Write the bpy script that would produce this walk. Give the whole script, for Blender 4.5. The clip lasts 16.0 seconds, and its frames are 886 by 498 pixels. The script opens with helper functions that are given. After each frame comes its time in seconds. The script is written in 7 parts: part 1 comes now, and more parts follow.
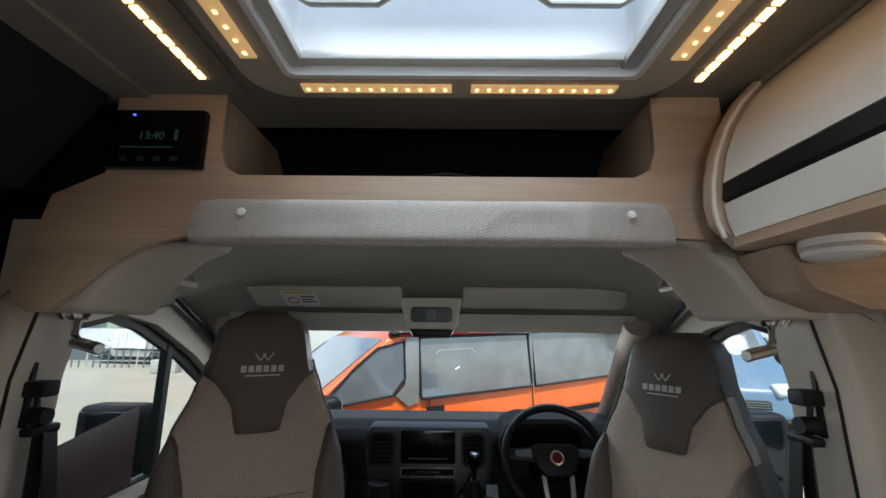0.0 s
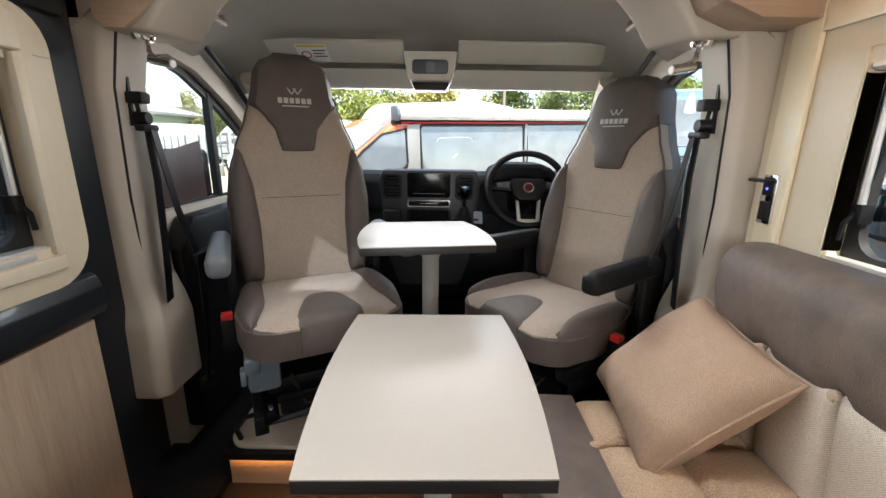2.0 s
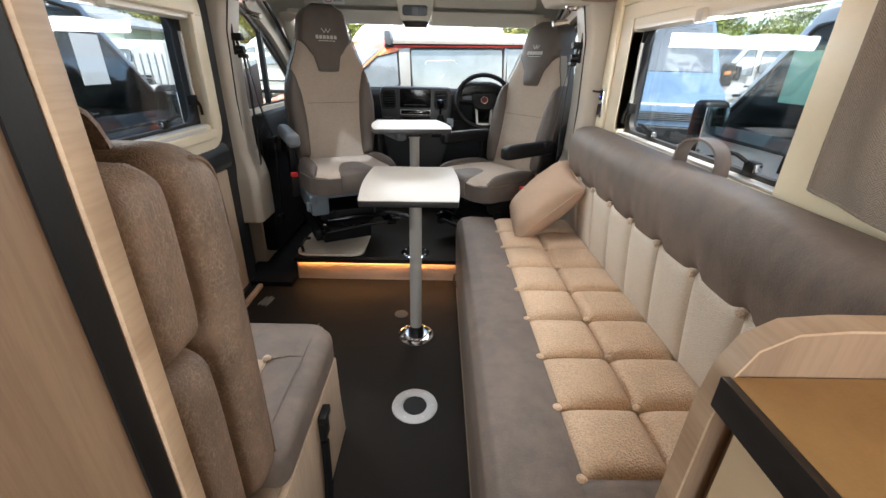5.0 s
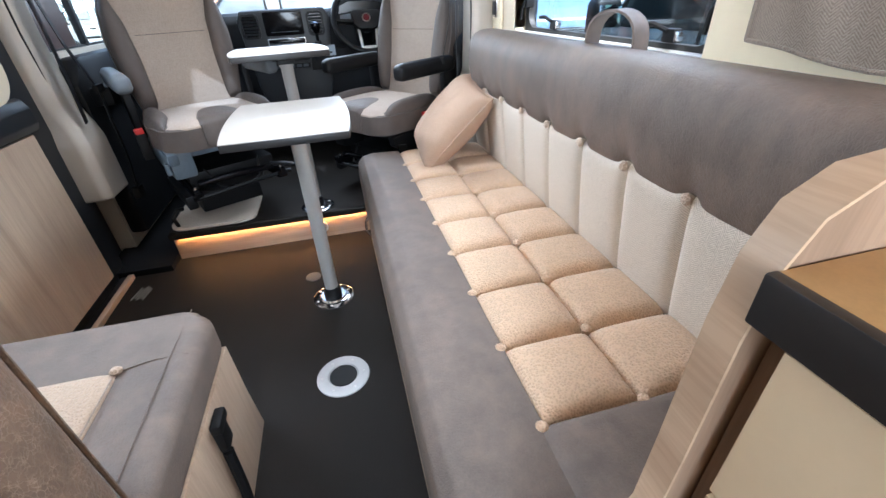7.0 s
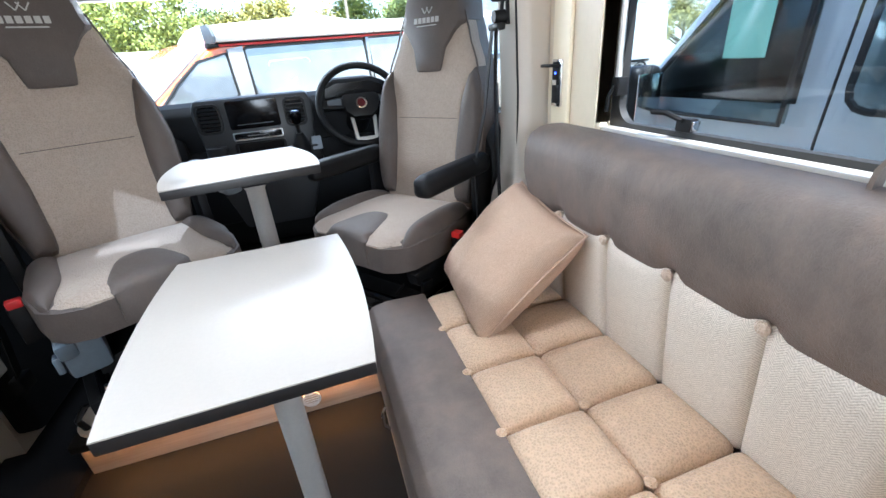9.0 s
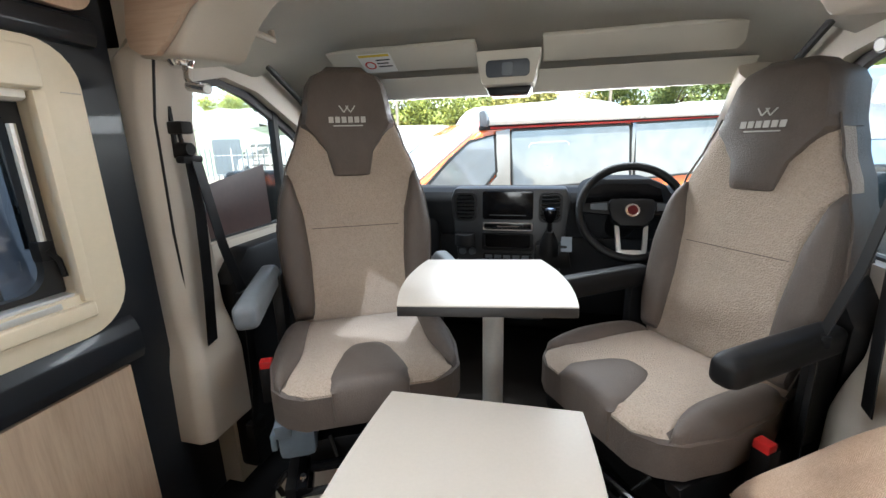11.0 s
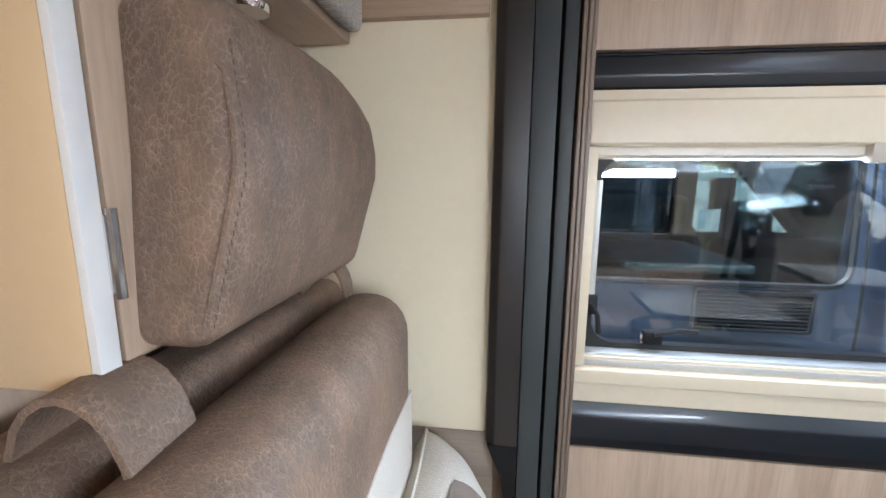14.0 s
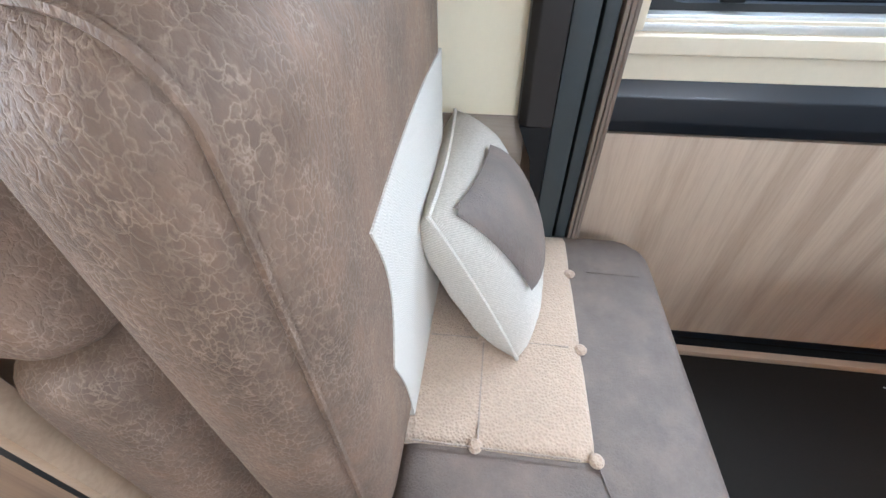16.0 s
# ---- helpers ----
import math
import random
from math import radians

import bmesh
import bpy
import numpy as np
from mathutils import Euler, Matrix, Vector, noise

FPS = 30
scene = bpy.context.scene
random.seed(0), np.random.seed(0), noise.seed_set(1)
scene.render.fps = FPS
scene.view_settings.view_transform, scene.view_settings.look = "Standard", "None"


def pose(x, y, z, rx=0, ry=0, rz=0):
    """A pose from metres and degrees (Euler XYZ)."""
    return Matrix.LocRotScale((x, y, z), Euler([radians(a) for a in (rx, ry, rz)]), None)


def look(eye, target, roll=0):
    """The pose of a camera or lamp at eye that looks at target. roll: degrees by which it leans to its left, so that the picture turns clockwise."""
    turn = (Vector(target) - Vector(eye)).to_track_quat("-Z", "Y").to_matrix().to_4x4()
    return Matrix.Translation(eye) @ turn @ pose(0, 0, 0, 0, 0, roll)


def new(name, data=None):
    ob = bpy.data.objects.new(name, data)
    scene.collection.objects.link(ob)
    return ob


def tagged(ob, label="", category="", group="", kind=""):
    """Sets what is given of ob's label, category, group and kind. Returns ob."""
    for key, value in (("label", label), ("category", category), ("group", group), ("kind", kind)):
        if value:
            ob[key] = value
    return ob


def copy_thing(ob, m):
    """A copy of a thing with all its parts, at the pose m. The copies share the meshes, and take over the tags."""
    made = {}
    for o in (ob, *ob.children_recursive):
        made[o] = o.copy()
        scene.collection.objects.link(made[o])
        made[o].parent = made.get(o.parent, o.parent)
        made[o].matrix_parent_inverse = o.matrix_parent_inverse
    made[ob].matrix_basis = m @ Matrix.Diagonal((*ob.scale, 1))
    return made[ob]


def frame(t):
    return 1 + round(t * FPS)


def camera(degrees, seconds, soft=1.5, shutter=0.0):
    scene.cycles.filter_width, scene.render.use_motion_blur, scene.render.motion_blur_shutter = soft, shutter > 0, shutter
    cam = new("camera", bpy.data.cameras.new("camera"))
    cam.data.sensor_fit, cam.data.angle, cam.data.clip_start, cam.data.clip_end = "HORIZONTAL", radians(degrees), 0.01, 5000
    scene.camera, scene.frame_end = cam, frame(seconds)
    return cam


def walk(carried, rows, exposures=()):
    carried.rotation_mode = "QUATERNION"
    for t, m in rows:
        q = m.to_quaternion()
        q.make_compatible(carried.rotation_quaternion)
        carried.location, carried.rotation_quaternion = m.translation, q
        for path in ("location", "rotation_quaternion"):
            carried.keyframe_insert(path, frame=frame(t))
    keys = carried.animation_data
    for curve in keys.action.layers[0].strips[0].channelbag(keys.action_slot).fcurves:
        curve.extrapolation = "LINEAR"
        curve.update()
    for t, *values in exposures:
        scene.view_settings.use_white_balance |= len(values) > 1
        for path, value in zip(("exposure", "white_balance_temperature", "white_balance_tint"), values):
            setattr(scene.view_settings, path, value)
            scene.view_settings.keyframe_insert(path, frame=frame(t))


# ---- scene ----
cam = camera(94.6, 16.0)
PATH = [
    (0, (0.052, 0.25, 1.411), (0.036, 2.211, 1.802), 0.6),
    (0.5, (0.055, 0.207, 1.325), (0.036, 2.204, 1.439), 0.6),
    (1, (0.059, 0.116, 1.255), (0.044, 2.109, 1.097), 0.5),
    (1.5, (0.064, 0.036, 1.192), (0.052, 2.001, 0.817), 0.5),
    (2, (0.072, -0.073, 1.165), (0.063, 1.862, 0.661), 0.8),
    (2.5, (0.079, -0.245, 1.196), (0.068, 1.653, 0.568), 0.7),
    (3, (0.109, -0.411, 1.201), (0.076, 1.471, 0.527), 0.6),
    (3.5, (0.131, -0.606, 1.219), (0.101, 1.255, 0.488), 0.7),
    (3.7, (0.131, -0.692, 1.241), (0.116, 1.156, 0.477), 1.3),
    (5.8, (0.169, -1.106, 1.105), (0.278, 0.683, 0.217), -0.0),
    (6, (0.169, -1.091, 1.084), (0.317, 0.677, 0.16), -0.5),
    (6.5, (0.178, -1.011, 1.058), (0.45, 0.7, 0.058), -1.5),
    (7, (0.214, -0.877, 1.051), (0.595, 0.782, 0.001), -2.9),
    (7.5, (0.233, -0.743, 1.06), (0.731, 0.876, -0.004), -3.8),
    (8, (0.244, -0.582, 1.063), (0.798, 1.041, 0.034), -4.8),
    (8.2, (0.241, -0.492, 1.066), (0.805, 1.146, 0.066), -5.2),
    (10.3, (0.158, 0.264, 1.224), (0.144, 2.182, 0.657), -2.4),
    (10.5, (0.165, 0.267, 1.219), (0.014, 2.19, 0.689), -2.3),
    (11, (0.14, 0.225, 1.218), (-0.333, 2.104, 0.723), -1.4),
    (11.5, (0.074, 0.135, 1.217), (-0.761, 1.885, 0.725), -1.0),
    (12, (0.032, -0.016, 1.21), (-1.239, 1.459, 0.755), -1.3),
    (12.5, (0.002, -0.166, 1.229), (-1.651, 0.878, 0.806), -1.7),
    (13, (-0.043, -0.271, 1.272), (-1.923, 0.303, 0.9), -1.4),
    (13.5, (-0.032, -0.296, 1.285), (-2.006, -0.211, 0.977), -1.3),
    (14, (-0.019, -0.312, 1.284), (-1.974, -0.556, 0.938), 0.4),
    (14.5, (-0.023, -0.329, 1.267), (-1.893, -0.775, 0.715), 3.0),
    (15, (-0.019, -0.353, 1.214), (-1.79, -0.828, 0.416), 4.3),
    (15.5, (-0.018, -0.358, 1.148), (-1.65, -0.753, 0.061), 3.6),
    (16, (-0.029, -0.364, 1.093), (-1.499, -0.564, -0.248), -0.8),
]
EXPOSURES = [(0, 0.35, 6100, 6), (0.5, 1.15, 6700, 9), (1.0, 1.35, 6600, 10), (1.5, 1.52, 6600, 10), (2.5, 1.56, 6800, 10), (3.5, 1.6, 7300, 10), (6, 1.95, 5900, 9), (6.5, 2.2, 5700, 9), (7.2, 2.38, 5600, 8), (8, 2.34, 5500, 8), (10.5, 1.85, 6200, 8), (12, 1.9, 6600, 10), (12.5, 2.1, 6300, 10), (13, 2.35, 6000, 9), (13.5, 2.45, 5900, 9), (14.5, 2.46, 5450, 8), (16, 2.42, 5450, 8)]
walk(cam, [(t, look(eye, target, roll)) for t, eye, target, roll in PATH], EXPOSURES)

# ---------------------------------------------------------------- light
SUN_WAY = Vector((0.18, -0.52, 1.0)).normalized()
world = bpy.data.worlds.new("sky")
scene.world = world
world.use_nodes = True
_sky = world.node_tree.nodes.new("ShaderNodeTexSky")
_sky.sky_type, _sky.sun_disc = "NISHITA", False
_sky.sun_elevation = math.asin(SUN_WAY.z)
_sky.sun_rotation = math.atan2(SUN_WAY.x, SUN_WAY.y)
_wt = world.node_tree
_puffs, _cover, _blend = _wt.nodes.new("ShaderNodeTexNoise"), _wt.nodes.new("ShaderNodeMapRange"), _wt.nodes.new("ShaderNodeMix")
_puffs.inputs["Scale"].default_value, _puffs.inputs["Detail"].default_value, _puffs.inputs["Roughness"].default_value = 3.2, 6.0, 0.55
_flat = _wt.nodes.new("ShaderNodeMapping")
_flat.inputs["Scale"].default_value = (0.8, 0.8, 2.6)
_wt.links.new(_wt.nodes.new("ShaderNodeTexCoord").outputs["Generated"], _flat.inputs["Vector"])
_wt.links.new(_flat.outputs["Vector"], _puffs.inputs["Vector"])
_cover.inputs[1].default_value, _cover.inputs[2].default_value, _cover.inputs[4].default_value = 0.44, 0.62, 0.75
_wt.links.new(_puffs.outputs["Fac"], _cover.inputs[0])
_blend.data_type = "RGBA"
_wt.links.new(_cover.outputs[0], _blend.inputs[0])
_wt.links.new(_sky.outputs[0], _blend.inputs[6])
_blend.inputs[7].default_value = (7.0, 7.1, 7.3, 1)
_wt.links.new(_blend.outputs[2], _wt.nodes["Background"].inputs[0])
world.node_tree.nodes["Background"].inputs[1].default_value = 0.15
sun = new("sun", bpy.data.lights.new("sun", "SUN"))
sun.data.energy, sun.data.angle, sun.data.color = 5.0, radians(0.5), (1.0, 0.95, 0.88)
sun.matrix_world = look(SUN_WAY * 20, (0, 0, 0))


def sky_lamp(name, place, target, wide, high, watts, colour=(0.93, 0.97, 1.0)):
    """An area lamp in an opening, for the sky's light."""
    lamp = new(name, bpy.data.lights.new(name, "AREA"))
    lamp.data.shape, lamp.data.size, lamp.data.size_y = "RECTANGLE", wide, high
    lamp.data.energy, lamp.data.color = watts, colour
    lamp.matrix_world = look(place, target)
    return lamp


sky_lamp("opening_fill", (0.08, 0.72, 2.04), (0.08, 0.72, 0), 0.6, 0.4, 1.9).data.spread = radians(140)
sky_lamp("opening_fill", (0.0, 2.04, 1.38), (0, 1.0, 1.0), 1.3, 0.12, 4)
sky_lamp("opening_fill", (-0.915, 0.38, 1.318), (0.6, 0.10, 0.40), 0.9, 0.05, 2.2).data.spread = radians(125)
sky_lamp("opening_fill", (0.985, 0.37, 1.318), (-0.84, -0.40, 0.95), 0.9, 0.05, 2.0).data.spread = radians(130)
# added fill from behind, in an assumed rear opening out of view
sky_lamp("opening_fill", (0.25, -2.3, 1.35), (-0.1, 0, 1.0), 0.8, 0.9, 10.5)

# ---------------------------------------------------------------- materials


def nodes_of(name, rough=0.6, metal=0.0):
    m = bpy.data.materials.new(name)
    m.use_nodes = True
    t = m.node_tree
    b = t.nodes["Principled BSDF"]
    b.inputs["Roughness"].default_value, b.inputs["Metallic"].default_value = rough, metal
    return m, t, b


def coords(t, scale=(1, 1, 1), turn=(0, 0, 0)):
    c, mp = t.nodes.new("ShaderNodeTexCoord"), t.nodes.new("ShaderNodeMapping")
    mp.inputs["Scale"].default_value, mp.inputs["Rotation"].default_value = scale, [radians(a) for a in turn]
    t.links.new(c.outputs["Object"], mp.inputs["Vector"])
    return mp.outputs["Vector"]


def fuzz(t, vec, scale, detail=3.0, rough=0.6):
    n = t.nodes.new("ShaderNodeTexNoise")
    n.inputs["Scale"].default_value, n.inputs["Detail"].default_value, n.inputs["Roughness"].default_value = scale, detail, rough
    t.links.new(vec, n.inputs["Vector"])
    return n.outputs["Fac"]


def ramp(t, fac, stops):
    r = t.nodes.new("ShaderNodeValToRGB")
    el = r.color_ramp.elements
    while len(el) < len(stops):
        el.new(0.5)
    for e, (p, c) in zip(el, stops):
        e.position, e.color = p, (*c, 1)
    t.links.new(fac, r.inputs["Fac"])
    return r.outputs["Color"]


def mix(t, a, b, fac, kind="MIX"):
    n = t.nodes.new("ShaderNodeMix")
    n.data_type, n.blend_type = "RGBA", kind
    for v, k in ((fac, 0), (a, 6), (b, 7)):
        if hasattr(v, "is_output"):
            t.links.new(v, n.inputs[k])
        else:
            n.inputs[k].default_value = v if k == 0 else (*v, 1)
    return n.outputs[2]


def relief(t, b, height, strength=0.3, dist=0.002):
    n = t.nodes.new("ShaderNodeBump")
    n.inputs["Strength"].default_value, n.inputs["Distance"].default_value = strength, dist
    t.links.new(height, n.inputs["Height"])
    t.links.new(n.outputs["Normal"], b.inputs["Normal"])


def shade(c, f):
    return tuple(min(1.0, v * f) for v in c)


def paint(name, colour, rough=0.5, metal=0.0, vary=0.12, big=3.0, fine=60.0, bump=0.08, coat=0.0, spec=0.5):
    """Plain paint, plastic, metal: mottled at two scales, with a little relief."""
    m, t, b = nodes_of(name, rough, metal)
    v = coords(t)
    f1, f2 = fuzz(t, v, big), fuzz(t, v, fine, 4)
    c = ramp(t, f1, [(0.3, shade(colour, 1 - vary)), (0.7, shade(colour, 1 + vary))])
    c = mix(t, c, ramp(t, f2, [(0.35, shade(colour, 1 - vary)), (0.65, shade(colour, 1 + vary))]), 0.35)
    t.links.new(c, b.inputs["Base Color"])
    mr = t.nodes.new("ShaderNodeMapRange")
    mr.inputs[3].default_value, mr.inputs[4].default_value = max(0.02, rough - 0.08), min(1, rough + 0.08)
    t.links.new(f1, mr.inputs[0])
    t.links.new(mr.outputs[0], b.inputs["Roughness"])
    b.inputs["Coat Weight"].default_value = coat
    b.inputs["Specular IOR Level"].default_value = spec
    b.inputs["Coat Roughness"].default_value = 0.05
    relief(t, b, f2, bump, 0.001)
    return m


def wood(name, light, dark, rough=0.45, along=(1, 1, 0.06), scale=45.0):
    """Printed wood with its grain along one axis."""
    m, t, b = nodes_of(name, rough)
    v = coords(t, along)
    f1, f2, f3 = fuzz(t, v, scale, 6, 0.7), fuzz(t, v, scale * 0.3, 2, 0.4), fuzz(t, v, scale * 4, 3)
    c = ramp(t, f1, [(0.32, dark), (0.62, light)])
    c = mix(t, c, ramp(t, f2, [(0.36, shade(dark, 1.0)), (0.48, shade(light, 0.93)), (0.64, shade(light, 1.1))]), 0.62)
    c = mix(t, c, ramp(t, f3, [(0.4, shade(dark, 0.85)), (0.55, light)]), 0.14)
    t.links.new(c, b.inputs["Base Color"])
    relief(t, b, f1, 0.12, 0.0008)
    return m


def leather(name, colour, worn, rough=0.5, crack=0.5, cloudy=0.3):
    """Soft hide with fine uneven creases, a few pale scuffs and cloudy wear."""
    m, t, b = nodes_of(name, rough)
    b.inputs["Specular IOR Level"].default_value = 0.35
    v = coords(t, (1.15, 1.15, 0.72))
    bent = v
    for scale, amount in ((22.0, 0.010), (120.0, 0.006)):
        warp = t.nodes.new("ShaderNodeTexNoise")
        warp.inputs["Scale"].default_value, warp.inputs["Detail"].default_value = scale, 3.0
        t.links.new(v, warp.inputs["Vector"])
        bent = mix(t, bent, warp.outputs["Color"], amount, "LINEAR_LIGHT")
    cells = []
    for scale in (145.0, 72.0, 420.0):
        vo = t.nodes.new("ShaderNodeTexVoronoi")
        vo.feature = "DISTANCE_TO_EDGE"
        vo.inputs["Scale"].default_value = scale
        t.links.new(bent, vo.inputs["Vector"])
        cells.append(vo.outputs["Distance"])
    cloud, patch, scuff = fuzz(t, v, 4.5, 5), fuzz(t, v, 15.0, 5, 0.7), fuzz(t, v, 34.0, 4, 0.7)
    warm = (colour[0] * (1 + 0.62 * cloudy), colour[1] * (1 + 0.50 * cloudy), colour[2] * (1 + 0.40 * cloudy))
    c = ramp(t, cloud, [(0.30, shade(colour, 1 - 0.5 * cloudy)), (0.5, colour), (0.68, warm)])
    c = mix(t, c, ramp(t, patch, [(0.32, shade(colour, 1 - 0.55 * cloudy)), (0.5, colour), (0.66, warm)]), 0.5)
    line = ramp(t, cells[0], [(0.0, (1, 1, 1)), (0.085, (0, 0, 0))])
    line = mix(t, line, ramp(t, cells[1], [(0.0, (1, 1, 1)), (0.045, (0, 0, 0))]), 0.3)
    gate = ramp(t, scuff, [(0.38, (crack * 0.08,) * 3), (0.55, (crack * 0.65,) * 3), (0.75, (crack, crack, crack))])
    c = mix(t, c, worn, mix(t, line, gate, 1.0, "MULTIPLY"))
    t.links.new(c, b.inputs["Base Color"])
    mr = t.nodes.new("ShaderNodeMapRange")
    mr.inputs[3].default_value, mr.inputs[4].default_value = max(0.2, rough - 0.12), min(1, rough + 0.14)
    t.links.new(patch, mr.inputs[0])
    t.links.new(mr.outputs[0], b.inputs["Roughness"])
    grain = mix(t, mix(t, ramp(t, cells[0], [(0.0, (0, 0, 0)), (0.25, (1, 1, 1))]), cells[2], 0.5), ramp(t, patch, [(0.3, (0, 0, 0)), (0.7, (1, 1, 1))]), 0.25)
    relief(t, b, grain, 0.6, 0.0017)
    return m


def cloth(name, colour, thread, pitch=260.0, rough=0.95):
    """A looped weave: fine speckle with soft cloudy wear."""
    m, t, b = nodes_of(name, rough)
    v = coords(t)
    vo = t.nodes.new("ShaderNodeTexVoronoi")
    vo.inputs["Scale"].default_value = pitch
    t.links.new(v, vo.inputs["Vector"])
    c = ramp(t, vo.outputs["Distance"], [(0.15, thread), (0.6, colour)])
    c = mix(t, c, ramp(t, fuzz(t, v, 90, 4), [(0.3, shade(colour, 0.8)), (0.7, shade(colour, 1.15))]), 0.45)
    c = mix(t, c, ramp(t, fuzz(t, v, 9, 3), [(0.3, shade(colour, 0.88)), (0.7, shade(colour, 1.08))]), 0.35)
    t.links.new(c, b.inputs["Base Color"])
    relief(t, b, vo.outputs["Distance"], 0.9, 0.0025)
    b.inputs["Sheen Weight"].default_value = 0.15
    return m


def herringbone(name, light, dark, band=0.012, stripe=0.0035, axes=(0, 2), rough=0.95):
    """Zigzag twill: stripes that turn at each band."""
    m, t, b = nodes_of(name, rough)
    sep = t.nodes.new("ShaderNodeSeparateXYZ")
    t.links.new(coords(t), sep.inputs[0])

    def op(kind, a, bb):
        n = t.nodes.new("ShaderNodeMath")
        n.operation = kind
        for k, val in ((0, a), (1, bb)):
            if hasattr(val, "is_output"):
                t.links.new(val, n.inputs[k])
            else:
                n.inputs[k].default_value = val
        return n.outputs[0]
    zig = op("PINGPONG", sep.outputs[axes[0]], band)
    f = op("FRACT", op("DIVIDE", op("ADD", sep.outputs[axes[1]], zig), stripe), 0.0)
    edge = op("PINGPONG", f, 0.5)
    v = coords(t)
    c = ramp(t, edge, [(0.12, dark), (0.34, light)])
    c = mix(t, c, ramp(t, fuzz(t, v, 300, 3), [(0.35, shade(dark, 0.9)), (0.65, shade(light, 1.05))]), 0.4)
    t.links.new(c, b.inputs["Base Color"])
    relief(t, b, edge, 0.4, 0.001)
    return m


def glass(name, tint=(0.9, 0.95, 0.95), gloss=0.9, least=0.035):
    m = bpy.data.materials.new(name)
    m.use_nodes = True
    t = m.node_tree
    t.nodes.clear()
    out, mx = t.nodes.new("ShaderNodeOutputMaterial"), t.nodes.new("ShaderNodeMixShader")
    tr, gl, lw = t.nodes.new("ShaderNodeBsdfTransparent"), t.nodes.new("ShaderNodeBsdfGlossy"), t.nodes.new("ShaderNodeLayerWeight")
    pw, ma = t.nodes.new("ShaderNodeMath"), t.nodes.new("ShaderNodeMath")
    pw.operation, pw.inputs[1].default_value = "POWER", 5.0
    ma.operation, ma.inputs[1].default_value, ma.inputs[2].default_value = "MULTIPLY_ADD", 0.85, least
    lw.inputs["Blend"].default_value = 0.5
    t.links.new(lw.outputs["Facing"], pw.inputs[0])
    t.links.new(pw.outputs[0], ma.inputs[0])
    tr.inputs[0].default_value, gl.inputs[0].default_value = (*tint, 1), (gloss, gloss, gloss, 1)
    gl.inputs["Roughness"].default_value = 0.02
    t.links.new(ma.outputs[0], mx.inputs[0])
    t.links.new(tr.outputs[0], mx.inputs[1])
    t.links.new(gl.outputs[0], mx.inputs[2])
    t.links.new(mx.outputs[0], out.inputs[0])
    return m


def milky(name, through_tint, glow):
    """Frosted acrylic: part clear, part light-scattering."""
    m = bpy.data.materials.new(name)
    m.use_nodes = True
    t = m.node_tree
    t.nodes.clear()
    out, mx = t.nodes.new("ShaderNodeOutputMaterial"), t.nodes.new("ShaderNodeMixShader")
    tr, tl = t.nodes.new("ShaderNodeBsdfTransparent"), t.nodes.new("ShaderNodeBsdfTranslucent")
    tr.inputs[0].default_value, tl.inputs[0].default_value = (*through_tint, 1), (*glow, 1)
    t.links.new(ramp(t, fuzz(t, coords(t), 4.0, 3), [(0.3, (0.28,) * 3), (0.7, (0.5,) * 3)]), mx.inputs[0])
    t.links.new(tr.outputs[0], mx.inputs[1])
    t.links.new(tl.outputs[0], mx.inputs[2])
    t.links.new(mx.outputs[0], out.inputs[0])
    return m


def lit(name, colour, strength, base=1.0):
    m, t, b = nodes_of(name, 0.4)
    b.inputs["Base Color"].default_value = (*shade(colour, base), 1)
    b.inputs["Emission Color"].default_value = (*colour, 1)
    b.inputs["Emission Strength"].default_value = strength
    return m


WOOD_V = wood("light_oak_upright", (0.50, 0.38, 0.275), (0.36, 0.26, 0.18))
WOOD_H = wood("light_oak_across", (0.46, 0.34, 0.25), (0.33, 0.23, 0.16), along=(0.06, 1, 1))
WOOD_Y = wood("light_oak_lengthwise", (0.46, 0.33, 0.22), (0.33, 0.22, 0.14), along=(1, 0.06, 1))
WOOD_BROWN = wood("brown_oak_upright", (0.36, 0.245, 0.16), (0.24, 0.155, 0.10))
CREAM_DRAWER = paint("cream_drawer_laminate", (0.62, 0.50, 0.33), 0.35, vary=0.03, bump=0.02)
CREAM = paint("cream_laminate", (0.83, 0.73, 0.53), 0.35, vary=0.03, bump=0.02)
CREAM_MOULD = paint("cream_moulding", (0.69, 0.60, 0.445), 0.4, vary=0.04)
IVORY = paint("ivory_panel", (0.72, 0.67, 0.58), 0.35, vary=0.03)
GREIGE = paint("greige_trim_plastic", (0.47, 0.42, 0.35), 0.5, vary=0.05, fine=300, bump=0.15)
LINER = paint("headliner_felt", (0.56, 0.53, 0.46), 0.9, vary=0.06, fine=400, bump=0.25)
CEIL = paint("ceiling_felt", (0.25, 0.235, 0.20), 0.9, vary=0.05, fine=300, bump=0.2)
STEEL_DARK = paint("dark_grey_body_paint", (0.009, 0.0115, 0.0155), 0.38, vary=0.1, coat=0.15)
BLACK = paint("black_plastic", (0.0045, 0.0045, 0.005), 0.5, vary=0.2, fine=250, bump=0.15, spec=0.3)
BLACK_SOFT = paint("black_carpet", (0.006, 0.006, 0.0065), 0.95, vary=0.3, fine=400, bump=0.5, spec=0.15)
RUBBER = paint("black_rubber", (0.010, 0.010, 0.010), 0.6)
VINYL = paint("dark_vinyl_floor", (0.012, 0.0095, 0.0075), 0.6, vary=0.2, big=5, fine=180, bump=0.1, spec=0.16)
CHROME = paint("chrome", (0.75, 0.75, 0.76), 0.12, 1.0, vary=0.03, bump=0.01)
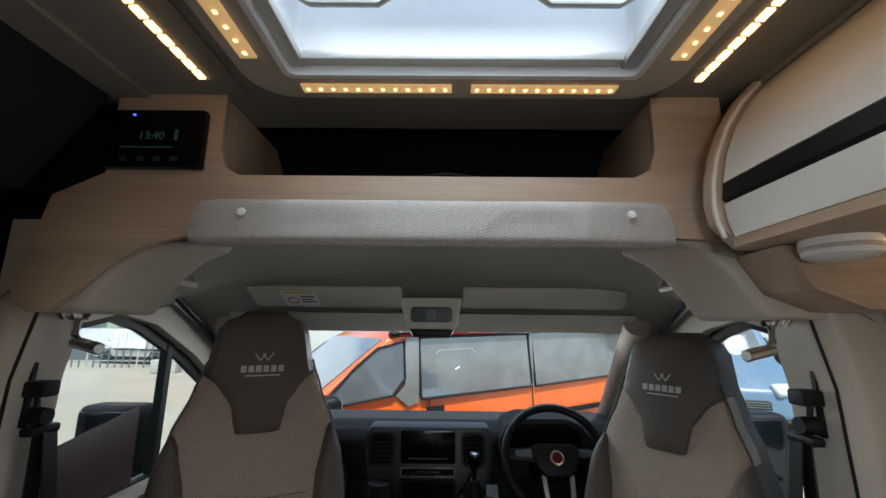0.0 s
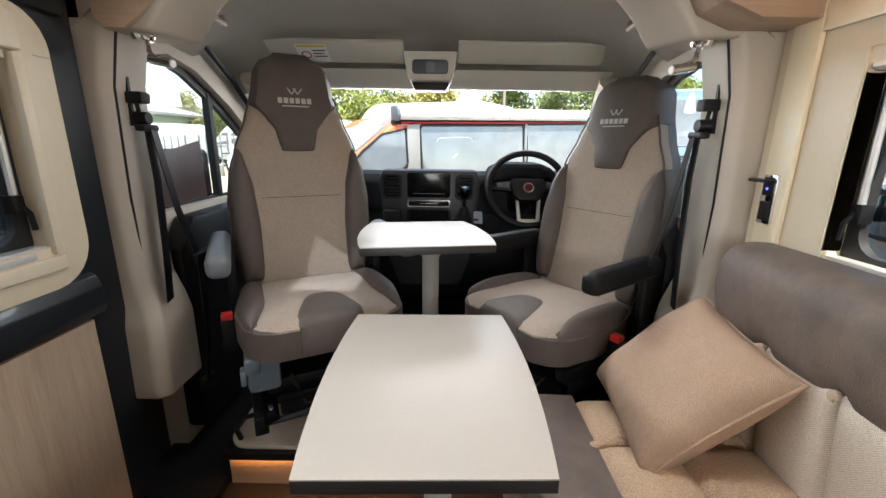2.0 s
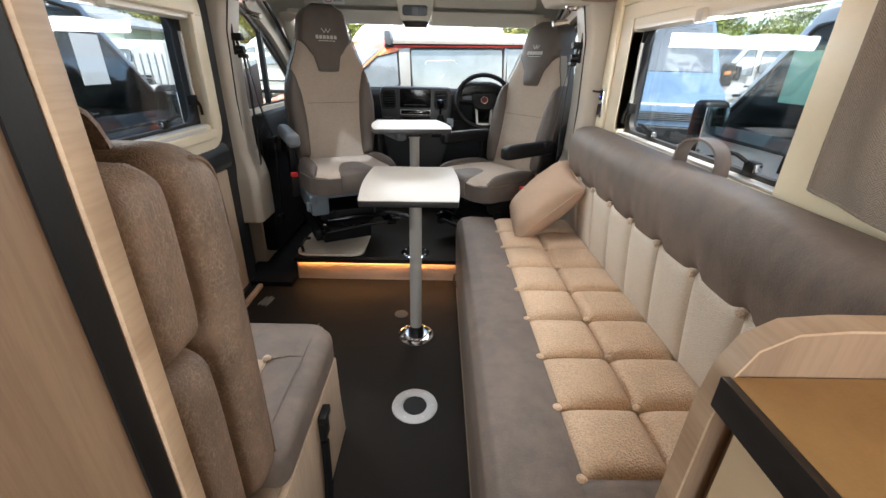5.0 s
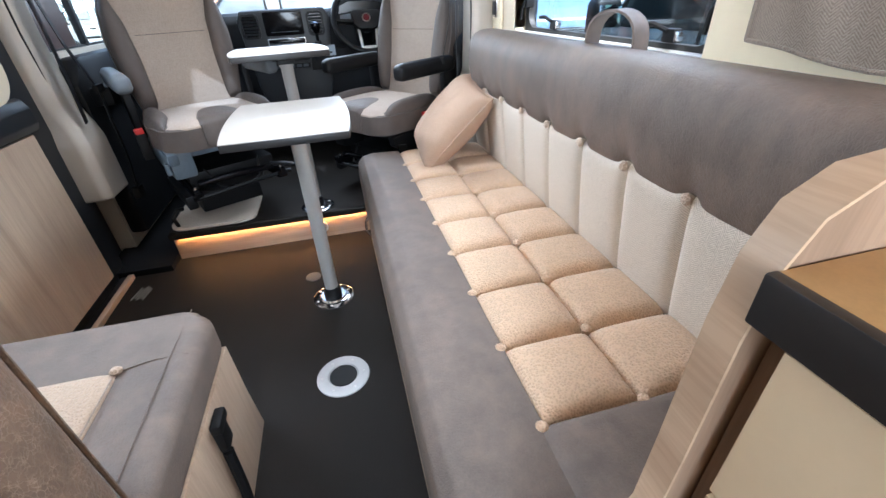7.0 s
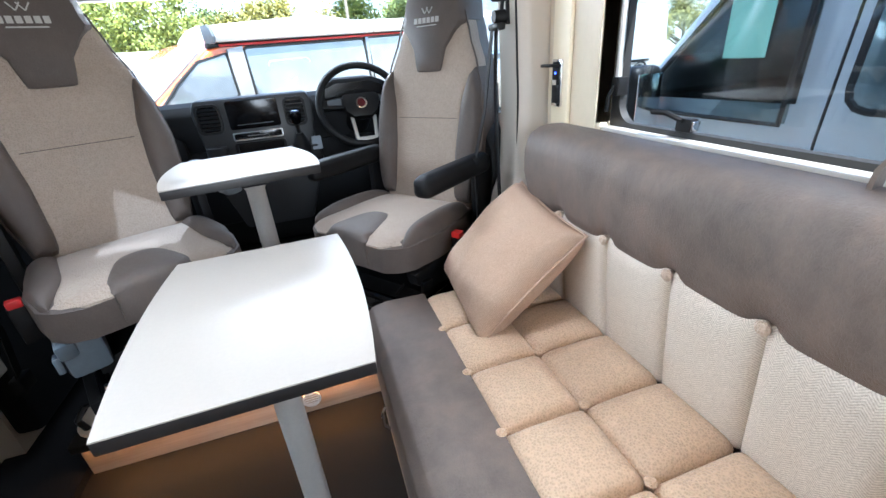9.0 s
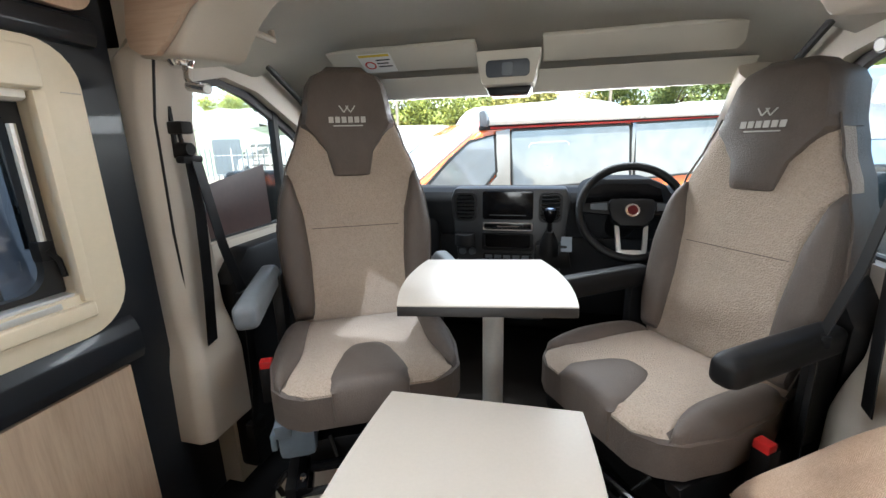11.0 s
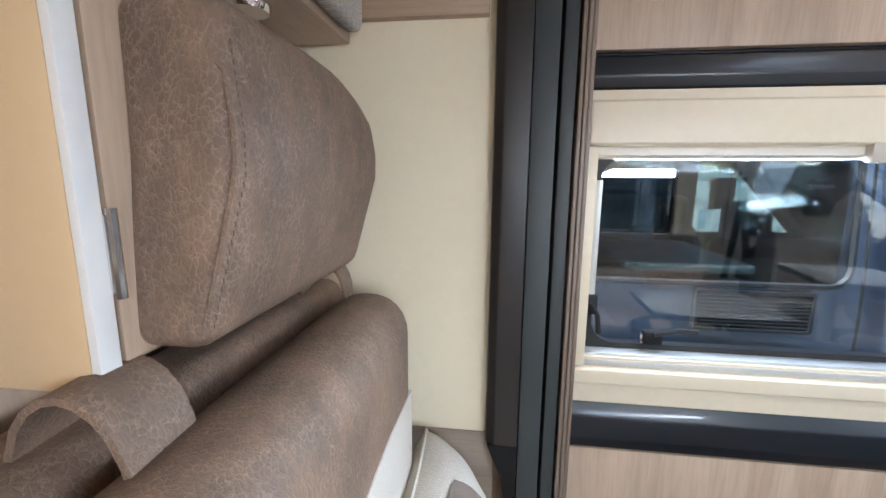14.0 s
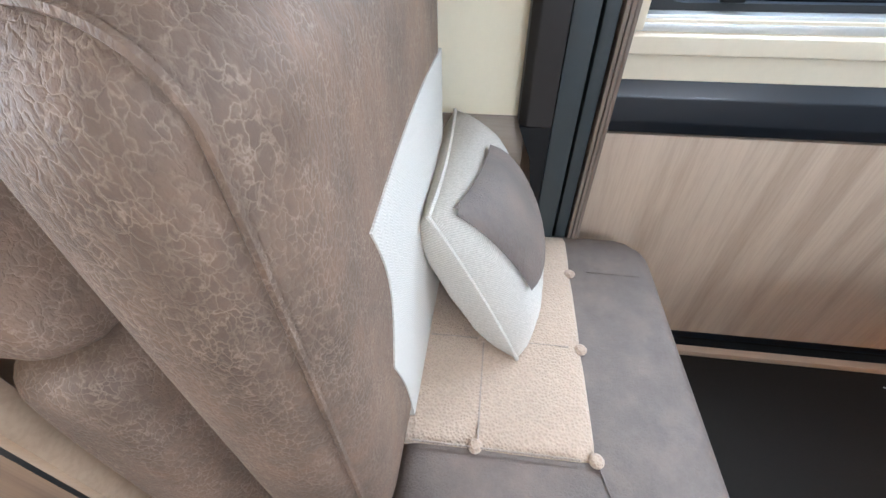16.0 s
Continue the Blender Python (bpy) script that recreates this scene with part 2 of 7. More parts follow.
ALU = paint("brushed_aluminium", (0.55, 0.54, 0.51), 0.42, 0.55, vary=0.08, fine=150)
TABLE_TOP = paint("ivory_table_laminate", (0.42, 0.38, 0.33), 0.4, vary=0.04, fine=140, bump=0.02)
BLACK_EDGE = paint("black_edge_band", (0.012, 0.011, 0.011), 0.4)
HIDE = leather("taupe_hide", (0.162, 0.129, 0.108), (0.30, 0.265, 0.235), crack=0.2, cloudy=0.6)
HIDE_BROWN = leather("brown_cracked_hide", (0.182, 0.124, 0.088), (0.47, 0.365, 0.28), rough=0.55, crack=0.66, cloudy=0.9)
HIDE_SEAT = leather("grey_brown_seat_leather", (0.096, 0.077, 0.066), (0.22, 0.185, 0.155), 0.5, 0.2)
CLOTH_SEAT = cloth("beige_seat_cloth", (0.40, 0.325, 0.262), (0.22, 0.17, 0.13), 230)
CLOTH_SOFA = cloth("tan_sofa_weave", (0.68, 0.49, 0.33), (0.30, 0.20, 0.125), 210)
CLOTH_BACK = herringbone("sand_herringbone", (0.74, 0.655, 0.55), (0.47, 0.395, 0.31), 0.012, 0.005, axes=(1, 2))
CLOTH_PILLOW = herringbone("peach_herringbone", (0.54, 0.385, 0.28), (0.34, 0.225, 0.15), 0.014, 0.004, axes=(0, 2))
TWEED = herringbone("grey_tweed", (0.55, 0.52, 0.48), (0.22, 0.19, 0.17), 0.012, 0.006)
PALE_BRIDGE = herringbone("cream_herringbone", (0.68, 0.635, 0.565), (0.50, 0.455, 0.385), 0.010, 0.004)
WORKTOP = paint("sand_worktop", (0.38, 0.225, 0.09), 0.4, vary=0.10, big=40, fine=300, bump=0.03)
GREY_PLASTIC = paint("blue_grey_plastic", (0.11, 0.127, 0.145), 0.45, vary=0.06, fine=200)
DASH = paint("charcoal_dash_plastic", (0.020, 0.021, 0.023), 0.75, vary=0.12, fine=350, bump=0.25, spec=0.3)
RED = paint("red_plastic", (0.55, 0.02, 0.02), 0.4)
WHITE = paint("white_plastic", (0.75, 0.74, 0.72), 0.4, vary=0.03)
BLACK_GLOSS = paint("black_glass", (0.004, 0.004, 0.005), 0.14, vary=0.05, bump=0.0, spec=0.25)
GLASS = glass("clear_glass")
ROOF_GLASS = milky("frosted_roof_dome", (0.62, 0.68, 0.76), (0.66, 0.72, 0.80))
ACRYLIC = glass("smoky_acrylic", (0.72, 0.78, 0.82), least=0.08)
DARK_GLASS = glass("privacy_glass", (0.10, 0.12, 0.13))
LED = lit("warm_led", (1.0, 0.56, 0.24), 2.8)
LED_SOFT = lit("warm_led_cover", (1.0, 0.62, 0.26), 0.3)
BLUE_DOT = lit("blue_indicator", (0.05, 0.1, 1.0), 2.0)
GREEN_DIGIT = lit("green_display", (0.25, 0.7, 0.55), 0.022, 0.04)
LED_STEP = lit("warm_led_step", (1.0, 0.47, 0.15), 16.0)
LED_LOCKER = lit("warm_led_locker", (1.0, 0.62, 0.32), 3.6)

# ---------------------------------------------------------------- mesh helpers


def finish(name, bm, material, smooth=True, angle=35):
    bmesh.ops.recalc_face_normals(bm, faces=bm.faces)
    me = bpy.data.meshes.new(name)
    bm.to_mesh(me)
    bm.free()
    me.materials.append(material)
    if smooth:
        me.shade_smooth()
        me.set_sharp_from_angle(angle=radians(angle))
    return new(name, me)


def part(name, bm, material, parent=None, label="", smooth=True, angle=35):
    ob = finish(name, bm, material, smooth, angle)
    if parent is not None:
        ob.parent = parent
    return tagged(ob, label)


def thing(name, label, category, at=None, group="", kind=""):
    ob = new(name)
    ob.empty_display_size = 0.05
    if at is not None:
        ob.matrix_basis = at
    return tagged(ob, label, category, group, kind)


def soften(bm, bevel, seg=2, edges=None):
    if bevel > 0:
        bmesh.ops.bevel(bm, geom=list(edges or bm.edges), offset=bevel, segments=seg, profile=0.6, affect="EDGES", clamp_overlap=True)
    return bm


def box(x0, x1, y0, y1, z0, z1, bevel=0.0, seg=2):
    bm = bmesh.new()
    bmesh.ops.create_cube(bm, size=1.0)
    for v in bm.verts:
        v.co = ((x0 + x1) / 2 + v.co.x * (x1 - x0), (y0 + y1) / 2 + v.co.y * (y1 - y0), (z0 + z1) / 2 + v.co.z * (z1 - z0))
    return soften(bm, bevel, seg)


def prism(points, axis, lo, hi, bevel=0.0, seg=2):
    """A polygon pushed along an axis. Points are (y, z) for x, (x, z) for y, (x, y) for z."""
    bm = bmesh.new()
    put = {"x": lambda a, b, c: (c, a, b), "y": lambda a, b, c: (a, c, b), "z": lambda a, b, c: (a, b, c)}[axis]
    low = [bm.verts.new(put(a, b, lo)) for a, b in points]
    high = [bm.verts.new(put(a, b, hi)) for a, b in points]
    bm.faces.new(low), bm.faces.new(high)
    for i in range(len(points)):
        j = (i + 1) % len(points)
        bm.faces.new((low[i], low[j], high[j], high[i]))
    bmesh.ops.recalc_face_normals(bm, faces=bm.faces)
    return soften(bm, bevel, seg)


def rounded(x0, x1, y0, y1, r, n=6):
    """A rounded rectangle as a loop of points; r may be four radii (bottom left, bottom right, top right, top left)."""
    rs = r if isinstance(r, (tuple, list)) else (r,) * 4
    out = []
    for k, (cx, cy, sx, sy) in enumerate(((x0, y0, 1, 1), (x1, y0, -1, 1), (x1, y1, -1, -1), (x0, y1, 1, -1))):
        rr = max(rs[k], 1e-4)
        for i in range(n + 1):
            a = radians(180 + 90 * k + 90 * i / n)
            out.append((cx + sx * rr + rr * math.cos(a), cy + sy * rr + rr * math.sin(a)))
    return out


def ring(outer, inner, axis, lo, hi):
    """A flat frame between two loops of as many points, with thickness."""
    bm = bmesh.new()
    put = {"x": lambda a, b, c: (c, a, b), "y": lambda a, b, c: (a, c, b), "z": lambda a, b, c: (a, b, c)}[axis]
    loops = [[bm.verts.new(put(a, b, c)) for a, b in pts] for pts, c in ((outer, lo), (inner, lo), (inner, hi), (outer, hi))]
    n = len(outer)
    for k in range(4):
        a, b = loops[k], loops[(k + 1) % 4]
        for i in range(n):
            j = (i + 1) % n
            bm.faces.new((a[i], a[j], b[j], b[i]))
    return bm


def tube(points, radius, n=10, closed=False):
    """A round bar along a line of points; radius may be a list."""
    bm = bmesh.new()
    pts = [Vector(p) for p in points]
    rows, last = [], None
    for i, p in enumerate(pts):
        if closed:
            d = pts[(i + 1) % len(pts)] - pts[i - 1]
        else:
            d = pts[min(i + 1, len(pts) - 1)] - pts[max(i - 1, 0)]
        d.normalize()
        side = last - d * last.dot(d) if last is not None else d.orthogonal()
        side.normalize()
        last = side
        up = d.cross(side)
        r = radius[i] if isinstance(radius, (list, tuple)) else radius
        rows.append([bm.verts.new(p + (side * math.cos(2 * math.pi * k / n) + up * math.sin(2 * math.pi * k / n)) * r) for k in range(n)])
    m = len(rows)
    for i in range(m if closed else m - 1):
        a, b = rows[i], rows[(i + 1) % m]
        for k in range(n):
            bm.faces.new((a[k], a[(k + 1) % n], b[(k + 1) % n], b[k]))
    if not closed:
        bm.faces.new(rows[0]), bm.faces.new(rows[-1])
    return bm


def strip(points, width, thick, across):
    """A flat band along a line of points, as wide as width along the vector across."""
    bm = bmesh.new()
    pts, across = [Vector(p) for p in points], Vector(across).normalized()
    rows = []
    for i, p in enumerate(pts):
        d = (pts[min(i + 1, len(pts) - 1)] - pts[max(i - 1, 0)]).normalized()
        nrm = d.cross(across).normalized()
        rows.append([bm.verts.new(p + across * sx * width / 2 + nrm * sn * thick / 2) for sx, sn in ((-1, -1), (1, -1), (1, 1), (-1, 1))])
    for a, b in zip(rows, rows[1:]):
        for k in range(4):
            bm.faces.new((a[k], a[(k + 1) % 4], b[(k + 1) % 4], b[k]))
    bm.faces.new(rows[0]), bm.faces.new(rows[-1])
    return bm


def lathe(profile, n=32):
    """A turned shape round z from (radius, z) pairs."""
    bm = bmesh.new()
    rows = [[bm.verts.new((r * math.cos(2 * math.pi * k / n), r * math.sin(2 * math.pi * k / n), z)) for k in range(n)] for r, z in profile]
    for a, b in zip(rows, rows[1:]):
        for k in range(n):
            bm.faces.new((a[k], a[(k + 1) % n], b[(k + 1) % n], b[k]))
    bm.faces.new(rows[0]), bm.faces.new(rows[-1])
    return bm


def moved(bm, m):
    bmesh.ops.transform(bm, matrix=m, verts=bm.verts)
    return bm


def joined(*bms):
    out = bmesh.new()
    for b in bms:
        me = bpy.data.meshes.new("join")
        b.to_mesh(me)
        b.free()
        out.from_mesh(me)
        bpy.data.meshes.remove(me)
    return out


def pad(x0, x1, y0, y1, z0, z1, r=0.03, cells=10, puff=0.0, face="z", dents=(), dent=0.012, wide=0.03):
    """An upholstered block: rounded edges, a face that swells, and dents at given spots (two coordinates across the face)."""
    bm = bmesh.new()
    bmesh.ops.create_cube(bm, size=2.0)
    bmesh.ops.subdivide_edges(bm, edges=bm.edges, cuts=cells, use_grid_fill=True)
    c = Vector(((x0 + x1) / 2, (y0 + y1) / 2, (z0 + z1) / 2))
    h = Vector((abs(x1 - x0) / 2, abs(y1 - y0) / 2, abs(z1 - z0) / 2))
    r = min(r, *h)
    k = "xyz".index(face[-1])
    sgn = -1 if face[0] == "-" else 1
    a, b = [i for i in range(3) if i != k]
    for v in bm.verts:
        u = Vector([math.copysign(abs(q) ** 0.75, q) for q in v.co])
        p = Vector([u[i] * h[i] for i in range(3)])
        core = Vector([max(-(h[i] - r), min(h[i] - r, p[i])) for i in range(3)])
        d = p - core
        if d.length > 1e-6:
            p = core + d.normalized() * r if max(abs(q) for q in u) > 0.999 else p
        swell = (1 - u[a] ** 4) * (1 - u[b] ** 4)
        if u[k] * sgn > 0:
            p[k] += sgn * puff * swell
            for da, db in dents:
                q = math.hypot(p[a] + c[a] - da, p[b] + c[b] - db)
                p[k] -= sgn * dent * math.exp(-(q / wide) ** 2)
        v.co = c + p
    return bm


def grid_solid(nu, nv, place):
    """A closed sheet of quads from place(u, v), u and v from 0 to 1."""
    bm = bmesh.new()
    vs = [[bm.verts.new(place(i / nu, j / nv)) for j in range(nv + 1)] for i in range(nu + 1)]
    for i in range(nu):
        for j in range(nv):
            bm.faces.new((vs[i][j], vs[i + 1][j], vs[i + 1][j + 1], vs[i][j + 1]))
    return bm


def letters(name, text, size, at, material, parent=None, depth=0.0006, align="CENTER"):
    cu = bpy.data.curves.new(name, "FONT")
    cu.body, cu.size, cu.extrude, cu.align_x, cu.align_y = text, size, depth, align, "CENTER"
    tmp = bpy.data.objects.new(name, cu)
    scene.collection.objects.link(tmp)
    bpy.context.view_layer.update()
    me = bpy.data.meshes.new_from_object(tmp.evaluated_get(bpy.context.evaluated_depsgraph_get()))
    bpy.data.objects.remove(tmp)
    me.transform(at)
    me.materials.clear()
    me.materials.append(material)
    ob = new(name, me)
    if parent is not None:
        ob.parent = parent
    return ob

# ---------------------------------------------------------------- the van's shell


def structure(name, bm, material, label, category, smooth=True):
    return tagged(finish(name, bm, material, smooth), label, category, kind="structure")


structure("floor", box(-0.95, 1.0, -2.4, 1.115, -0.05, 0.0), VINYL, "dark brown vinyl floor of the living area", "floor")
structure("floor_cab", prism([(1.115, 0.0), (1.115, 0.11), (1.077, 0.118), (1.075, 0.146), (1.090, 0.152), (2.5, 0.152), (2.5, 0.0)], "x", -0.665, 0.96, 0.003), VINYL,
          "raised dark cab floor with a rounded vinyl nosing", "floor")
structure("step_riser", box(-0.66, 0.96, 1.103, 1.113, 0.0, 0.118), WOOD_H, "light wooden riser under the cab step", "step")
structure("step_well", box(-0.96, -0.668, 1.0, 2.5, -0.05, 0.03), BLACK_SOFT, "black carpeted step well beside the sliding door", "floor")
structure("led_strip_step", box(-0.64, 0.26, 1.092, 1.100, 0.112, 0.1165), LED_STEP, "warm light strip under the step nosing", "light strip")

# ceiling with the opening for the rooflight
SKY = (-0.27, 0.43, 0.48, 0.98)
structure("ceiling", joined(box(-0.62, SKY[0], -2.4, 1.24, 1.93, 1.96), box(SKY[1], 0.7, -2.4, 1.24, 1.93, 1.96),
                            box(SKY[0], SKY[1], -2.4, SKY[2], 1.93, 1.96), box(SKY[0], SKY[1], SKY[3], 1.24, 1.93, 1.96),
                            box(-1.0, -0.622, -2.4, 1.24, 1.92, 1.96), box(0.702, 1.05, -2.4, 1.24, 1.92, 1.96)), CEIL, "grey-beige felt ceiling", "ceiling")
structure("roof", joined(box(-1.05, SKY[0] - 0.05, -2.45, 1.3, 2.0, 2.03), box(SKY[1] + 0.05, 1.1, -2.45, 1.3, 2.0, 2.03),
                         box(SKY[0] - 0.05, SKY[1] + 0.05, -2.45, SKY[2] - 0.05, 2.0, 2.03), box(SKY[0] - 0.05, SKY[1] + 0.05, SKY[3] + 0.05, 1.3, 2.0, 2.03)),
          STEEL_DARK, "dark outer roof skin", "roof")

# rear end, out of view; its opening is added for the fill lamp
structure("wall_rear", joined(box(-0.98, -0.25, -2.45, -2.4, 0, 2.0), box(0.55, 1.05, -2.45, -2.4, 0, 2.0), box(-0.25, 0.55, -2.45, -2.4, 0, 0.8), box(-0.25, 0.55, -2.45, -2.4, 1.75, 2.0)),
          IVORY, "plain ivory rear wall, out of view, with an added opening for the lamp", "wall")

# right wall with its window
WR = (-0.30, 0.862, 0.91, 1.37)
structure("wall_right", joined(box(0.95, 1.02, -2.4, WR[0], 0.0, 1.95), box(0.95, 1.02, WR[1], 1.10, 0.0, 1.95), box(0.95, 1.02, WR[0], WR[1], 0.0, WR[2]), box(0.95, 1.02, WR[0], WR[1], WR[3], 1.95)),
          CREAM_MOULD, "cream moulded side wall panel with a deep window recess", "wall")
# left wall behind the sliding door
structure("wall_left", box(-0.96, -0.84, -2.4, -0.30, 0.0, 1.95), CREAM, "cream laminate side wall behind the bench", "wall")
# outer skins that keep the daylight out
structure("outer_skin_left", joined(box(-1.01, -0.965, -2.45, -0.25, -0.3, 2.0), box(-1.01, -0.975, -0.25, 1.3, -0.3, 0.86), box(-1.01, -0.965, -0.25, 1.3, 1.39, 2.0),
                                    box(-1.01, -0.965, 0.9, 1.3, 0.86, 1.39)), STEEL_DARK, "dark outer side skin of the van", "wall")
structure("outer_skin_right", joined(box(1.022, 1.05, -2.45, WR[0], -0.3, 2.0), box(1.022, 1.05, WR[1], 1.3, -0.3, 2.0), box(1.022, 1.05, WR[0], WR[1], -0.3, WR[2]), box(1.022, 1.05, WR[0], WR[1], WR[3], 2.0)),
          STEEL_DARK, "dark outer side skin of the van", "wall")

# ---------------------------------------------------------------- sliding door
door = thing("door_1", "grey sliding door lined with pale oak panels around an acrylic window", "sliding door", kind="structure")
part("frame", joined(ring(rounded(-0.34, 1.08, -0.02, 1.93, 0.08), rounded(-0.27, 0.99, 0.80, 1.455, 0.11), "x", -0.955, -0.90)), STEEL_DARK, door, "dark grey painted steel door frame")
part("lower_panel", box(-0.9, -0.885, -0.3, 0.955, 0.045, 0.685, 0.004), WOOD_V, door, "pale oak lower door panel")
part("lower_rail", prism([(-0.9, 0.688), (-0.878, 0.694), (-0.868, 0.72), (-0.872, 0.77), (-0.885, 0.80), (-0.9, 0.81)], "y", -0.31, 0.99, 0.004), STEEL_DARK, door, "dark steel rail under the window")
part("upper_rail", prism([(-0.9, 1.45), (-0.88, 1.455), (-0.872, 1.475), (-0.876, 1.51), (-0.9, 1.52)], "y", -0.31, 1.04, 0.004), STEEL_DARK, door, "dark steel rail above the window")
part("upper_panel", prism(rounded(-0.31, 1.045, 1.522, 1.85, (0.01, 0.05, 0.05, 0.01)), "x", -0.895, -0.873, 0.003), WOOD_V, door, "pale oak upper door panel")
part("window_surround", soften(ring(rounded(-0.27, 0.985, 0.80, 1.452, (0.02, 0.11, 0.09, 0.02)), rounded(-0.117, 0.882, 0.905, 1.345, 0.012), "x", -0.93, -0.882), 0.006), CREAM_MOULD, door, "cream moulded window surround")
part("lamp_shelf", box(-0.9, -0.880, -0.2, 0.84, 0.885, 0.9, 0.003), ALU, door, "aluminium blind rail")
part("blind_cassette", box(-0.893, -0.862, -0.135, 0.90, 1.347, 1.432, 0.010, 3), CREAM_MOULD, door, "cream roller blind cassette over the window")
for ya, yb in ((-0.137, -0.112), (0.878, 0.903)):
    part("blind_channel", box(-0.893, -0.868, ya, yb, 0.888, 1.345, 0.006), CREAM_MOULD, door, "cream blind side channel")
part("window_sill", box(-0.893, -0.866, -0.135, 0.90, 0.848, 0.884, 0.008, 3), CREAM_MOULD, door, "cream moulded window sill")
for ya in (-0.2665, 0.94):
    part("corner_joint", box(-0.8815, -0.8795, ya, ya + 0.04, 1.3455, 1.3475), GREIGE, door)

# ---------------------------------------------------------------- windows


def van_window(name, x, y0, y1, z0, z1, side, label):
    """A hinged acrylic window: black inner frame, domed pane, gas stays, catches, blind rail. side is 1 for the right wall."""
    w = thing(name, label, "window", kind="structure")
    sx = side
    part("window_frame", ring(rounded(y0 - 0.03, y1 + 0.03, z0 - 0.03, z1 + 0.03, 0.05), rounded(y0 + 0.034, y1 - 0.034, z0 + 0.018, z1 - 0.005, 0.05), "x", *sorted((x, x + sx * 0.022))), RUBBER, w, "black rubber window frame")
    pane = part("pane", prism(rounded(y0 + 0.02, y1 - 0.02, z0 + 0.005, z1, 0.06), "x", *sorted((x + sx * 0.034, x + sx * 0.039))), ACRYLIC, w, "clear acrylic pane")
    pane.visible_shadow = False
    for ys in (y0 + 0.028, y1 - 0.028):
        part("stay", tube([(x - sx * 0.006, ys, z0 + 0.13), (x - sx * 0.008, ys, z1 - 0.055)], 0.008, 8), ALU, w, "aluminium window stay")
        part("stay_knob", joined(box(x - 0.016, x + 0.016, ys - 0.014, ys + 0.014, z0 + 0.085, z0 + 0.13, 0.005), tube([(x - sx * 0.014, ys, z0 + 0.11), (x - sx * 0.02, ys + 0.014, z0 + 0.085), (x - sx * 0.02, ys + 0.018, z0 + 0.045)], 0.006, 6)), BLACK, w)
    n = 2
    for k in range(n):
        yc = y0 + (y1 - y0) * (0.165 + 0.58 * k)
        part("catch", joined(box(x - 0.012, x + 0.012, yc - 0.022, yc + 0.018, z0 + 0.02, z0 + 0.05, 0.005), tube([(x - sx * 0.012, yc, z0 + 0.045), (x - sx * 0.016, yc + 0.045, z0 + 0.058), (x - sx * 0.016, yc + 0.085, z0 + 0.056)], 0.006, 6)), BLACK, w, "black window catch")
        part("catch_pad", box(x - 0.002 * sx - 0.01, x - 0.002 * sx + 0.01, yc - 0.03, yc - 0.024, z0 + 0.024, z0 + 0.045, 0.002), CHROME, w)
    part("blind_rail", prism([(a * sx + x, b) for a, b in ((-0.03, z1 - 0.012), (-0.045, z1 - 0.006), (-0.045, z1 + 0.008), (-0.038, z1 + 0.012), (-0.038, z1 + 0.022), (0.0, z1 + 0.026), (0.0, z1 - 0.012))], "y", y0, y1 - 0.012, 0.0015), IVORY, w, "ivory roller blind rail")
    part("blind_handle", box(*sorted((x - sx * 0.062, x - sx * 0.038)), (y0 + y1) / 2 - 0.02, (y0 + y1) / 2 + 0.02, z1 - 0.02, z1 + 0.02, 0.008), GREIGE, w, "grey blind handle")
    part("sill_rail", box(*sorted((x - sx * 0.035, x)), y0, y1 - 0.01, z0 - 0.006, z0 + 0.006, 0.002), ALU, w, "aluminium sill rail")
    return w


van_window("window_1", -0.925, -0.125, 0.885, 0.905, 1.335, -1, "hinged acrylic camper window in the sliding door")
van_window("window_2", 1.0, -0.125, 0.865, 0.915, 1.335, 1, "hinged acrylic camper window above the sofa")
structure("window_recess", joined(ring(rounded(-0.22, 0.93, 0.86, 1.415, 0.06), rounded(-0.125, 0.862, 0.912, 1.34, 0.02), "x", 0.955, 0.999)), CREAM_MOULD, "cream moulded window frame above the sofa", "window frame")
structure("wall_panel_right", joined(box(0.935, 0.9495, 0.975, 1.06, 0.4, 1.5, 0.01), box(0.938, 0.9495, -0.9, -0.13, 0.9, 1.56, 0.004), prism([(-0.22, 1.425), (0.975, 1.425), (0.975, 1.56), (-0.22, 1.56)], "x", 0.936, 0.9495, 0.004)),
          CREAM, "cream wall panel round the window", "wall")

# ---------------------------------------------------------------- door post and rear left wall
structure("door_post", prism([(-0.845, -0.318), (-0.812, -0.316), (-0.80, -0.300), (-0.80, -0.252), (-0.845, -0.252)], "z", 0.73, 1.93, 0.003), paint("dark_umber_laminate", (0.022, 0.018, 0.016), 0.45), "dark umber door post board", "post")
structure("door_post_lower", prism([(-0.314, 0.73), (-0.285, 0.66), (-0.252, 0.45), (-0.252, 0.73)], "x", -0.845, -0.80, 0.0), BLACK, "tapered foot of the dark door post", "post")
structure("door_jamb", joined(box(-0.88, -0.806, -0.250, -0.205, 0.0, 1.93, 0.004), box(-0.88, -0.815, -0.198, -0.172, 0.0, 1.93, 0.006)), paint("grey_green_jamb", (0.035, 0.042, 0.042), 0.5), "dark grey-green door jamb", "post")
structure("jamb_trim", joined(*[box(-0.88, -0.808 + 0.003 * (k % 2), -0.168 + 0.0085 * k, -0.1605 + 0.0085 * k, 0.0, 1.93, 0.002) for k in range(3)]), wood("grey_oak_edge", (0.25, 0.19, 0.145), (0.15, 0.11, 0.08)), "ribbed grey oak edging beside the sliding door", "trim")
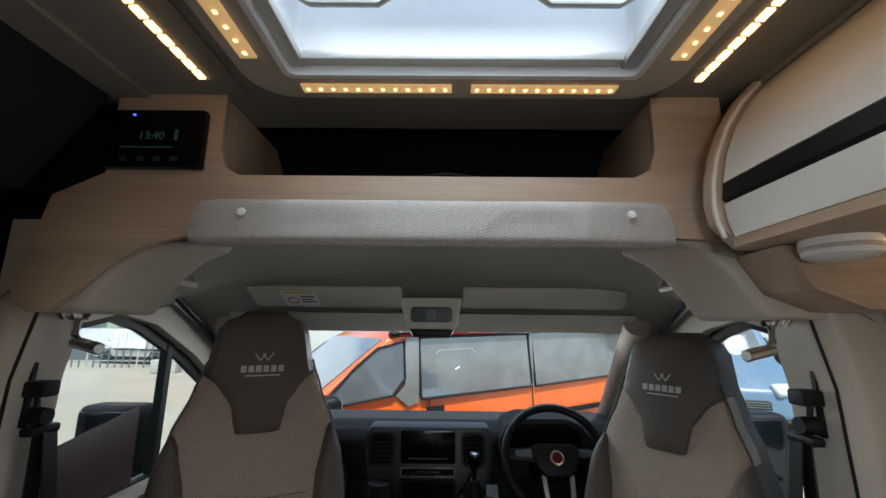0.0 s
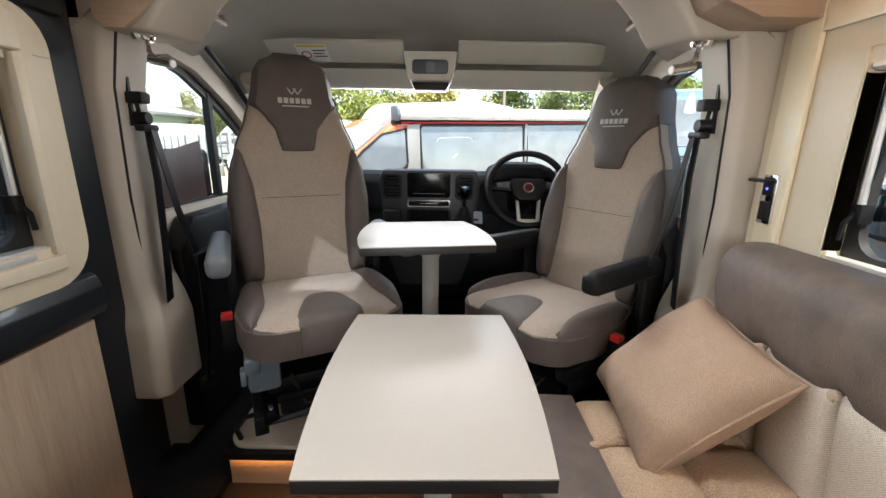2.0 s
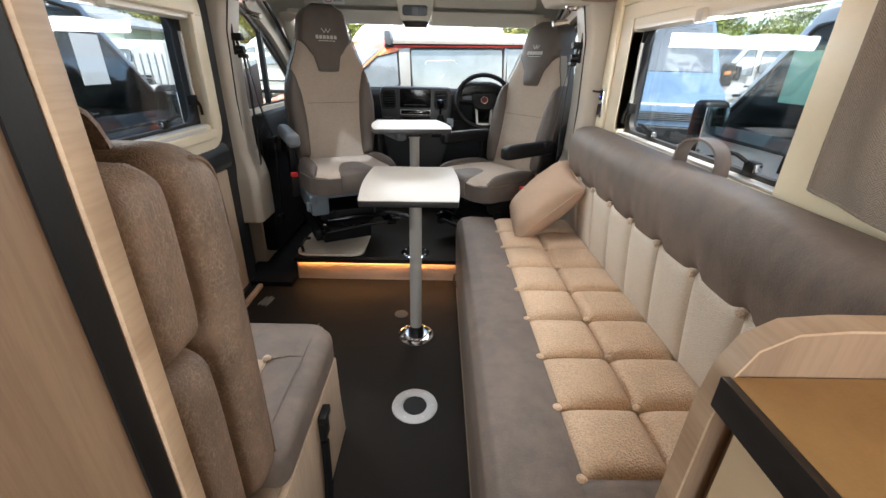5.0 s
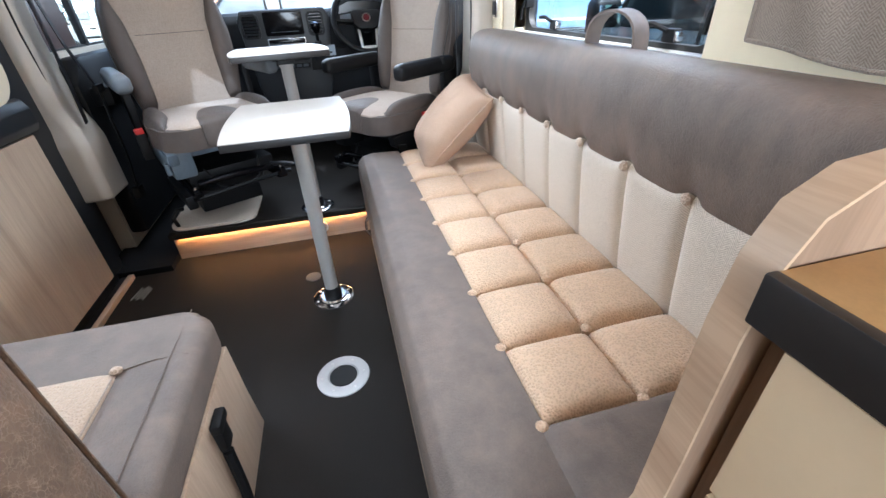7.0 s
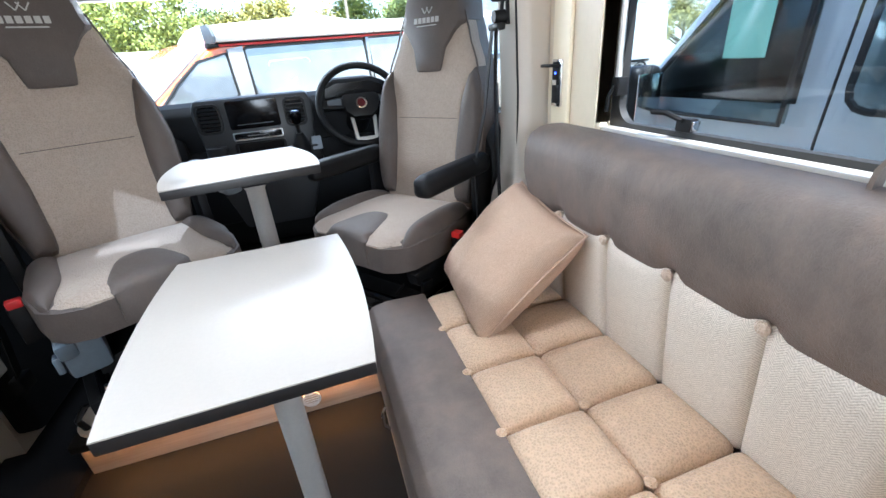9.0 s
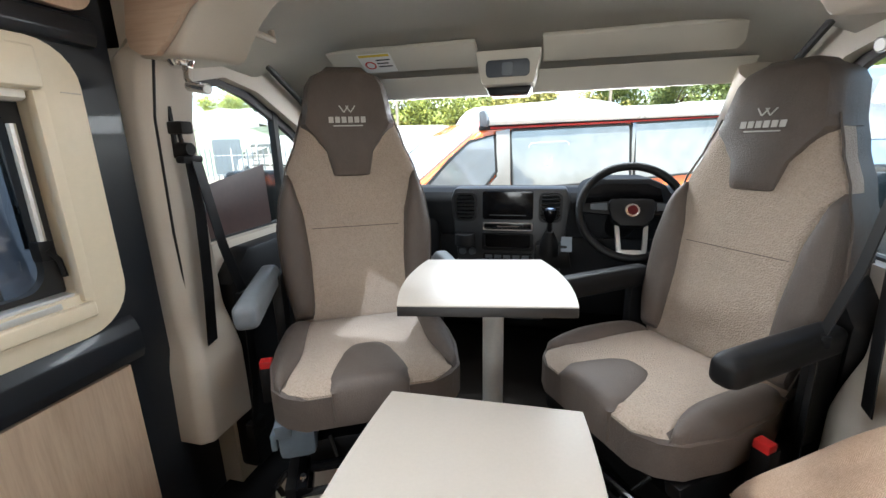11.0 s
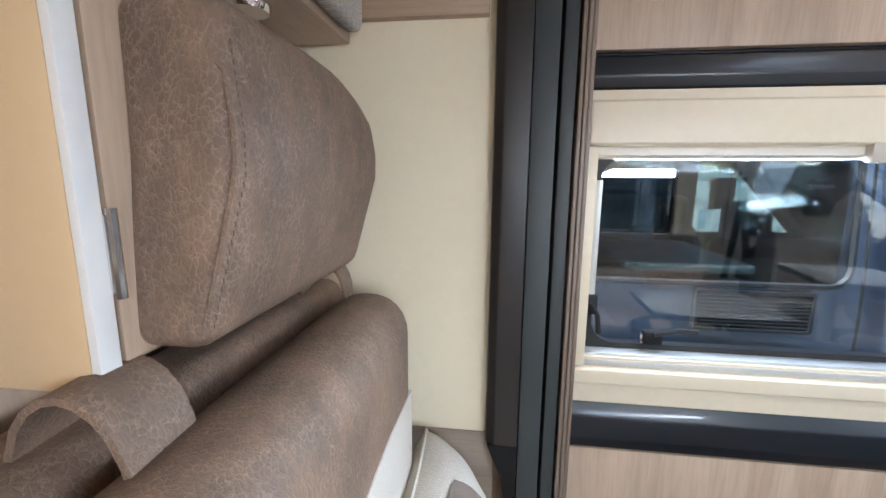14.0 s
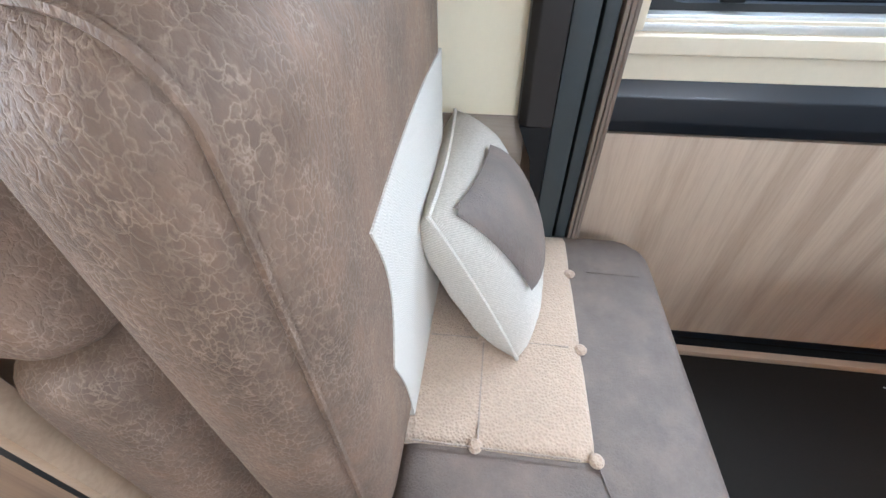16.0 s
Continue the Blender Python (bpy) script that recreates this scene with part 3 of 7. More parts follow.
structure("wall_ledge", box(-0.845, -0.834, -0.74, -0.30, 0.3, 0.735, 0.003), wood("grey_oak_ledge", (0.36, 0.29, 0.22), (0.26, 0.20, 0.15), along=(1, 0.06, 1)), "oak board below the cream wall", "wall")
structure("wall_pelmet", box(-0.846, -0.82, -0.74, -0.33, 1.575, 1.93, 0.003), WOOD_Y, "oak pelmet above the cream wall", "trim")
lk = thing("side_locker", "oak shelf box with a round spotlight under it", "locker")
part("box", box(-0.82, -0.50, -0.74, -0.592, 1.53, 1.93, 0.004), WOOD_H, lk)
part("spotlight", moved(lathe([(0.0, -0.012), (0.03, -0.012), (0.034, -0.004), (0.034, 0.0)], 20), pose(-0.62, -0.675, 1.529)), CHROME, lk, "chrome rim of the spotlight")
pd = thing("padded_rail", "pale herringbone padded rail with a white button on the oak locker", "padded rail")
part("pad", pad(-0.795, -0.46, -0.591, -0.555, 1.537, 1.66, 0.017, 12, 0.006, "y"), TWEED, pd)
part("button", moved(lathe([(0.0, 0.006), (0.007, 0.005), (0.009, 0.0), (0.0, -0.002)], 14), pose(-0.70, -0.549, 1.585, -90, 0, 0)), WHITE, pd)

wd = thing("wardrobe", "tall pale oak wardrobe partition with a dark edge strip", "wardrobe")
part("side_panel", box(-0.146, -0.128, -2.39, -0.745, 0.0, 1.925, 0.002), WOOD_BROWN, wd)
part("front_panel", box(-0.84, -0.148, -0.765, -0.745, 0.0, 1.925, 0.002), WOOD_V, wd)
part("edge_strip", box(-0.150, -0.120, -0.744, -0.716, 0.0, 1.925, 0.006), WOOD_Y, wd, "rounded oak edge strip")
# the dark of the shaded gap is laid on as a thin black strip
part("shadow_gap", box(-0.1275, -0.1245, -0.775, -0.746, 0.0, 1.925), BLACK, wd, "black strip drawn for the shadow gap")

cd = thing("cupboard_door", "cream cupboard door standing open on steel hinges", "cupboard door")
part("leaf", box(-0.286, -0.268, -0.722, -0.606, 1.12, 1.90, 0.002), paint("warm_cream_laminate", (0.66, 0.48, 0.28), 0.35, vary=0.03), cd)
part("edge_band", box(-0.286, -0.268, -0.6055, -0.598, 1.12, 1.90, 0.001), WHITE, cd, "white edge band")
part("door_frame", box(-0.34, -0.292, -0.742, -0.60, 1.135, 1.90, 0.002), WOOD_V, cd, "pale oak frame strip")
for z in (1.19, 1.62):
    part("hinge", joined(tube([(-0.291, -0.596, z), (-0.289, -0.594, z + 0.07)], 0.004, 8), box(-0.2935, -0.2845, -0.5975, -0.5958, z + 0.005, z + 0.065)), CHROME, cd, "steel hinge")

# ---------------------------------------------------------------- bench seat


def stitch(points, r=0.0018):
    return tube(points, r, 6)


def button(material, at, parent, r=0.0115):
    bm = lathe([(0.0, 0.007), (r * 0.6, 0.006), (r, 0.001), (r * 0.9, -0.004), (0.0, -0.004)], 14)
    return part("button", moved(bm, at), material, parent)


def plan_round(bm, y1, r, sides):
    """Rounds the front corners of a cushion in plan."""
    for v in bm.verts:
        for k, xs in enumerate(sides):
            cx = xs + r if k == 0 else xs - r
            dx, dy = v.co.x - cx, v.co.y - (y1 - r)
            if dy > 0 and dx * (xs - cx) > 0:
                big, d = max(abs(dx), dy), math.hypot(dx, dy)
                if d > 1e-6:
                    v.co.x, v.co.y = cx + dx * big / d, y1 - r + dy * big / d
    return bm


bench = thing("travel_bench", "forward-facing bench in brown hide with tufted beige seat", "bench seat")
part("seat_cushion", plan_round(pad(-0.83, -0.148, -0.47, 0.015, 0.335, 0.452, 0.035, 30, 0.0), 0.015, 0.085, (-0.83, -0.148)), HIDE, bench, "taupe hide seat cushion")
BENCH_CLOTH = cloth("pale_beige_weave", (0.55, 0.42, 0.31), (0.36, 0.265, 0.19), 230)
bdents = [(x, y) for x in (-0.29, -0.483, -0.676) for y in (-0.177, -0.355)]
part("seat_panel", pad(-0.80, -0.287, -0.47, -0.175, 0.40, 0.461, 0.012, 26, 0.003, dents=bdents, dent=0.0045, wide=0.025), BENCH_CLOTH, bench, "beige woven seat panel")
for x, y in bdents:
    button(BENCH_CLOTH, pose(x, y, 0.459), bench)
for pts in ([(-0.287, y / 40 - 0.5, 0.4625) for y in range(2, 13)], [(-0.483, y / 40 - 0.5, 0.4635) for y in range(2, 13)], [(-0.8 + k / 40, -0.352, 0.4635) for k in range(0, 21)]):
    part("seam", stitch([(x, y, z - 0.0006) for x, y, z in pts], 0.0015), CLOTH_SEAT, bench)
for pts in ([(-0.29, -0.175, 0.4545), (-0.235, -0.16, 0.4545), (-0.17, -0.155, 0.450), (-0.15, -0.153, 0.43)], [(-0.20, -0.45, 0.454), (-0.2, -0.3, 0.456), (-0.2, -0.14, 0.455), (-0.2, -0.0, 0.449)], [(-0.69, -0.14, 0.456), (-0.69, -0.03, 0.453), (-0.69, 0.005, 0.44)]):
    part("seam", stitch([(x, y, z - 0.0008) for x, y, z in pts], 0.0014), HIDE, bench)
part("base", box(-0.83, -0.172, -0.6, -0.02, 0.0, 0.334, 0.003), WOOD_V, bench, "pale oak seat box")
part("side_panel", prism([(-0.74, 0.0), (0.008, 0.0), (-0.012, 0.16), (-0.022, 0.338), (-0.74, 0.338)], "x", -0.171, -0.153, 0.003), WOOD_V, bench, "pale oak side panel with a light edge")
part("latch", joined(box(-0.153, -0.134, -0.25, -0.205, 0.235, 0.315, 0.006), box(-0.150, -0.128, -0.255, -0.20, 0.30, 0.325, 0.005), tube([(-0.145, -0.26, 0.02), (-0.14, -0.255, 0.12), (-0.14, -0.245, 0.235)], 0.012, 8)), BLACK, bench, "black plastic latch and strap")
part("back_cushion", pad(-0.74, -0.145, -0.60, -0.455, 0.44, 1.085, 0.068, 26, 0.006, "x"), HIDE_BROWN, bench, "thick backrest in cracked brown hide")


def scallop(p, q, bow, n=10):
    """A bowed line from p towards q, drawn in between."""
    out = []
    for k in range(n):
        u = k / n
        w = bow * math.sin(math.pi * u)
        d = Vector((q[1] - p[1], p[0] - q[0])).normalized()
        out.append((p[0] + (q[0] - p[0]) * u + d.x * w, p[1] + (q[1] - p[1]) * u + d.y * w))
    return out


scal = scallop((-0.326, 0.45), (-0.271, 0.687), -0.010) + scallop((-0.271, 0.687), (-0.267, 0.886), -0.028) + scallop((-0.267, 0.886), (-0.56, 0.908), 0.006) + [(-0.56, 0.908)]
part("front_panel", prism([(-0.70, 0.45)] + scal + [(-0.70, 0.90)], "y", -0.47, -0.4530, 0.0), PALE_BRIDGE, bench, "cream herringbone backrest panel with scalloped edge")
piped = [(-0.160, -0.4715, 0.47 + 0.055 * k) for k in range(10)]
for k in range(9):
    w = math.pi / 2 * k / 8
    piped.append((-0.211 + 0.0695 * 0.707, -0.523 + 0.0695 * 0.707 * math.cos(w), 1.017 + 0.0695 * 0.707 * math.sin(w)))
part("seam", stitch(piped, 0.0032), HIDE_BROWN, bench, "piped seam")
for k, (z0, z1) in enumerate(((0.44, 0.848), (0.853, 1.085))):
    part("rear_cushion", pad(-0.80, -0.138, -0.713, -0.606, z0, z1, 0.035, 18, 0.008, "x"), HIDE_BROWN, bench, "rear backrest cushion in brown hide")
part("top_gap", box(-0.78, -0.25, -0.68, -0.57, 0.95, 1.04, 0.02), BLACK_SOFT, bench, "black webbing between the cushions")


def arch(x, width, y0, y1, z, top):
    pts = []
    for k in range(13):
        a = math.pi * k / 12
        pts.append((x, (y0 + y1) / 2 - (y1 - y0) / 2 * math.cos(a), z + (top - z) * math.sin(a) ** 0.6))
    return strip(pts, width, 0.006, (1, 0.1, 0))


part("strap", arch(-0.27, 0.07, -0.655, -0.55, 1.0, 1.135), HIDE_BROWN, bench, "stitched leather strap loop")
part("strap", arch(-0.68, 0.05, -0.64, -0.56, 1.06, 1.14), HIDE_BROWN, bench, "stitched leather strap loop")


def headrest_block():
    """The head cushion: tapered, its top rounded and leaning forward."""
    bm = pad(-0.675, -0.305, -0.625, -0.542, 1.138, 1.425, 0.022, 26, 0.008, "y")
    for v in bm.verts:
        k = (v.co.z - 1.138) / 0.287
        v.co.y += (0.032 * min(1, k / 0.55) - 0.03 * max(0, k - 0.7)) * (1 if v.co.y > -0.58 else 0.5)
        if v.co.x < -0.5:
            v.co.x -= 0.03 * math.sin(math.pi * min(1, max(0, k)) * 0.6)
            v.co.z -= 0.045 * min(1, (-0.5 - v.co.x) / 0.18) ** 2 * max(0, k) ** 2
        else:
            v.co.x -= 0.016 * k
    return bm


part("head_cushion", headrest_block(), HIDE_BROWN, bench, "padded head cushion in brown hide")
part("seam", stitch([(-0.3085 - 0.016 * k / 10, -0.5425 + 0.032 * min(1, k / 5.5) - 0.03 * max(0, k / 10 - 0.7) - 0.02 * max(0, k - 9), 1.16 + 0.0225 * k) for k in range(11)], 0.0028), HIDE_BROWN, bench)
for k in range(30):
    z = k / 29
    part("stitch", tube([(-0.313 - 0.016 * z, -0.5375 + 0.032 * min(1, z / 0.55) - 0.03 * max(0, z - 0.7), 1.16 + 0.222 * z), (-0.313 - 0.016 * z, -0.5375 + 0.032 * min(1, z / 0.55) - 0.03 * max(0, z - 0.7), 1.1645 + 0.222 * z)], 0.0006, 5), HIDE_SEAT, bench)
part("bracket", box(-0.70, -0.34, -0.74, -0.60, 1.20, 1.37, 0.01), BLACK, bench, "black headrest bracket")


def scatter_cushion(name, label, size, thick, at, cloth_mat, patch=None, group="scatter cushions"):
    """A square cushion with drawn-in sides and pointed corners, piped along the seam."""
    c = thing(name, label, "cushion", at, group)
    n = 26

    def face(sign, shrink=1.0, lift=0.0):
        def place(u, v):
            a, b = 2 * u - 1, 2 * v - 1
            pull = 1 - 0.06 * (1 - b * b) * abs(a) ** 3
            pull2 = 1 - 0.06 * (1 - a * a) * abs(b) ** 3
            h = thick / 2 * ((1 - a * a) * (1 - b * b)) ** 0.35
            h += 0.012 * noise.noise(Vector((a * 2.2, b * 2.2, sign * 2.0 + size * 9))) * (1 - max(abs(a), abs(b)) ** 3) + 0.004 * noise.noise(Vector((a * 6, b * 2, 4.0))) * (1 - max(abs(a), abs(b)) ** 4)
            return Vector((a * size / 2 * pull * shrink, sign * (h + lift), b * size / 2 * pull2 * shrink))
        return grid_solid(n, n, place)
    body = joined(face(1), face(-1))
    bmesh.ops.remove_doubles(body, verts=body.verts, dist=0.0005)
    part("cover", body, cloth_mat, c, angle=80)
    edge = []
    for k in range(4 * 12):
        s, q = divmod(k, 12)
        u = -1 + 2 * q / 12
        a, b = [(u, -1), (1, u), (-u, 1), (-1, -u)][s]
        edge.append((a * size / 2 * (1 - 0.06 * (1 - b * b) * abs(a) ** 3), 0, b * size / 2 * (1 - 0.06 * (1 - a * a) * abs(b) ** 3)))
    part("piping", tube(edge, 0.004, 6, True), cloth_mat, c)
    if patch:
        def corner(u, v):
            r, w = 0.06 + 1.22 * u, math.pi / 2 * (0.05 + 0.88 * v)
            a, b = -0.97 + r * math.cos(w) * (0.86 + 0.2 * math.sin(2 * w)), 0.97 - r * math.sin(w) * (0.92 + 0.15 * math.sin(2 * w))
            pull, pull2 = 1 - 0.06 * (1 - b * b) * abs(a) ** 3, 1 - 0.06 * (1 - a * a) * abs(b) ** 3
            h = thick / 2 * ((1 - a * a) * (1 - b * b)) ** 0.35 + 0.012
            return Vector((a * size / 2 * pull, -h, b * size / 2 * pull2))
        part("patch", grid_solid(18, 18, corner), patch, c, "taupe hide patch", angle=80)
    return c


scatter_cushion("scatter_cushion", "cream herringbone cushion with a taupe hide patch leaning on the backrest", 0.335, 0.185, pose(-0.612, -0.366, 0.617, -26, 0, 180), PALE_BRIDGE, HIDE)

# ---------------------------------------------------------------- sofa
sofa = thing("sofa", "long taupe hide sofa with tufted tan seat", "sofa")
STEP = 0.185
ROWS_Y = [-0.509 + STEP * k for k in range(9)]
part("seat_base", box(0.285, 0.95, -0.698, 0.985, 0.0, 0.30, 0.006), HIDE, sofa, "taupe sofa plinth")
part("seat_front", prism([(0.272, 0.02), (0.262, 0.20), (0.256, 0.36), (0.262, 0.415), (0.285, 0.442), (0.33, 0.452), (0.455, 0.448), (0.46, 0.30), (0.46, 0.02)], "y", -0.698, 0.992, 0.006, 2), HIDE, sofa, "rolled taupe hide seat front")
part("seat_end", pad(0.44, 0.82, -0.698, -0.505, 0.36, 0.455, 0.02, 10, 0.003), HIDE, sofa, "plain hide end of the seat")
for k in range(8):
    y0, y1 = ROWS_Y[k], ROWS_Y[k + 1]
    for x0, x1 in ((0.448, 0.641), (0.639, 0.842)):
        part("seat_tuft", pad(x0 - 0.001, x1 + 0.001, y0 - 0.001, y1 + 0.001, 0.34, 0.446, 0.022, 11, 0.018), CLOTH_SOFA, sofa, "tan woven tuft")
    for x in (0.449, 0.640):
        button(CLOTH_SOFA, pose(x, y0, 0.447), sofa)
bm = bmesh.new()
ROLL = [(0.826, 0.70), (0.806, 0.712), (0.796, 0.745), (0.790, 0.80), (0.792, 0.86), (0.800, 0.892), (0.816, 0.914), (0.84, 0.926), (0.87, 0.930), (0.91, 0.928), (0.934, 0.918), (0.936, 0.70)]
rings = []
for k in range(133):
    y = -0.698 + (0.99 + 0.698) * k / 132
    u = (((y - ROWS_Y[0]) / STEP) % 1.0) * 2 - 1
    pull = math.exp(-((1 - abs(u)) * STEP / 2 / 0.022) ** 2)
    end = min(1.0, (0.99 - y) / 0.035, (y + 0.698) / 0.02)
    end = 1 - (1 - math.sqrt(max(0.0, 1 - (1 - end) ** 2))) * 0.6
    ring_row = []
    for x, z in ROLL:
        low = max(0.0, 1 - (z - 0.70) / 0.06)
        wavy = 0.0025 * noise.noise(Vector((y * 7, z * 9, 1.7)))
        ring_row.append(bm.verts.new((0.936 - (0.936 - x) * end + low * pull * 0.020 + wavy * (x < 0.93), y, 0.70 + (z - 0.70) * (0.5 + 0.5 * end) + low * (0.009 * pull - 0.003 * (1 - u * u)))))
    rings.append(ring_row)
for a, b in zip(rings, rings[1:]):
    for k in range(len(ROLL)):
        j = (k + 1) % len(ROLL)
        bm.faces.new((a[k], a[j], b[j], b[k]))
bm.faces.new(rings[0]), bm.faces.new(rings[-1])
part("back_roll", bm, HIDE, sofa, "taupe hide upper back roll drawn in at the buttons", angle=60)
part("back_core", box(0.87, 0.934, -0.698, 0.985, 0.3, 0.715, 0.004), HIDE, sofa)
for k in range(-1, 8):
    y0, y1 = ROWS_Y[k] if k >= 0 else -0.694, ROWS_Y[k + 1]
    bm = pad(0.836, 0.89, y0 - 0.003, y1 + 0.003, 0.42, 0.735, 0.02, 12, 0.012, "-x")
    for v in bm.verts:
        if v.co.z > 0.6:
            u = (v.co.y - (y0 + y1) / 2) / (STEP / 2)
            v.co.z += 0.004 * (u * u) - 0.010
        v.co.x -= 0.030 * (v.co.z - 0.42) / 0.3
    part("back_panel", bm, CLOTH_BACK if k >= 0 else HIDE, sofa, "sand herringbone back panel" if k >= 0 else "plain hide back end")
    if k >= 0:
        button(BENCH_CLOTH, pose(0.800, y0, 0.717, 0, -90, 0), sofa, 0.0125)
part("valance", box(0.270, 0.284, -0.69, 0.97, 0.01, 0.33, 0.003), WOOD_V, sofa, "pale oak sofa front")
part("handle", tube([(0.262, 0.80, 0.22), (0.248, 0.80, 0.20), (0.248, 0.80, 0.15), (0.262, 0.80, 0.13)], 0.006, 8), CHROME, sofa, "chrome pull")
scatter_cushion("scatter_cushion", "peach herringbone cushion leaning in the sofa corner", 0.385, 0.175, Matrix.Translation((0.668, 0.852, 0.595)) @ Matrix(((0, 0.72, 0.69, 0), (-1, 0, 0, 0), (0, -0.69, 0.72, 0), (0, 0, 0, 1))) @ pose(0, 0, 0, 0, 7, 0), CLOTH_PILLOW)
part("loop_strap", arch(0.0, 0.05, -0.085, 0.085, 0.0, 0.09), HIDE, sofa, "leather pull loop").matrix_basis = pose(0.915, 0.13, 0.915, 0, 0, 8)

# ---------------------------------------------------------------- tables


def pedestal_table(label, at, top_z, floor_z, outline, pole):
    t = thing("pedestal_table", label, "table", at, "pedestal tables")
    part("tabletop", prism(outline, "z", top_z - 0.003, top_z, 0.0012), TABLE_TOP, t, "ivory laminate top")
    part("edge_band", prism(outline, "z", top_z - 0.025, top_z - 0.0032, 0.0015), BLACK_EDGE, t, "black edge band")
    px, py = pole
    part("pole", moved(lathe([(0.026, floor_z + 0.03), (0.026, top_z - 0.07), (0.032, top_z - 0.06), (0.032, top_z - 0.03)], 24), pose(px, py, 0)), ALU, t, "brushed aluminium pole")
    part("mount", joined(box(px - 0.055, px + 0.055, py - 0.05, py + 0.05, top_z - 0.038, top_z - 0.0255, 0.004), box(px - 0.035, px + 0.035, py - 0.035, py + 0.035, top_z - 0.055, top_z - 0.036, 0.004)), BLACK, t, "black mounting plate")
    part("collar", moved(lathe([(0.036, floor_z), (0.036, floor_z + 0.03), (0.031, floor_z + 0.055), (0.026, floor_z + 0.056)], 24), pose(px, py, 0)), BLACK, t, "black rubber collar")
    part("floor_flange", moved(lathe([(0.084, floor_z + 0.0005), (0.083, floor_z + 0.004), (0.076, floor_z + 0.007), (0.055, floor_z + 0.008), (0.05, floor_z + 0.014), (0.036, floor_z + 0.014)], 40), pose(px, py, 0)), CHROME, t, "polished floor flange")
    for k in range(6):
        a = math.radians(60 * k + 20)
        part("screw", moved(lathe([(0.0, floor_z + 0.0088), (0.005, floor_z + 0.0085), (0.006, floor_z + 0.0065)], 10), pose(px + 0.068 * math.cos(a), py + 0.068 * math.sin(a), 0)), ALU, t)
    return t


def barrel(w0, w1, wm, y0, y1, n=12):
    """A top with straight ends and bowed sides."""
    right, left = [], []
    for k in range(n + 1):
        s = k / n
        half = (w0 + (w1 - w0) * s) + (wm - (w0 + w1) / 2) * 4 * s * (1 - s)
        right.append((half, y0 + (y1 - y0) * s))
        left.append((-half, y0 + (y1 - y0) * s))
    return right + left[::-1]


pedestal_table("ivory table with bowed sides on an aluminium floor pole", pose(0.06, 0, 0, 0, 0, 1.5), 0.722, 0.0, barrel(0.184, 0.19, 0.205, 0.385, 0.935), (0.02, 0.56))
pedestal_table("small ivory table with bowed sides on the raised cab floor", pose(0.03, 1.02, 0, 0, 0, 9), 0.888, 0.152, barrel(0.19, 0.165, 0.2, 0.0, 0.36), (0.02, 0.14))

ALU_PALE = paint("satin_nickel", (0.45, 0.44, 0.43), 0.45, 0.4, vary=0.05)
sock = thing("floor_socket", "polished round floor socket with a dark rubber cap", "floor socket", pose(0.084, 0.115, 0.0))
part("ring", lathe([(0.086, 0.0005), (0.085, 0.004), (0.078, 0.006), (0.050, 0.006), (0.046, 0.002)], 40), ALU_PALE, sock)
part("cap", lathe([(0.045, 0.001), (0.044, 0.005), (0.0, 0.006)], 32), BLACK, sock, "dark rubber cap")
for k in range(6):
    a = math.radians(60 * k)
    part("screw", moved(lathe([(0.0, 0.0078), (0.004, 0.0075), (0.005, 0.0055)], 10), pose(0.067 * math.cos(a), 0.067 * math.sin(a), 0)), ALU, sock)
cap = thing("cover_disc", "small round brown floor cap", "floor cap", pose(-0.02, 0.735, 0.0))
part("disc", lathe([(0.034, 0.0005), (0.033, 0.004), (0.028, 0.005), (0.0, 0.005)], 24), paint("brown_cap", (0.09, 0.075, 0.06), 0.5), cap)
vent = thing("air_outlet", "round pale slotted air outlet in the step riser", "vent", pose(0.03, 1.099, 0.06))
part("rim", moved(ring([(0.032 * math.cos(math.tau * k / 24), 0.032 * math.sin(math.tau * k / 24)) for k in range(24)], [(0.026 * math.cos(math.tau * k / 24), 0.026 * math.sin(math.tau * k / 24)) for k in range(24)], "y", -0.006, 0.001), pose(0, 0, 0)), WHITE, vent)
for k in range(-2, 3):
    part("slat", box(-0.024, 0.024, -0.004, 0.0, 0.01 * k - 0.002, 0.01 * k + 0.002), WHITE, vent)
structure("door_sill", box(-0.852, -0.828, -0.14, 0.99, 0.0, 0.022, 0.003), WOOD_Y, "pale oak edging along the sliding door", "trim")
structure("floor_edge_gap", box(-0.885, -0.853, -0.14, 0.99, -0.01, 0.012), BLACK, "black gap under the sliding door", "trim")
lab = thing("floor_label", "worn printed label bars on the vinyl floor", "label", pose(-0.755, 0.845, 0.0008, 0, 0, 80))
for k in range(5):
    part("bar", box(-0.05 + 0.012 * (k % 2), 0.03 + 0.01 * (k % 3), 0.012 * k - 0.03, 0.012 * k - 0.026, 0.0, 0.0006), ALU, lab)

# ---------------------------------------------------------------- kitchen
part_pts = [(0.27, 0.0), (0.27, 0.41), (0.30, 0.445), (0.38, 0.52), (0.43, 0.565), (0.448, 0.60), (0.452, 0.70), (0.455, 0.84), (0.462, 0.895), (0.478, 0.930), (0.51, 0.950), (0.56, 0.955), (0.945, 0.955), (0.945, 0.0)]
divider = thing("divider", "curved pale oak divider between sofa and kitchen", "divider")
# the face turned from the light has its shade put into a darker oak
part("panel", prism(part_pts, "y", -0.726, -0.702, 0.004), wood("oak_divider_face_shaded", (0.28, 0.19, 0.125), (0.19, 0.125, 0.08)), divider)
part("edge_band", strip([(x - 0.0018, -0.714, z + 0.0018) for x, z in part_pts[:-1]], 0.0285, 0.003, (0, 1, 0)), WOOD_Y, divider, "pale oak edge band")
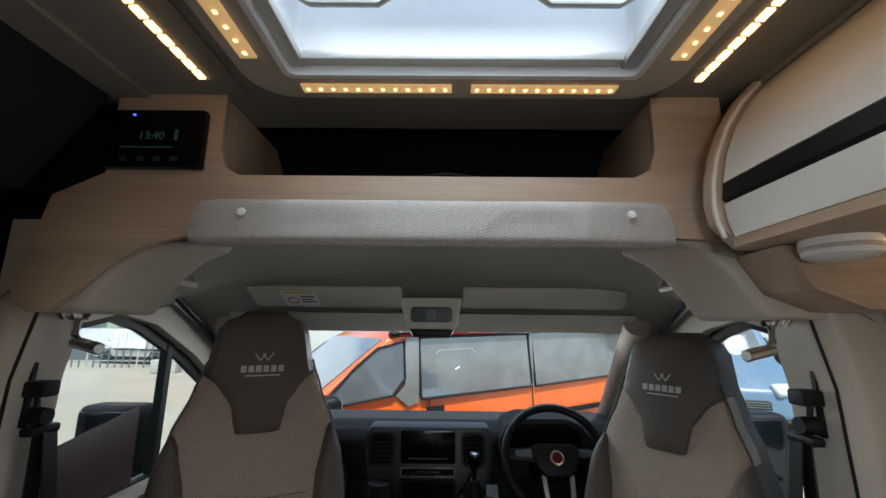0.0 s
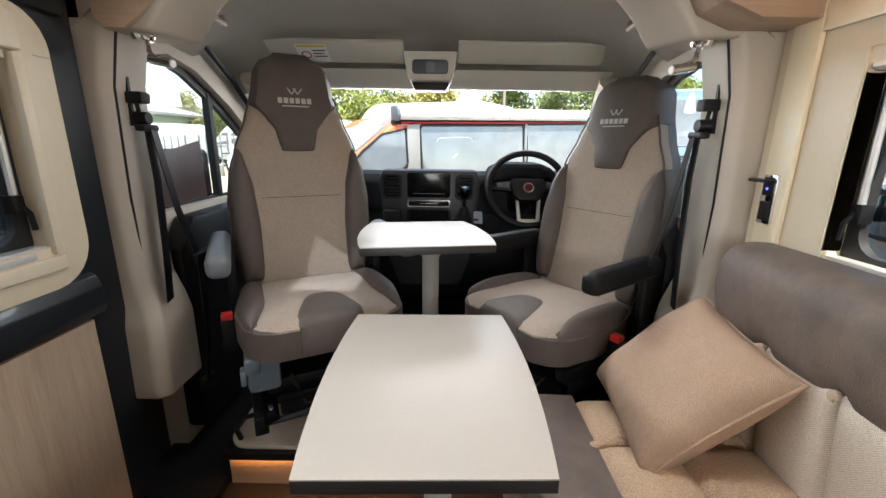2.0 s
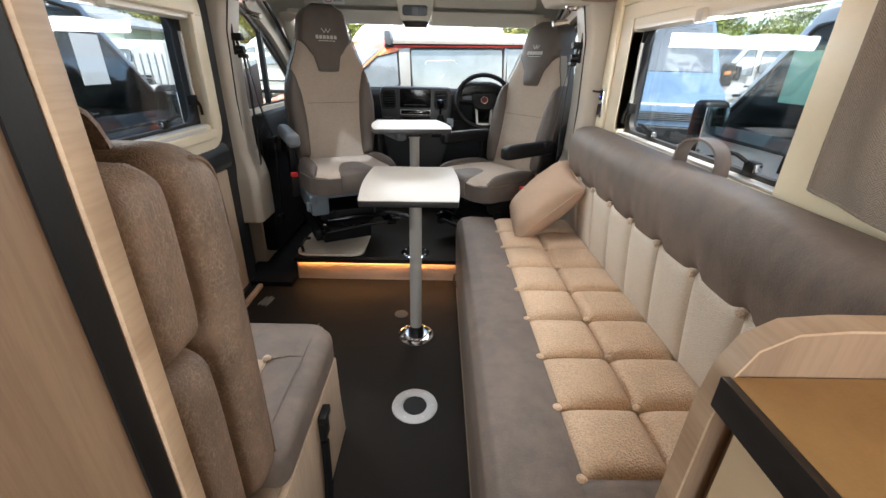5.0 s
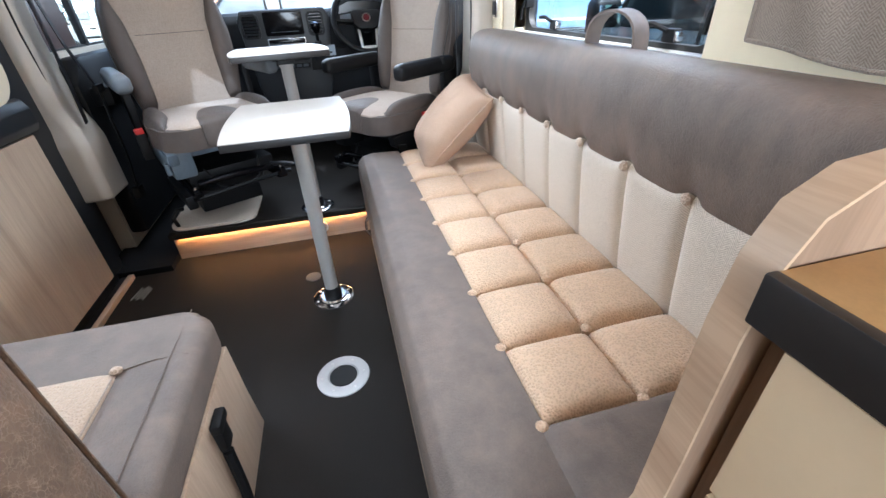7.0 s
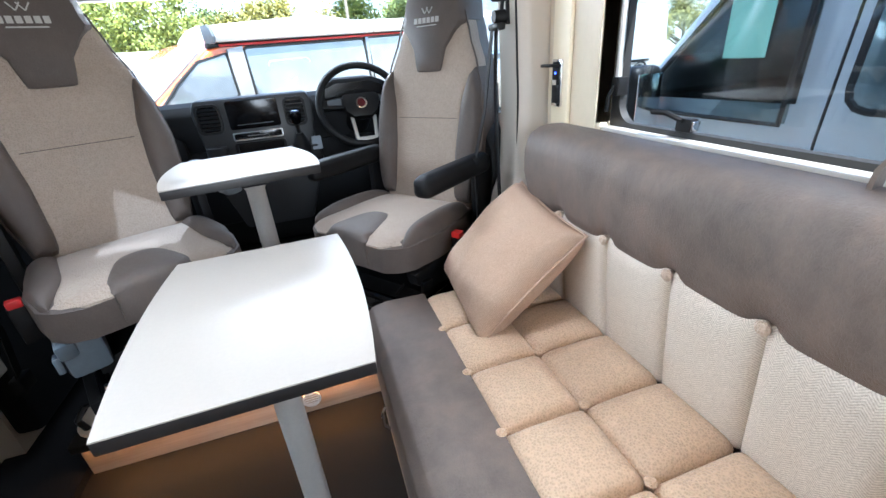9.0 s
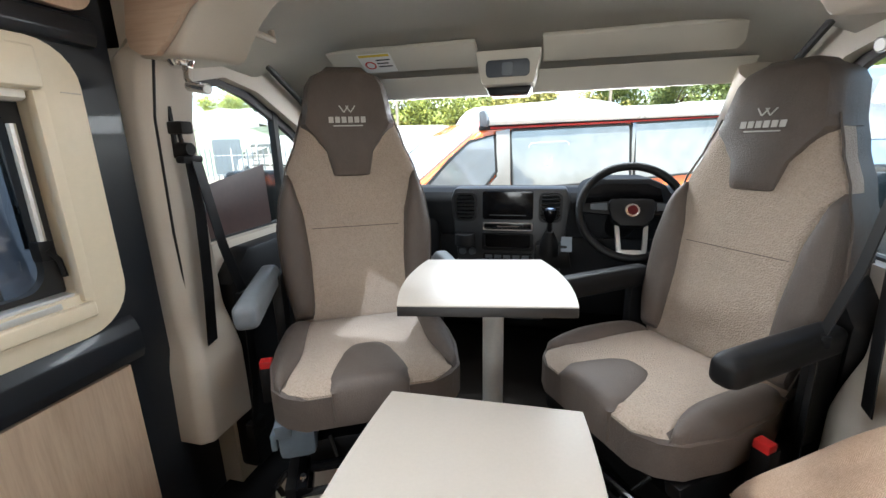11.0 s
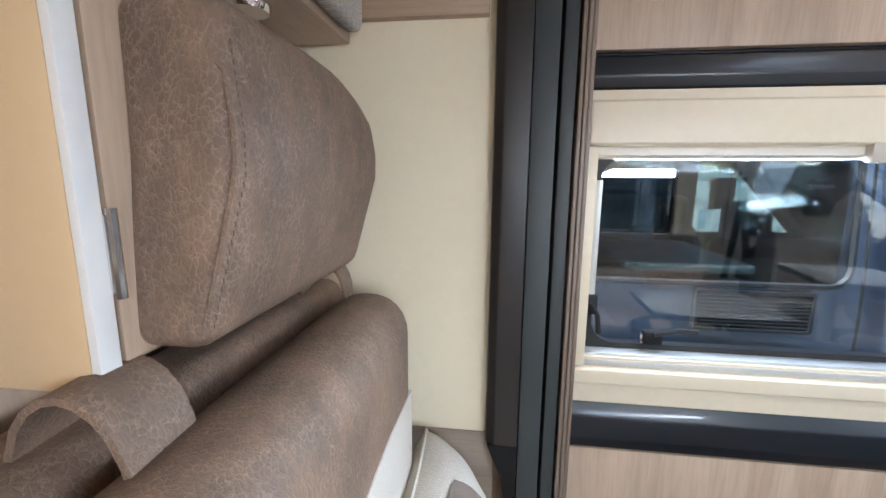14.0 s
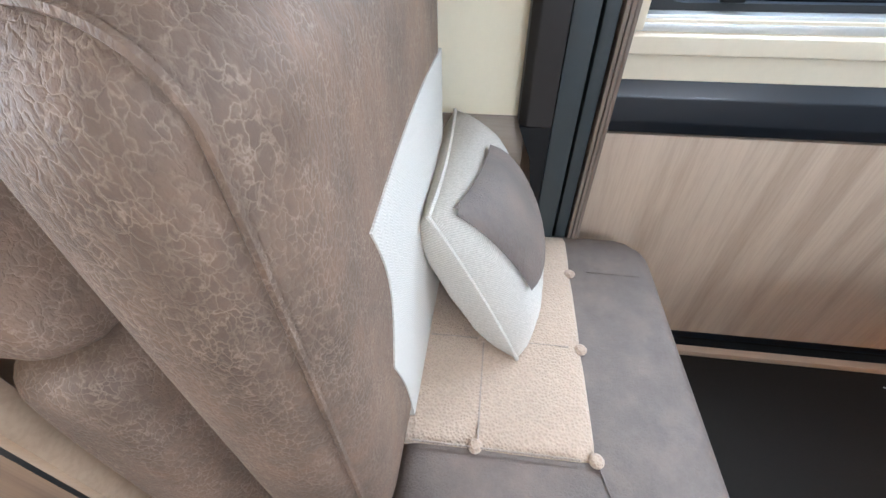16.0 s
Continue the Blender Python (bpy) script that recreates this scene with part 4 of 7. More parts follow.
kit = thing("kitchen_unit", "kitchen base unit with cream drawer fronts in an oak carcass", "kitchen unit")
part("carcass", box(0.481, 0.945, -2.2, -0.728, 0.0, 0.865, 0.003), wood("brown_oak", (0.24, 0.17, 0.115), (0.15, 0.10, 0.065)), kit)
for y1, y0 in ((-0.745, -1.35), (-1.36, -1.9)):
    for z0, z1 in ((0.68, 0.845), (0.36, 0.672), (0.06, 0.352)):
        d = part("drawer", box(0.468, 0.4805, y0, y1, z0, z1, 0.002), CREAM_DRAWER, kit, "cream drawer front")
        part("knob", joined(tube([(0.468, y1 - 0.18, z1 - 0.02), (0.455, y1 - 0.18, z1 - 0.02)], 0.006, 8), moved(lathe([(0.0, 0.0), (0.014, 0.002), (0.017, 0.010), (0.010, 0.017), (0.0, 0.018)], 20), pose(0.460, y1 - 0.18, z1 - 0.02, 0, -90, 0)),
                           tube([(0.453, y1 - 0.18, z1 - 0.02), (0.449, y1 - 0.205, z1 - 0.035), (0.453, y1 - 0.225, z1 - 0.05)], [0.008, 0.007, 0.004], 8)), CHROME, d, "chrome swan-neck knob")
wt = thing("worktop", "sand-speckled worktop with a black front edge", "worktop")
part("slab", box(0.4575, 0.944, -2.2, -0.7275, 0.868, 0.900, 0.002), WORKTOP, wt)
part("edge_band", box(0.447, 0.457, -2.2, -0.7275, 0.862, 0.901, 0.002), BLACK_EDGE, wt, "black edge band")

cur = thing("curtain", "brown herringbone pleated curtain covering the rear side window", "curtain")


def folds(u, v):
    y = -0.235 - 0.62 * u
    z = 0.952 + 0.62 * v + (0.012 * math.cos(u * 9) if v < 0.05 else 0)
    e = min(1, 6 * u + 0.1, 8 * v + 0.35)
    return Vector((0.925 - 0.022 * e - 0.007 * (0.3 + v) * math.sin(u * 38 + 2 * math.sin(v * 4)), y, z))


bm = joined(grid_solid(48, 20, folds), grid_solid(48, 20, lambda u, v: folds(u, v) * 1 + Vector((0.02, 0, 0))))
part("cloth", bm, herringbone("brown_tweed", (0.31, 0.255, 0.205), (0.17, 0.135, 0.105), 0.012, 0.005, axes=(1, 2)), cur, angle=80)
part("hem", tube([folds(0.0, v / 12) for v in range(12, -1, -1)] + [folds(u / 24, 0) for u in range(25)], 0.004, 8), cloth("brown_hem", (0.25, 0.20, 0.155), (0.15, 0.115, 0.085), 300), cur)

# power socket on the right wall
so = thing("power_socket", "chrome double power socket with a black plug cap", "power socket")
part("plate", box(0.926, 0.935, 0.998, 1.045, 0.965, 1.095, 0.004), CHROME, so)
part("outlet", box(0.923, 0.927, 1.004, 1.038, 1.04, 1.088, 0.003), BLACK, so)
part("outlet", box(0.923, 0.927, 1.004, 1.038, 0.975, 1.025, 0.003), BLACK, so)
part("cover_flap", box(0.895, 0.924, 1.00, 1.06, 1.075, 1.083, 0.003), BLACK, so, "raised black cover flap")
part("indicator", box(0.9215, 0.923, 1.018, 1.024, 1.055, 1.061), BLUE_DOT, so, "blue indicator light")

# ---------------------------------------------------------------- cab shell
WIN = [(1.285, 0.92), (1.29, 1.30), (1.33, 1.42), (1.46, 1.45), (1.62, 1.42), (1.85, 1.31), (2.12, 1.14), (2.34, 0.97), (2.30, 0.92), (1.8, 0.92)]
OUT = [(1.255, 0.0), (1.255, 1.40), (1.27, 1.60), (1.48, 1.66), (1.70, 1.60), (1.95, 1.46), (2.22, 1.28), (2.62, 1.02), (2.62, 0.0), (1.8, 0.0)]
for s in (-1, 1):
    structure("wall_cab_left" if s < 0 else "wall_cab_right", ring(OUT, WIN, "x", *sorted((s * 0.90, s * 0.985))), GREIGE, "greige cab door frame and pillar", "wall")
    structure("door_panel_left" if s < 0 else "door_panel_right", joined(prism([(1.26, 0.1), (1.26, 0.80), (1.36, 0.90), (2.2, 0.905), (2.4, 0.6), (2.4, 0.1)], "x", *sorted((s * 0.82, s * 0.899)), 0.02),
              box(*sorted((s * 0.74, s * 0.83)), 1.32, 1.75, 0.70, 0.78, 0.02)), BLACK, "charcoal cab door lining with armrest", "door")
    structure("window_3" if s < 0 else "window_4", ring([(y + (0.012 if y > 1.5 else -0.012), z + (0.01 if z > 1.0 else -0.012)) for y, z in WIN], [(y + (-0.03 if y > 1.5 else 0.012), z + (-0.022 if z > 1.0 else 0.008)) for y, z in WIN], "x", *sorted((s * 0.935, s * 0.955))), RUBBER,
              "black rubber seal of the cab side window", "window frame")
    structure("window_bar_left" if s < 0 else "window_bar_right", box(*sorted((s * 0.93, s * 0.96)), 1.735, 1.765, 0.92, 1.37, 0.004), RUBBER, "black bar of the cab side window", "window frame")
    pane = structure("window_pane_left" if s < 0 else "window_pane_right", prism(WIN, "x", *sorted((s * 0.945, s * 0.949))), GLASS, "clear cab side window glass", "window")
    pane.visible_shadow = False
    # windscreen pillar
    structure("pillar_left" if s < 0 else "pillar_right", tube([(s * 0.80, 1.88, 1.44), (s * 0.84, 2.1, 1.30), (s * 0.90, 2.45, 1.06), (s * 0.92, 2.6, 0.95)], [0.05, 0.05, 0.05, 0.05], 12), GREIGE, "greige windscreen pillar", "pillar")
    structure("seal_left" if s < 0 else "seal_right", tube([(s * 0.885, 1.245, 1.40), (s * 0.875, 1.28, 1.50), (s * 0.865, 1.40, 1.555), (s * 0.86, 1.60, 1.53), (s * 0.865, 1.82, 1.42), (s * 0.88, 2.1, 1.25)], 0.011, 8), RUBBER, "black door seal", "seal")
    # pillar with the belt
    col = []
    for z, y0, y1, x in ((0.36, 1.055, 1.25, 0.80), (0.60, 1.065, 1.25, 0.80), (0.66, 1.08, 1.25, 0.815), (0.74, 1.095, 1.25, 0.845), (1.0, 1.10, 1.25, 0.855), (1.30, 1.10, 1.25, 0.845), (1.47, 1.10, 1.25, 0.81)):
        col.append([(s * x, y1, z), (s * x, y0 + 0.025, z), (s * (x + 0.03), y0, z), (s * 0.96, y0, z), (s * 0.96, y1, z)])
    bm = bmesh.new()
    rings_ = [[bm.verts.new(p) for p in r] for r in col]
    for a, b in zip(rings_, rings_[1:]):
        for k in range(5):
            bm.faces.new((a[k], a[(k + 1) % 5], b[(k + 1) % 5], b[k]))
    bm.faces.new(rings_[0]), bm.faces.new(rings_[-1])
    structure("belt_pillar_left" if s < 0 else "belt_pillar_right", soften(bm, 0.012, 3), GREIGE, "greige moulded belt pillar with a flared foot", "pillar")
    structure("pillar_groove_left" if s < 0 else "pillar_groove_right", joined(tube([(s * 0.853, 1.125, 0.76), (s * 0.8565, 1.125, 1.0), (s * 0.8475, 1.125, 1.30), (s * 0.8175, 1.125, 1.44)], 0.0035, 6),
              box(*sorted((s * 0.838, s * 0.853)), 1.162, 1.172, 1.20, 1.36)), BLACK, "dark seam in the belt pillar", "trim")
    belt = thing("seat_belt", "black seat belt hanging from its pillar loop", "seat belt", group="seat belts")
    y0, dy = 1.175, 0.0
    part("anchor", joined(box(*sorted((s * 0.80, s * 0.852)), y0 - 0.02, y0 + 0.02, 1.262, 1.295, 0.006), tube([(s * 0.83, y0, 1.262), (s * 0.825, y0, 1.23)], 0.006, 8)), BLACK, belt)
    part("loop", joined(tube([(s * 0.835, y0, 1.222), (s * 0.80, y0, 1.222)], [0.020, 0.017], 16), box(*sorted((s * 0.795, s * 0.825)), y0 - 0.034, y0 + 0.034, 1.185, 1.205, 0.008)), BLACK, belt)
    part("webbing", strip([(s * 0.808, y0, 1.19), (s * 0.80, y0 - 0.005, 1.05), (s * 0.79, y0 - 0.03, 0.85), (s * 0.785, y0 - 0.055, 0.675)], 0.048, 0.003, (0.25 * s, 1, 0)), BLACK, belt, "black belt webbing")
    part("webbing", strip([(s * 0.800, y0 + 0.012, 1.19), (s * 0.775, y0 + 0.03, 0.95), (s * 0.735, y0 + 0.04, 0.78), (s * 0.735, y0 + 0.03, 0.50), (s * 0.75, y0 + 0.02, 0.36)], 0.046, 0.003, (0.25 * s, 1, 0)), BLACK, belt, "black belt webbing")
    part("tongue", box(*sorted((s * 0.722, s * 0.742)), y0 + 0.01, y0 + 0.07, 0.775, 0.805, 0.004), BLACK, belt)
    part("floor_anchor", box(*sorted((s * 0.735, s * 0.765)), y0 - 0.01, y0 + 0.05, 0.315, 0.365, 0.005), BLACK, belt)
    sw = thing("door_switch", "small black switch plate beside the cab door", "switch", group="door switches")
    part("plate", box(*sorted((s * 0.885, s * 0.8995)), 1.262, 1.28, 1.02, 1.11, 0.003), BLACK, sw)
    for z in (1.045, 1.085):
        part("rocker", box(*sorted((s * 0.881, s * 0.886)), 1.2635, 1.2785, z - 0.014, z + 0.014, 0.002), CHROME, sw)
    # chrome reading lamp
    lamp = thing("reading_lamp", "chrome swivel reading lamp under the overcab shelf", "reading lamp", group="reading lamps")
    part("base", moved(lathe([(0.0, 0.0), (0.032, 0.0), (0.034, -0.022), (0.026, -0.036), (0.0, -0.038)], 24), pose(s * 0.775, 1.165, 1.462)), CHROME, lamp)
    part("arm", tube([(s * 0.765, 1.165, 1.425), (s * 0.752, 1.15, 1.395), (s * 0.735, 1.15, 1.375)], 0.007, 8), CHROME, lamp)
    part("head", tube([(s * 0.752, 1.155, 1.378), (s * 0.685, 1.14, 1.365)], 0.013, 14), CHROME, lamp, "chrome lamp head")
    part("lens", tube([(s * 0.685, 1.14, 1.365), (s * 0.683, 1.1396, 1.3646)], 0.010, 12), WHITE, lamp)
    # overhead cab arch moulding
    pts = [(s * 0.90, 1.44), (s * 0.665, 1.44), (s * 0.64, 1.475), (s * 0.60, 1.53), (s * 0.55, 1.575), (s * 0.49, 1.60), (s * 0.49, 1.66), (s * 0.90, 1.66)]
    arch_bm = prism(pts, "y", 1.105, 1.27, 0.0)
    for v in arch_bm.verts:
        if v.co.y < 1.2 and v.co.z < 1.605 and abs(v.co.x) < 0.8:
            v.co.x += s * 0.055
    structure("arch_left" if s < 0 else "arch_right", soften(arch_bm, 0.014, 3), GREIGE, "greige arch moulding over the cab", "trim")
    structure("handle_left" if s < 0 else "handle_right", tube([(s * 0.66, 1.30, 1.555), (s * 0.655, 1.30, 1.53), (s * 0.66, 1.40, 1.53), (s * 0.665, 1.40, 1.555)], 0.010, 8), GREIGE, "greige grab handle in the headliner", "handle")

# headliner
bm = bmesh.new()
prof = [(1.095, 1.598), (1.28, 1.622), (1.45, 1.628), (1.60, 1.615), (1.72, 1.585), (1.82, 1.54), (1.90, 1.495), (1.98, 1.44)]
rows = []
for y, z in prof:
    rows.append([bm.verts.new((x, y, z - 0.16 * (abs(x) / 0.92) ** 5 * (1.0 if y < 1.7 else 0.5))) for x in [-0.92 + 1.84 * k / 24 for k in range(25)]])
for a, b in zip(rows, rows[1:]):
    for k in range(24):
        bm.faces.new((a[k], a[k + 1], b[k + 1], b[k]))
bmesh.ops.solidify(bm, geom=bm.faces[:], thickness=-0.03)
structure("ceiling_cab", bm, LINER, "grey felt cab headliner", "ceiling")
structure("roof_cab", prism([(1.0, 2.0), (1.0, 2.06), (1.35, 2.04), (1.75, 1.72), (2.02, 1.45), (1.96, 1.45), (1.70, 1.66), (1.3, 1.97)], "x", -1.0, 1.05), STEEL_DARK, "dark outer cab roof", "roof")
structure("shelf_back", joined(box(-0.99, -0.462, 1.11, 1.415, 1.70, 1.94), box(-0.95, 0.98, 1.42, 1.44, 1.66, 1.95), box(-0.95, 0.98, 1.10, 1.44, 1.640, 1.660)), BLACK_SOFT, "black lining of the overcab shelf", "shelf")
for s in (-1, 1):
    x0, x1 = (-0.68, -0.11) if s < 0 else (0.115, 0.74)
    v = thing("sun_visor", "grey sun visor folded up above the windscreen", "sun visor", group="sun visors")
    part("board", moved(box(x0, x1, -0.007, 0.010, -0.066, 0.066, 0.007, 3), pose(0, 1.80, 1.531, 63, 0, 0)), LINER, v)
    part("clip", box((x1 if s < 0 else x0) - s * 0.07 - 0.02, (x1 if s < 0 else x0) - s * 0.07 + 0.02, 1.845, 1.865, 1.462, 1.474, 0.004), BLACK, v)
    if s < 0:
        part("warning_label", moved(box(-0.56, -0.43, -0.0085, -0.0073, -0.055, 0.05), pose(0, 1.80, 1.531, 63, 0, 0)), WHITE, v, "white warning label")
        part("label_bar", moved(box(-0.555, -0.435, -0.0093, -0.0086, 0.034, 0.046), pose(0, 1.80, 1.531, 63, 0, 0)), paint("yellow_print", (0.7, 0.5, 0.05), 0.5), v)
        part("label_disc", moved(ring([(-0.525 + 0.022 * math.cos(math.tau * k / 20), -0.012 + 0.022 * math.sin(math.tau * k / 20)) for k in range(20)], [(-0.525 + 0.016 * math.cos(math.tau * k / 20), -0.012 + 0.016 * math.sin(math.tau * k / 20)) for k in range(20)], "y", -0.0093, -0.0086), pose(0, 1.80, 1.531, 63, 0, 0)), RED, v)
        for k in range(3):
            part("label_bar", moved(box(-0.495, -0.44 - 0.01 * (k % 2), -0.0093, -0.0086, 0.012 - 0.018 * k, 0.018 - 0.018 * k), pose(0, 1.80, 1.531, 63, 0, 0)), BLACK, v)
con = thing("overhead_console", "grey overhead light console above the windscreen", "console")
part("body", prism([(-0.115, 1.53), (0.115, 1.53), (0.09, 1.415), (-0.09, 1.415)], "y", 1.755, 1.90, 0.012), LINER, con)
part("lamp", prism(rounded(-0.075, 0.075, 1.44, 1.495, 0.015), "y", 1.748, 1.757, 0.002), paint("smoked_lens", (0.05, 0.058, 0.07), 0.45), con, "smoked lamp lens")
part("switch", prism(rounded(-0.018, 0.018, 1.445, 1.485, 0.006), "y", 1.743, 1.75, 0.002), GREY_PLASTIC, con)
part("sensor_hood", prism([(-0.085, 1.415), (0.085, 1.415), (0.07, 1.385), (-0.07, 1.385)], "y", 1.80, 1.92, 0.01), BLACK, con, "black sensor hood")
structure("windscreen_header", joined(prism([(1.86, 1.475), (1.99, 1.452), (1.99, 1.405), (1.96, 1.405)], "x", -0.80, 0.80, 0.004)), LINER, "grey strip above the windscreen", "trim")
bm = bmesh.new()
qs = [bm.verts.new(p) for p in ((-0.78, 1.98, 1.44), (0.78, 1.98, 1.44), (0.93, 2.62, 0.96), (-0.93, 2.62, 0.96))]
bm.faces.new(qs)
bmesh.ops.solidify(bm, geom=bm.faces[:], thickness=0.005)
ws = structure("windscreen", bm, GLASS, "clear sloping windscreen", "windscreen")
ws.visible_shadow = False

# overcab shelf board
bo = thing("overcab_shelf", "pale oak overcab shelf front with an open recess", "shelf")
notch = [(-0.69, 1.93), (-0.692, 1.742), (-0.80, 1.69), (-0.845, 1.49), (-0.84, 1.46), (-0.81, 1.442), (-0.765, 1.44), (-0.72, 1.475), (-0.66, 1.535), (-0.58, 1.58), (-0.50, 1.60), (-0.42, 1.605), (0.50, 1.605), (0.66, 1.60), (0.66, 1.93), (0.505, 1.93), (0.505, 1.80), (0.49, 1.755), (0.455, 1.738), (-0.40, 1.738), (-0.43, 1.755), (-0.445, 1.80), (-0.445, 1.93)]
part("front_board", prism(notch, "y", 1.085, 1.103, 0.003), WOOD_H, bo)
part("inner_side", box(-0.46, -0.446, 1.104, 1.42, 1.66, 1.925, 0.002), WOOD_V, bo)
part("inner_side", box(0.506, 0.52, 1.104, 1.42, 1.66, 1.925, 0.002), WOOD_V, bo)
roll = thing("padded_rail", "grey herringbone padded rail with two white buttons", "padded rail")
bm = pad(-0.475, 0.515, 1.045, 1.084, 1.578, 1.674, 0.016, 20, 0.006, "-y")
for v in bm.verts:
    if abs(v.co.x - 0.02) > 0.44 and v.co.z > 1.625:
        v.co.x -= math.copysign(0.02 * (v.co.z - 1.625) / 0.05, v.co.x - 0.02)
part("pad", bm, TWEED, roll)
for x in (-0.36, 0.42):
    part("button", moved(lathe([(0.0, 0.006), (0.007, 0.005), (0.009, 0.0), (0.0, -0.002)], 14), pose(x, 1.036, 1.640, 90, 0, 0)), WHITE, roll)
disp = thing("control_panel", "black camper control panel with a dim green display", "control panel")
part("housing", box(-0.688, -0.475, 1.062, 1.084, 1.745, 1.878, 0.005), BLACK_GLOSS, disp)
part("indicator", box(-0.631, -0.626, 1.0605, 1.0618, 1.862, 1.867), BLUE_DOT, disp, "blue indicator light")
letters("digits", "13:40", 0.025, pose(-0.585, 1.0612, 1.816, 90, 0, 0), GREEN_DIGIT, disp)
part("bar", box(-0.65, -0.535, 1.0608, 1.0618, 1.789, 1.791), GREEN_DIGIT, disp)
part("gauge", box(-0.535, -0.528, 1.0608, 1.0618, 1.806, 1.83), GREEN_DIGIT, disp)
for k in range(4):
    part("button", box(-0.645 + 0.036 * k, -0.63 + 0.036 * k, 1.059, 1.0618, 1.757, 1.769, 0.001), DASH, disp)
bag = thing("bag", "pale folded bag with dark piping on the overcab shelf", "bag")
part("body", pad(-0.1, 0.28, 1.15, 1.38, 1.661, 1.765, 0.045, 12, 0.012), CLOTH_PILLOW, bag)
part("zip", tube([(-0.09, 1.16, 1.755), (0.05, 1.15, 1.77), (0.2, 1.155, 1.75)], 0.004, 6), BLACK, bag)
tray = thing("tray", "dark oval tray with a grey rim on the overcab shelf", "tray")
part("rim", tube([(-0.28 + 0.16 * math.cos(math.tau * k / 28), 1.26 + 0.1 * math.sin(math.tau * k / 28), 1.755) for k in range(28)], 0.009, 8, True), GREY_PLASTIC, tray)
part("bowl", moved(lathe([(0.02, 0.0), (0.08, 0.002), (0.1, 0.09), (0.098, 0.093), (0.078, 0.008), (0.0, 0.006)], 28), pose(-0.28, 1.26, 1.661) @ Matrix.Diagonal((1.55, 0.98, 1, 1))), BLACK, tray)

# left top: dark door head and roof curve
structure("door_head", prism([(-0.86, 1.70), (-0.70, 1.93), (-0.98, 1.93), (-0.98, 1.70)], "y", -0.3, 1.08), paint("black_felt", (0.012, 0.013, 0.018), 0.95, fine=400, bump=0.3), "black felt roof curve above the sliding door", "trim")

# right overhead locker
lo = thing("overhead_locker", "long overhead locker with a curved ivory flap and oak frame", "locker")
curve = [(0.602, 1.592), (0.592, 1.62), (0.588, 1.655), (0.592, 1.70), (0.606, 1.76), (0.632, 1.82), (0.668, 1.875), (0.715, 1.925)]
part("flap", prism([(x, z) for x, z in curve[3:]] + [(0.75, 1.925), (0.625, 1.69)], "y", -1.9, 1.012, 0.0), IVORY, lo, "curved ivory locker flap")
part("grip_rail", prism([(0.594, 1.658), (0.586, 1.665), (0.592, 1.698), (0.62, 1.698), (0.62, 1.658)], "y", -1.9, 1.012, 0.0), BLACK, lo, "black grip rail")
part("lower_rail", prism([(0.602, 1.592), (0.592, 1.62), (0.588, 1.656), (0.62, 1.656), (0.62, 1.592)], "y", -1.9, 1.012, 0.0), IVORY, lo, "ivory lower rail")
part("bottom", box(0.602, 0.945, -1.9, 1.02, 1.572, 1.591, 0.002), WOOD_Y, lo, "oak locker bottom")
part("end_panel", prism(curve[:1] + [(0.576, 1.62), (0.570, 1.66), (0.575, 1.71), (0.59, 1.77), (0.616, 1.83), (0.652, 1.885), (0.69, 1.928), (0.945, 1.928), (0.945, 1.572), (0.62, 1.572)], "y", 1.02, 1.048, 0.004), WOOD_V, lo, "curved oak end panel")
part("trim_edge", tube([(x - 0.012, 1.022, z) for x, z in curve], 0.005, 6), IVORY, lo, "ivory edge bead")
br = thing("bulkhead_box", "oak corner box beside the overcab arch", "corner box")
part("box", prism([(0.66, 1.57), (0.71, 1.49), (0.80, 1.455), (0.945, 1.455), (0.945, 1.57)], "y", 0.98, 1.105, 0.004), WOOD_H, br)
ss = thing("smoke_alarm", "round white smoke alarm under the locker", "smoke alarm", pose(0.725, 0.94, 1.5715))
part("body", lathe([(0.0, -0.036), (0.038, -0.036), (0.052, -0.028), (0.055, -0.012), (0.055, 0.0)], 32), WHITE, ss)
part("grille", lathe([(0.0545, -0.02), (0.0556, -0.018), (0.0556, -0.014), (0.0545, -0.012)], 32), GREIGE, ss)
structure("led_strip_locker", box(0.80, 0.812, -1.8, 0.93, 1.566, 1.571), LED_LOCKER, "warm light strip under the locker", "light strip")
structure("led_strip_left", joined(*[box(-0.472, -0.458, 0.18 + 0.034 * k, 0.206 + 0.034 * k, 1.925, 1.9295) for k in range(25)]), LED, "warm ceiling light strip", "light strip")
structure("led_strip_right", joined(*[box(0.568, 0.582, 0.18 + 0.034 * k, 0.206 + 0.034 * k, 1.925, 1.9295) for k in range(25)]), LED, "warm ceiling light strip", "light strip")
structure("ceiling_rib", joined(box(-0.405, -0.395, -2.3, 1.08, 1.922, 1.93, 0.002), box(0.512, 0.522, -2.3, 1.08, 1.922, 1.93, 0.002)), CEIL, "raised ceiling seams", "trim")

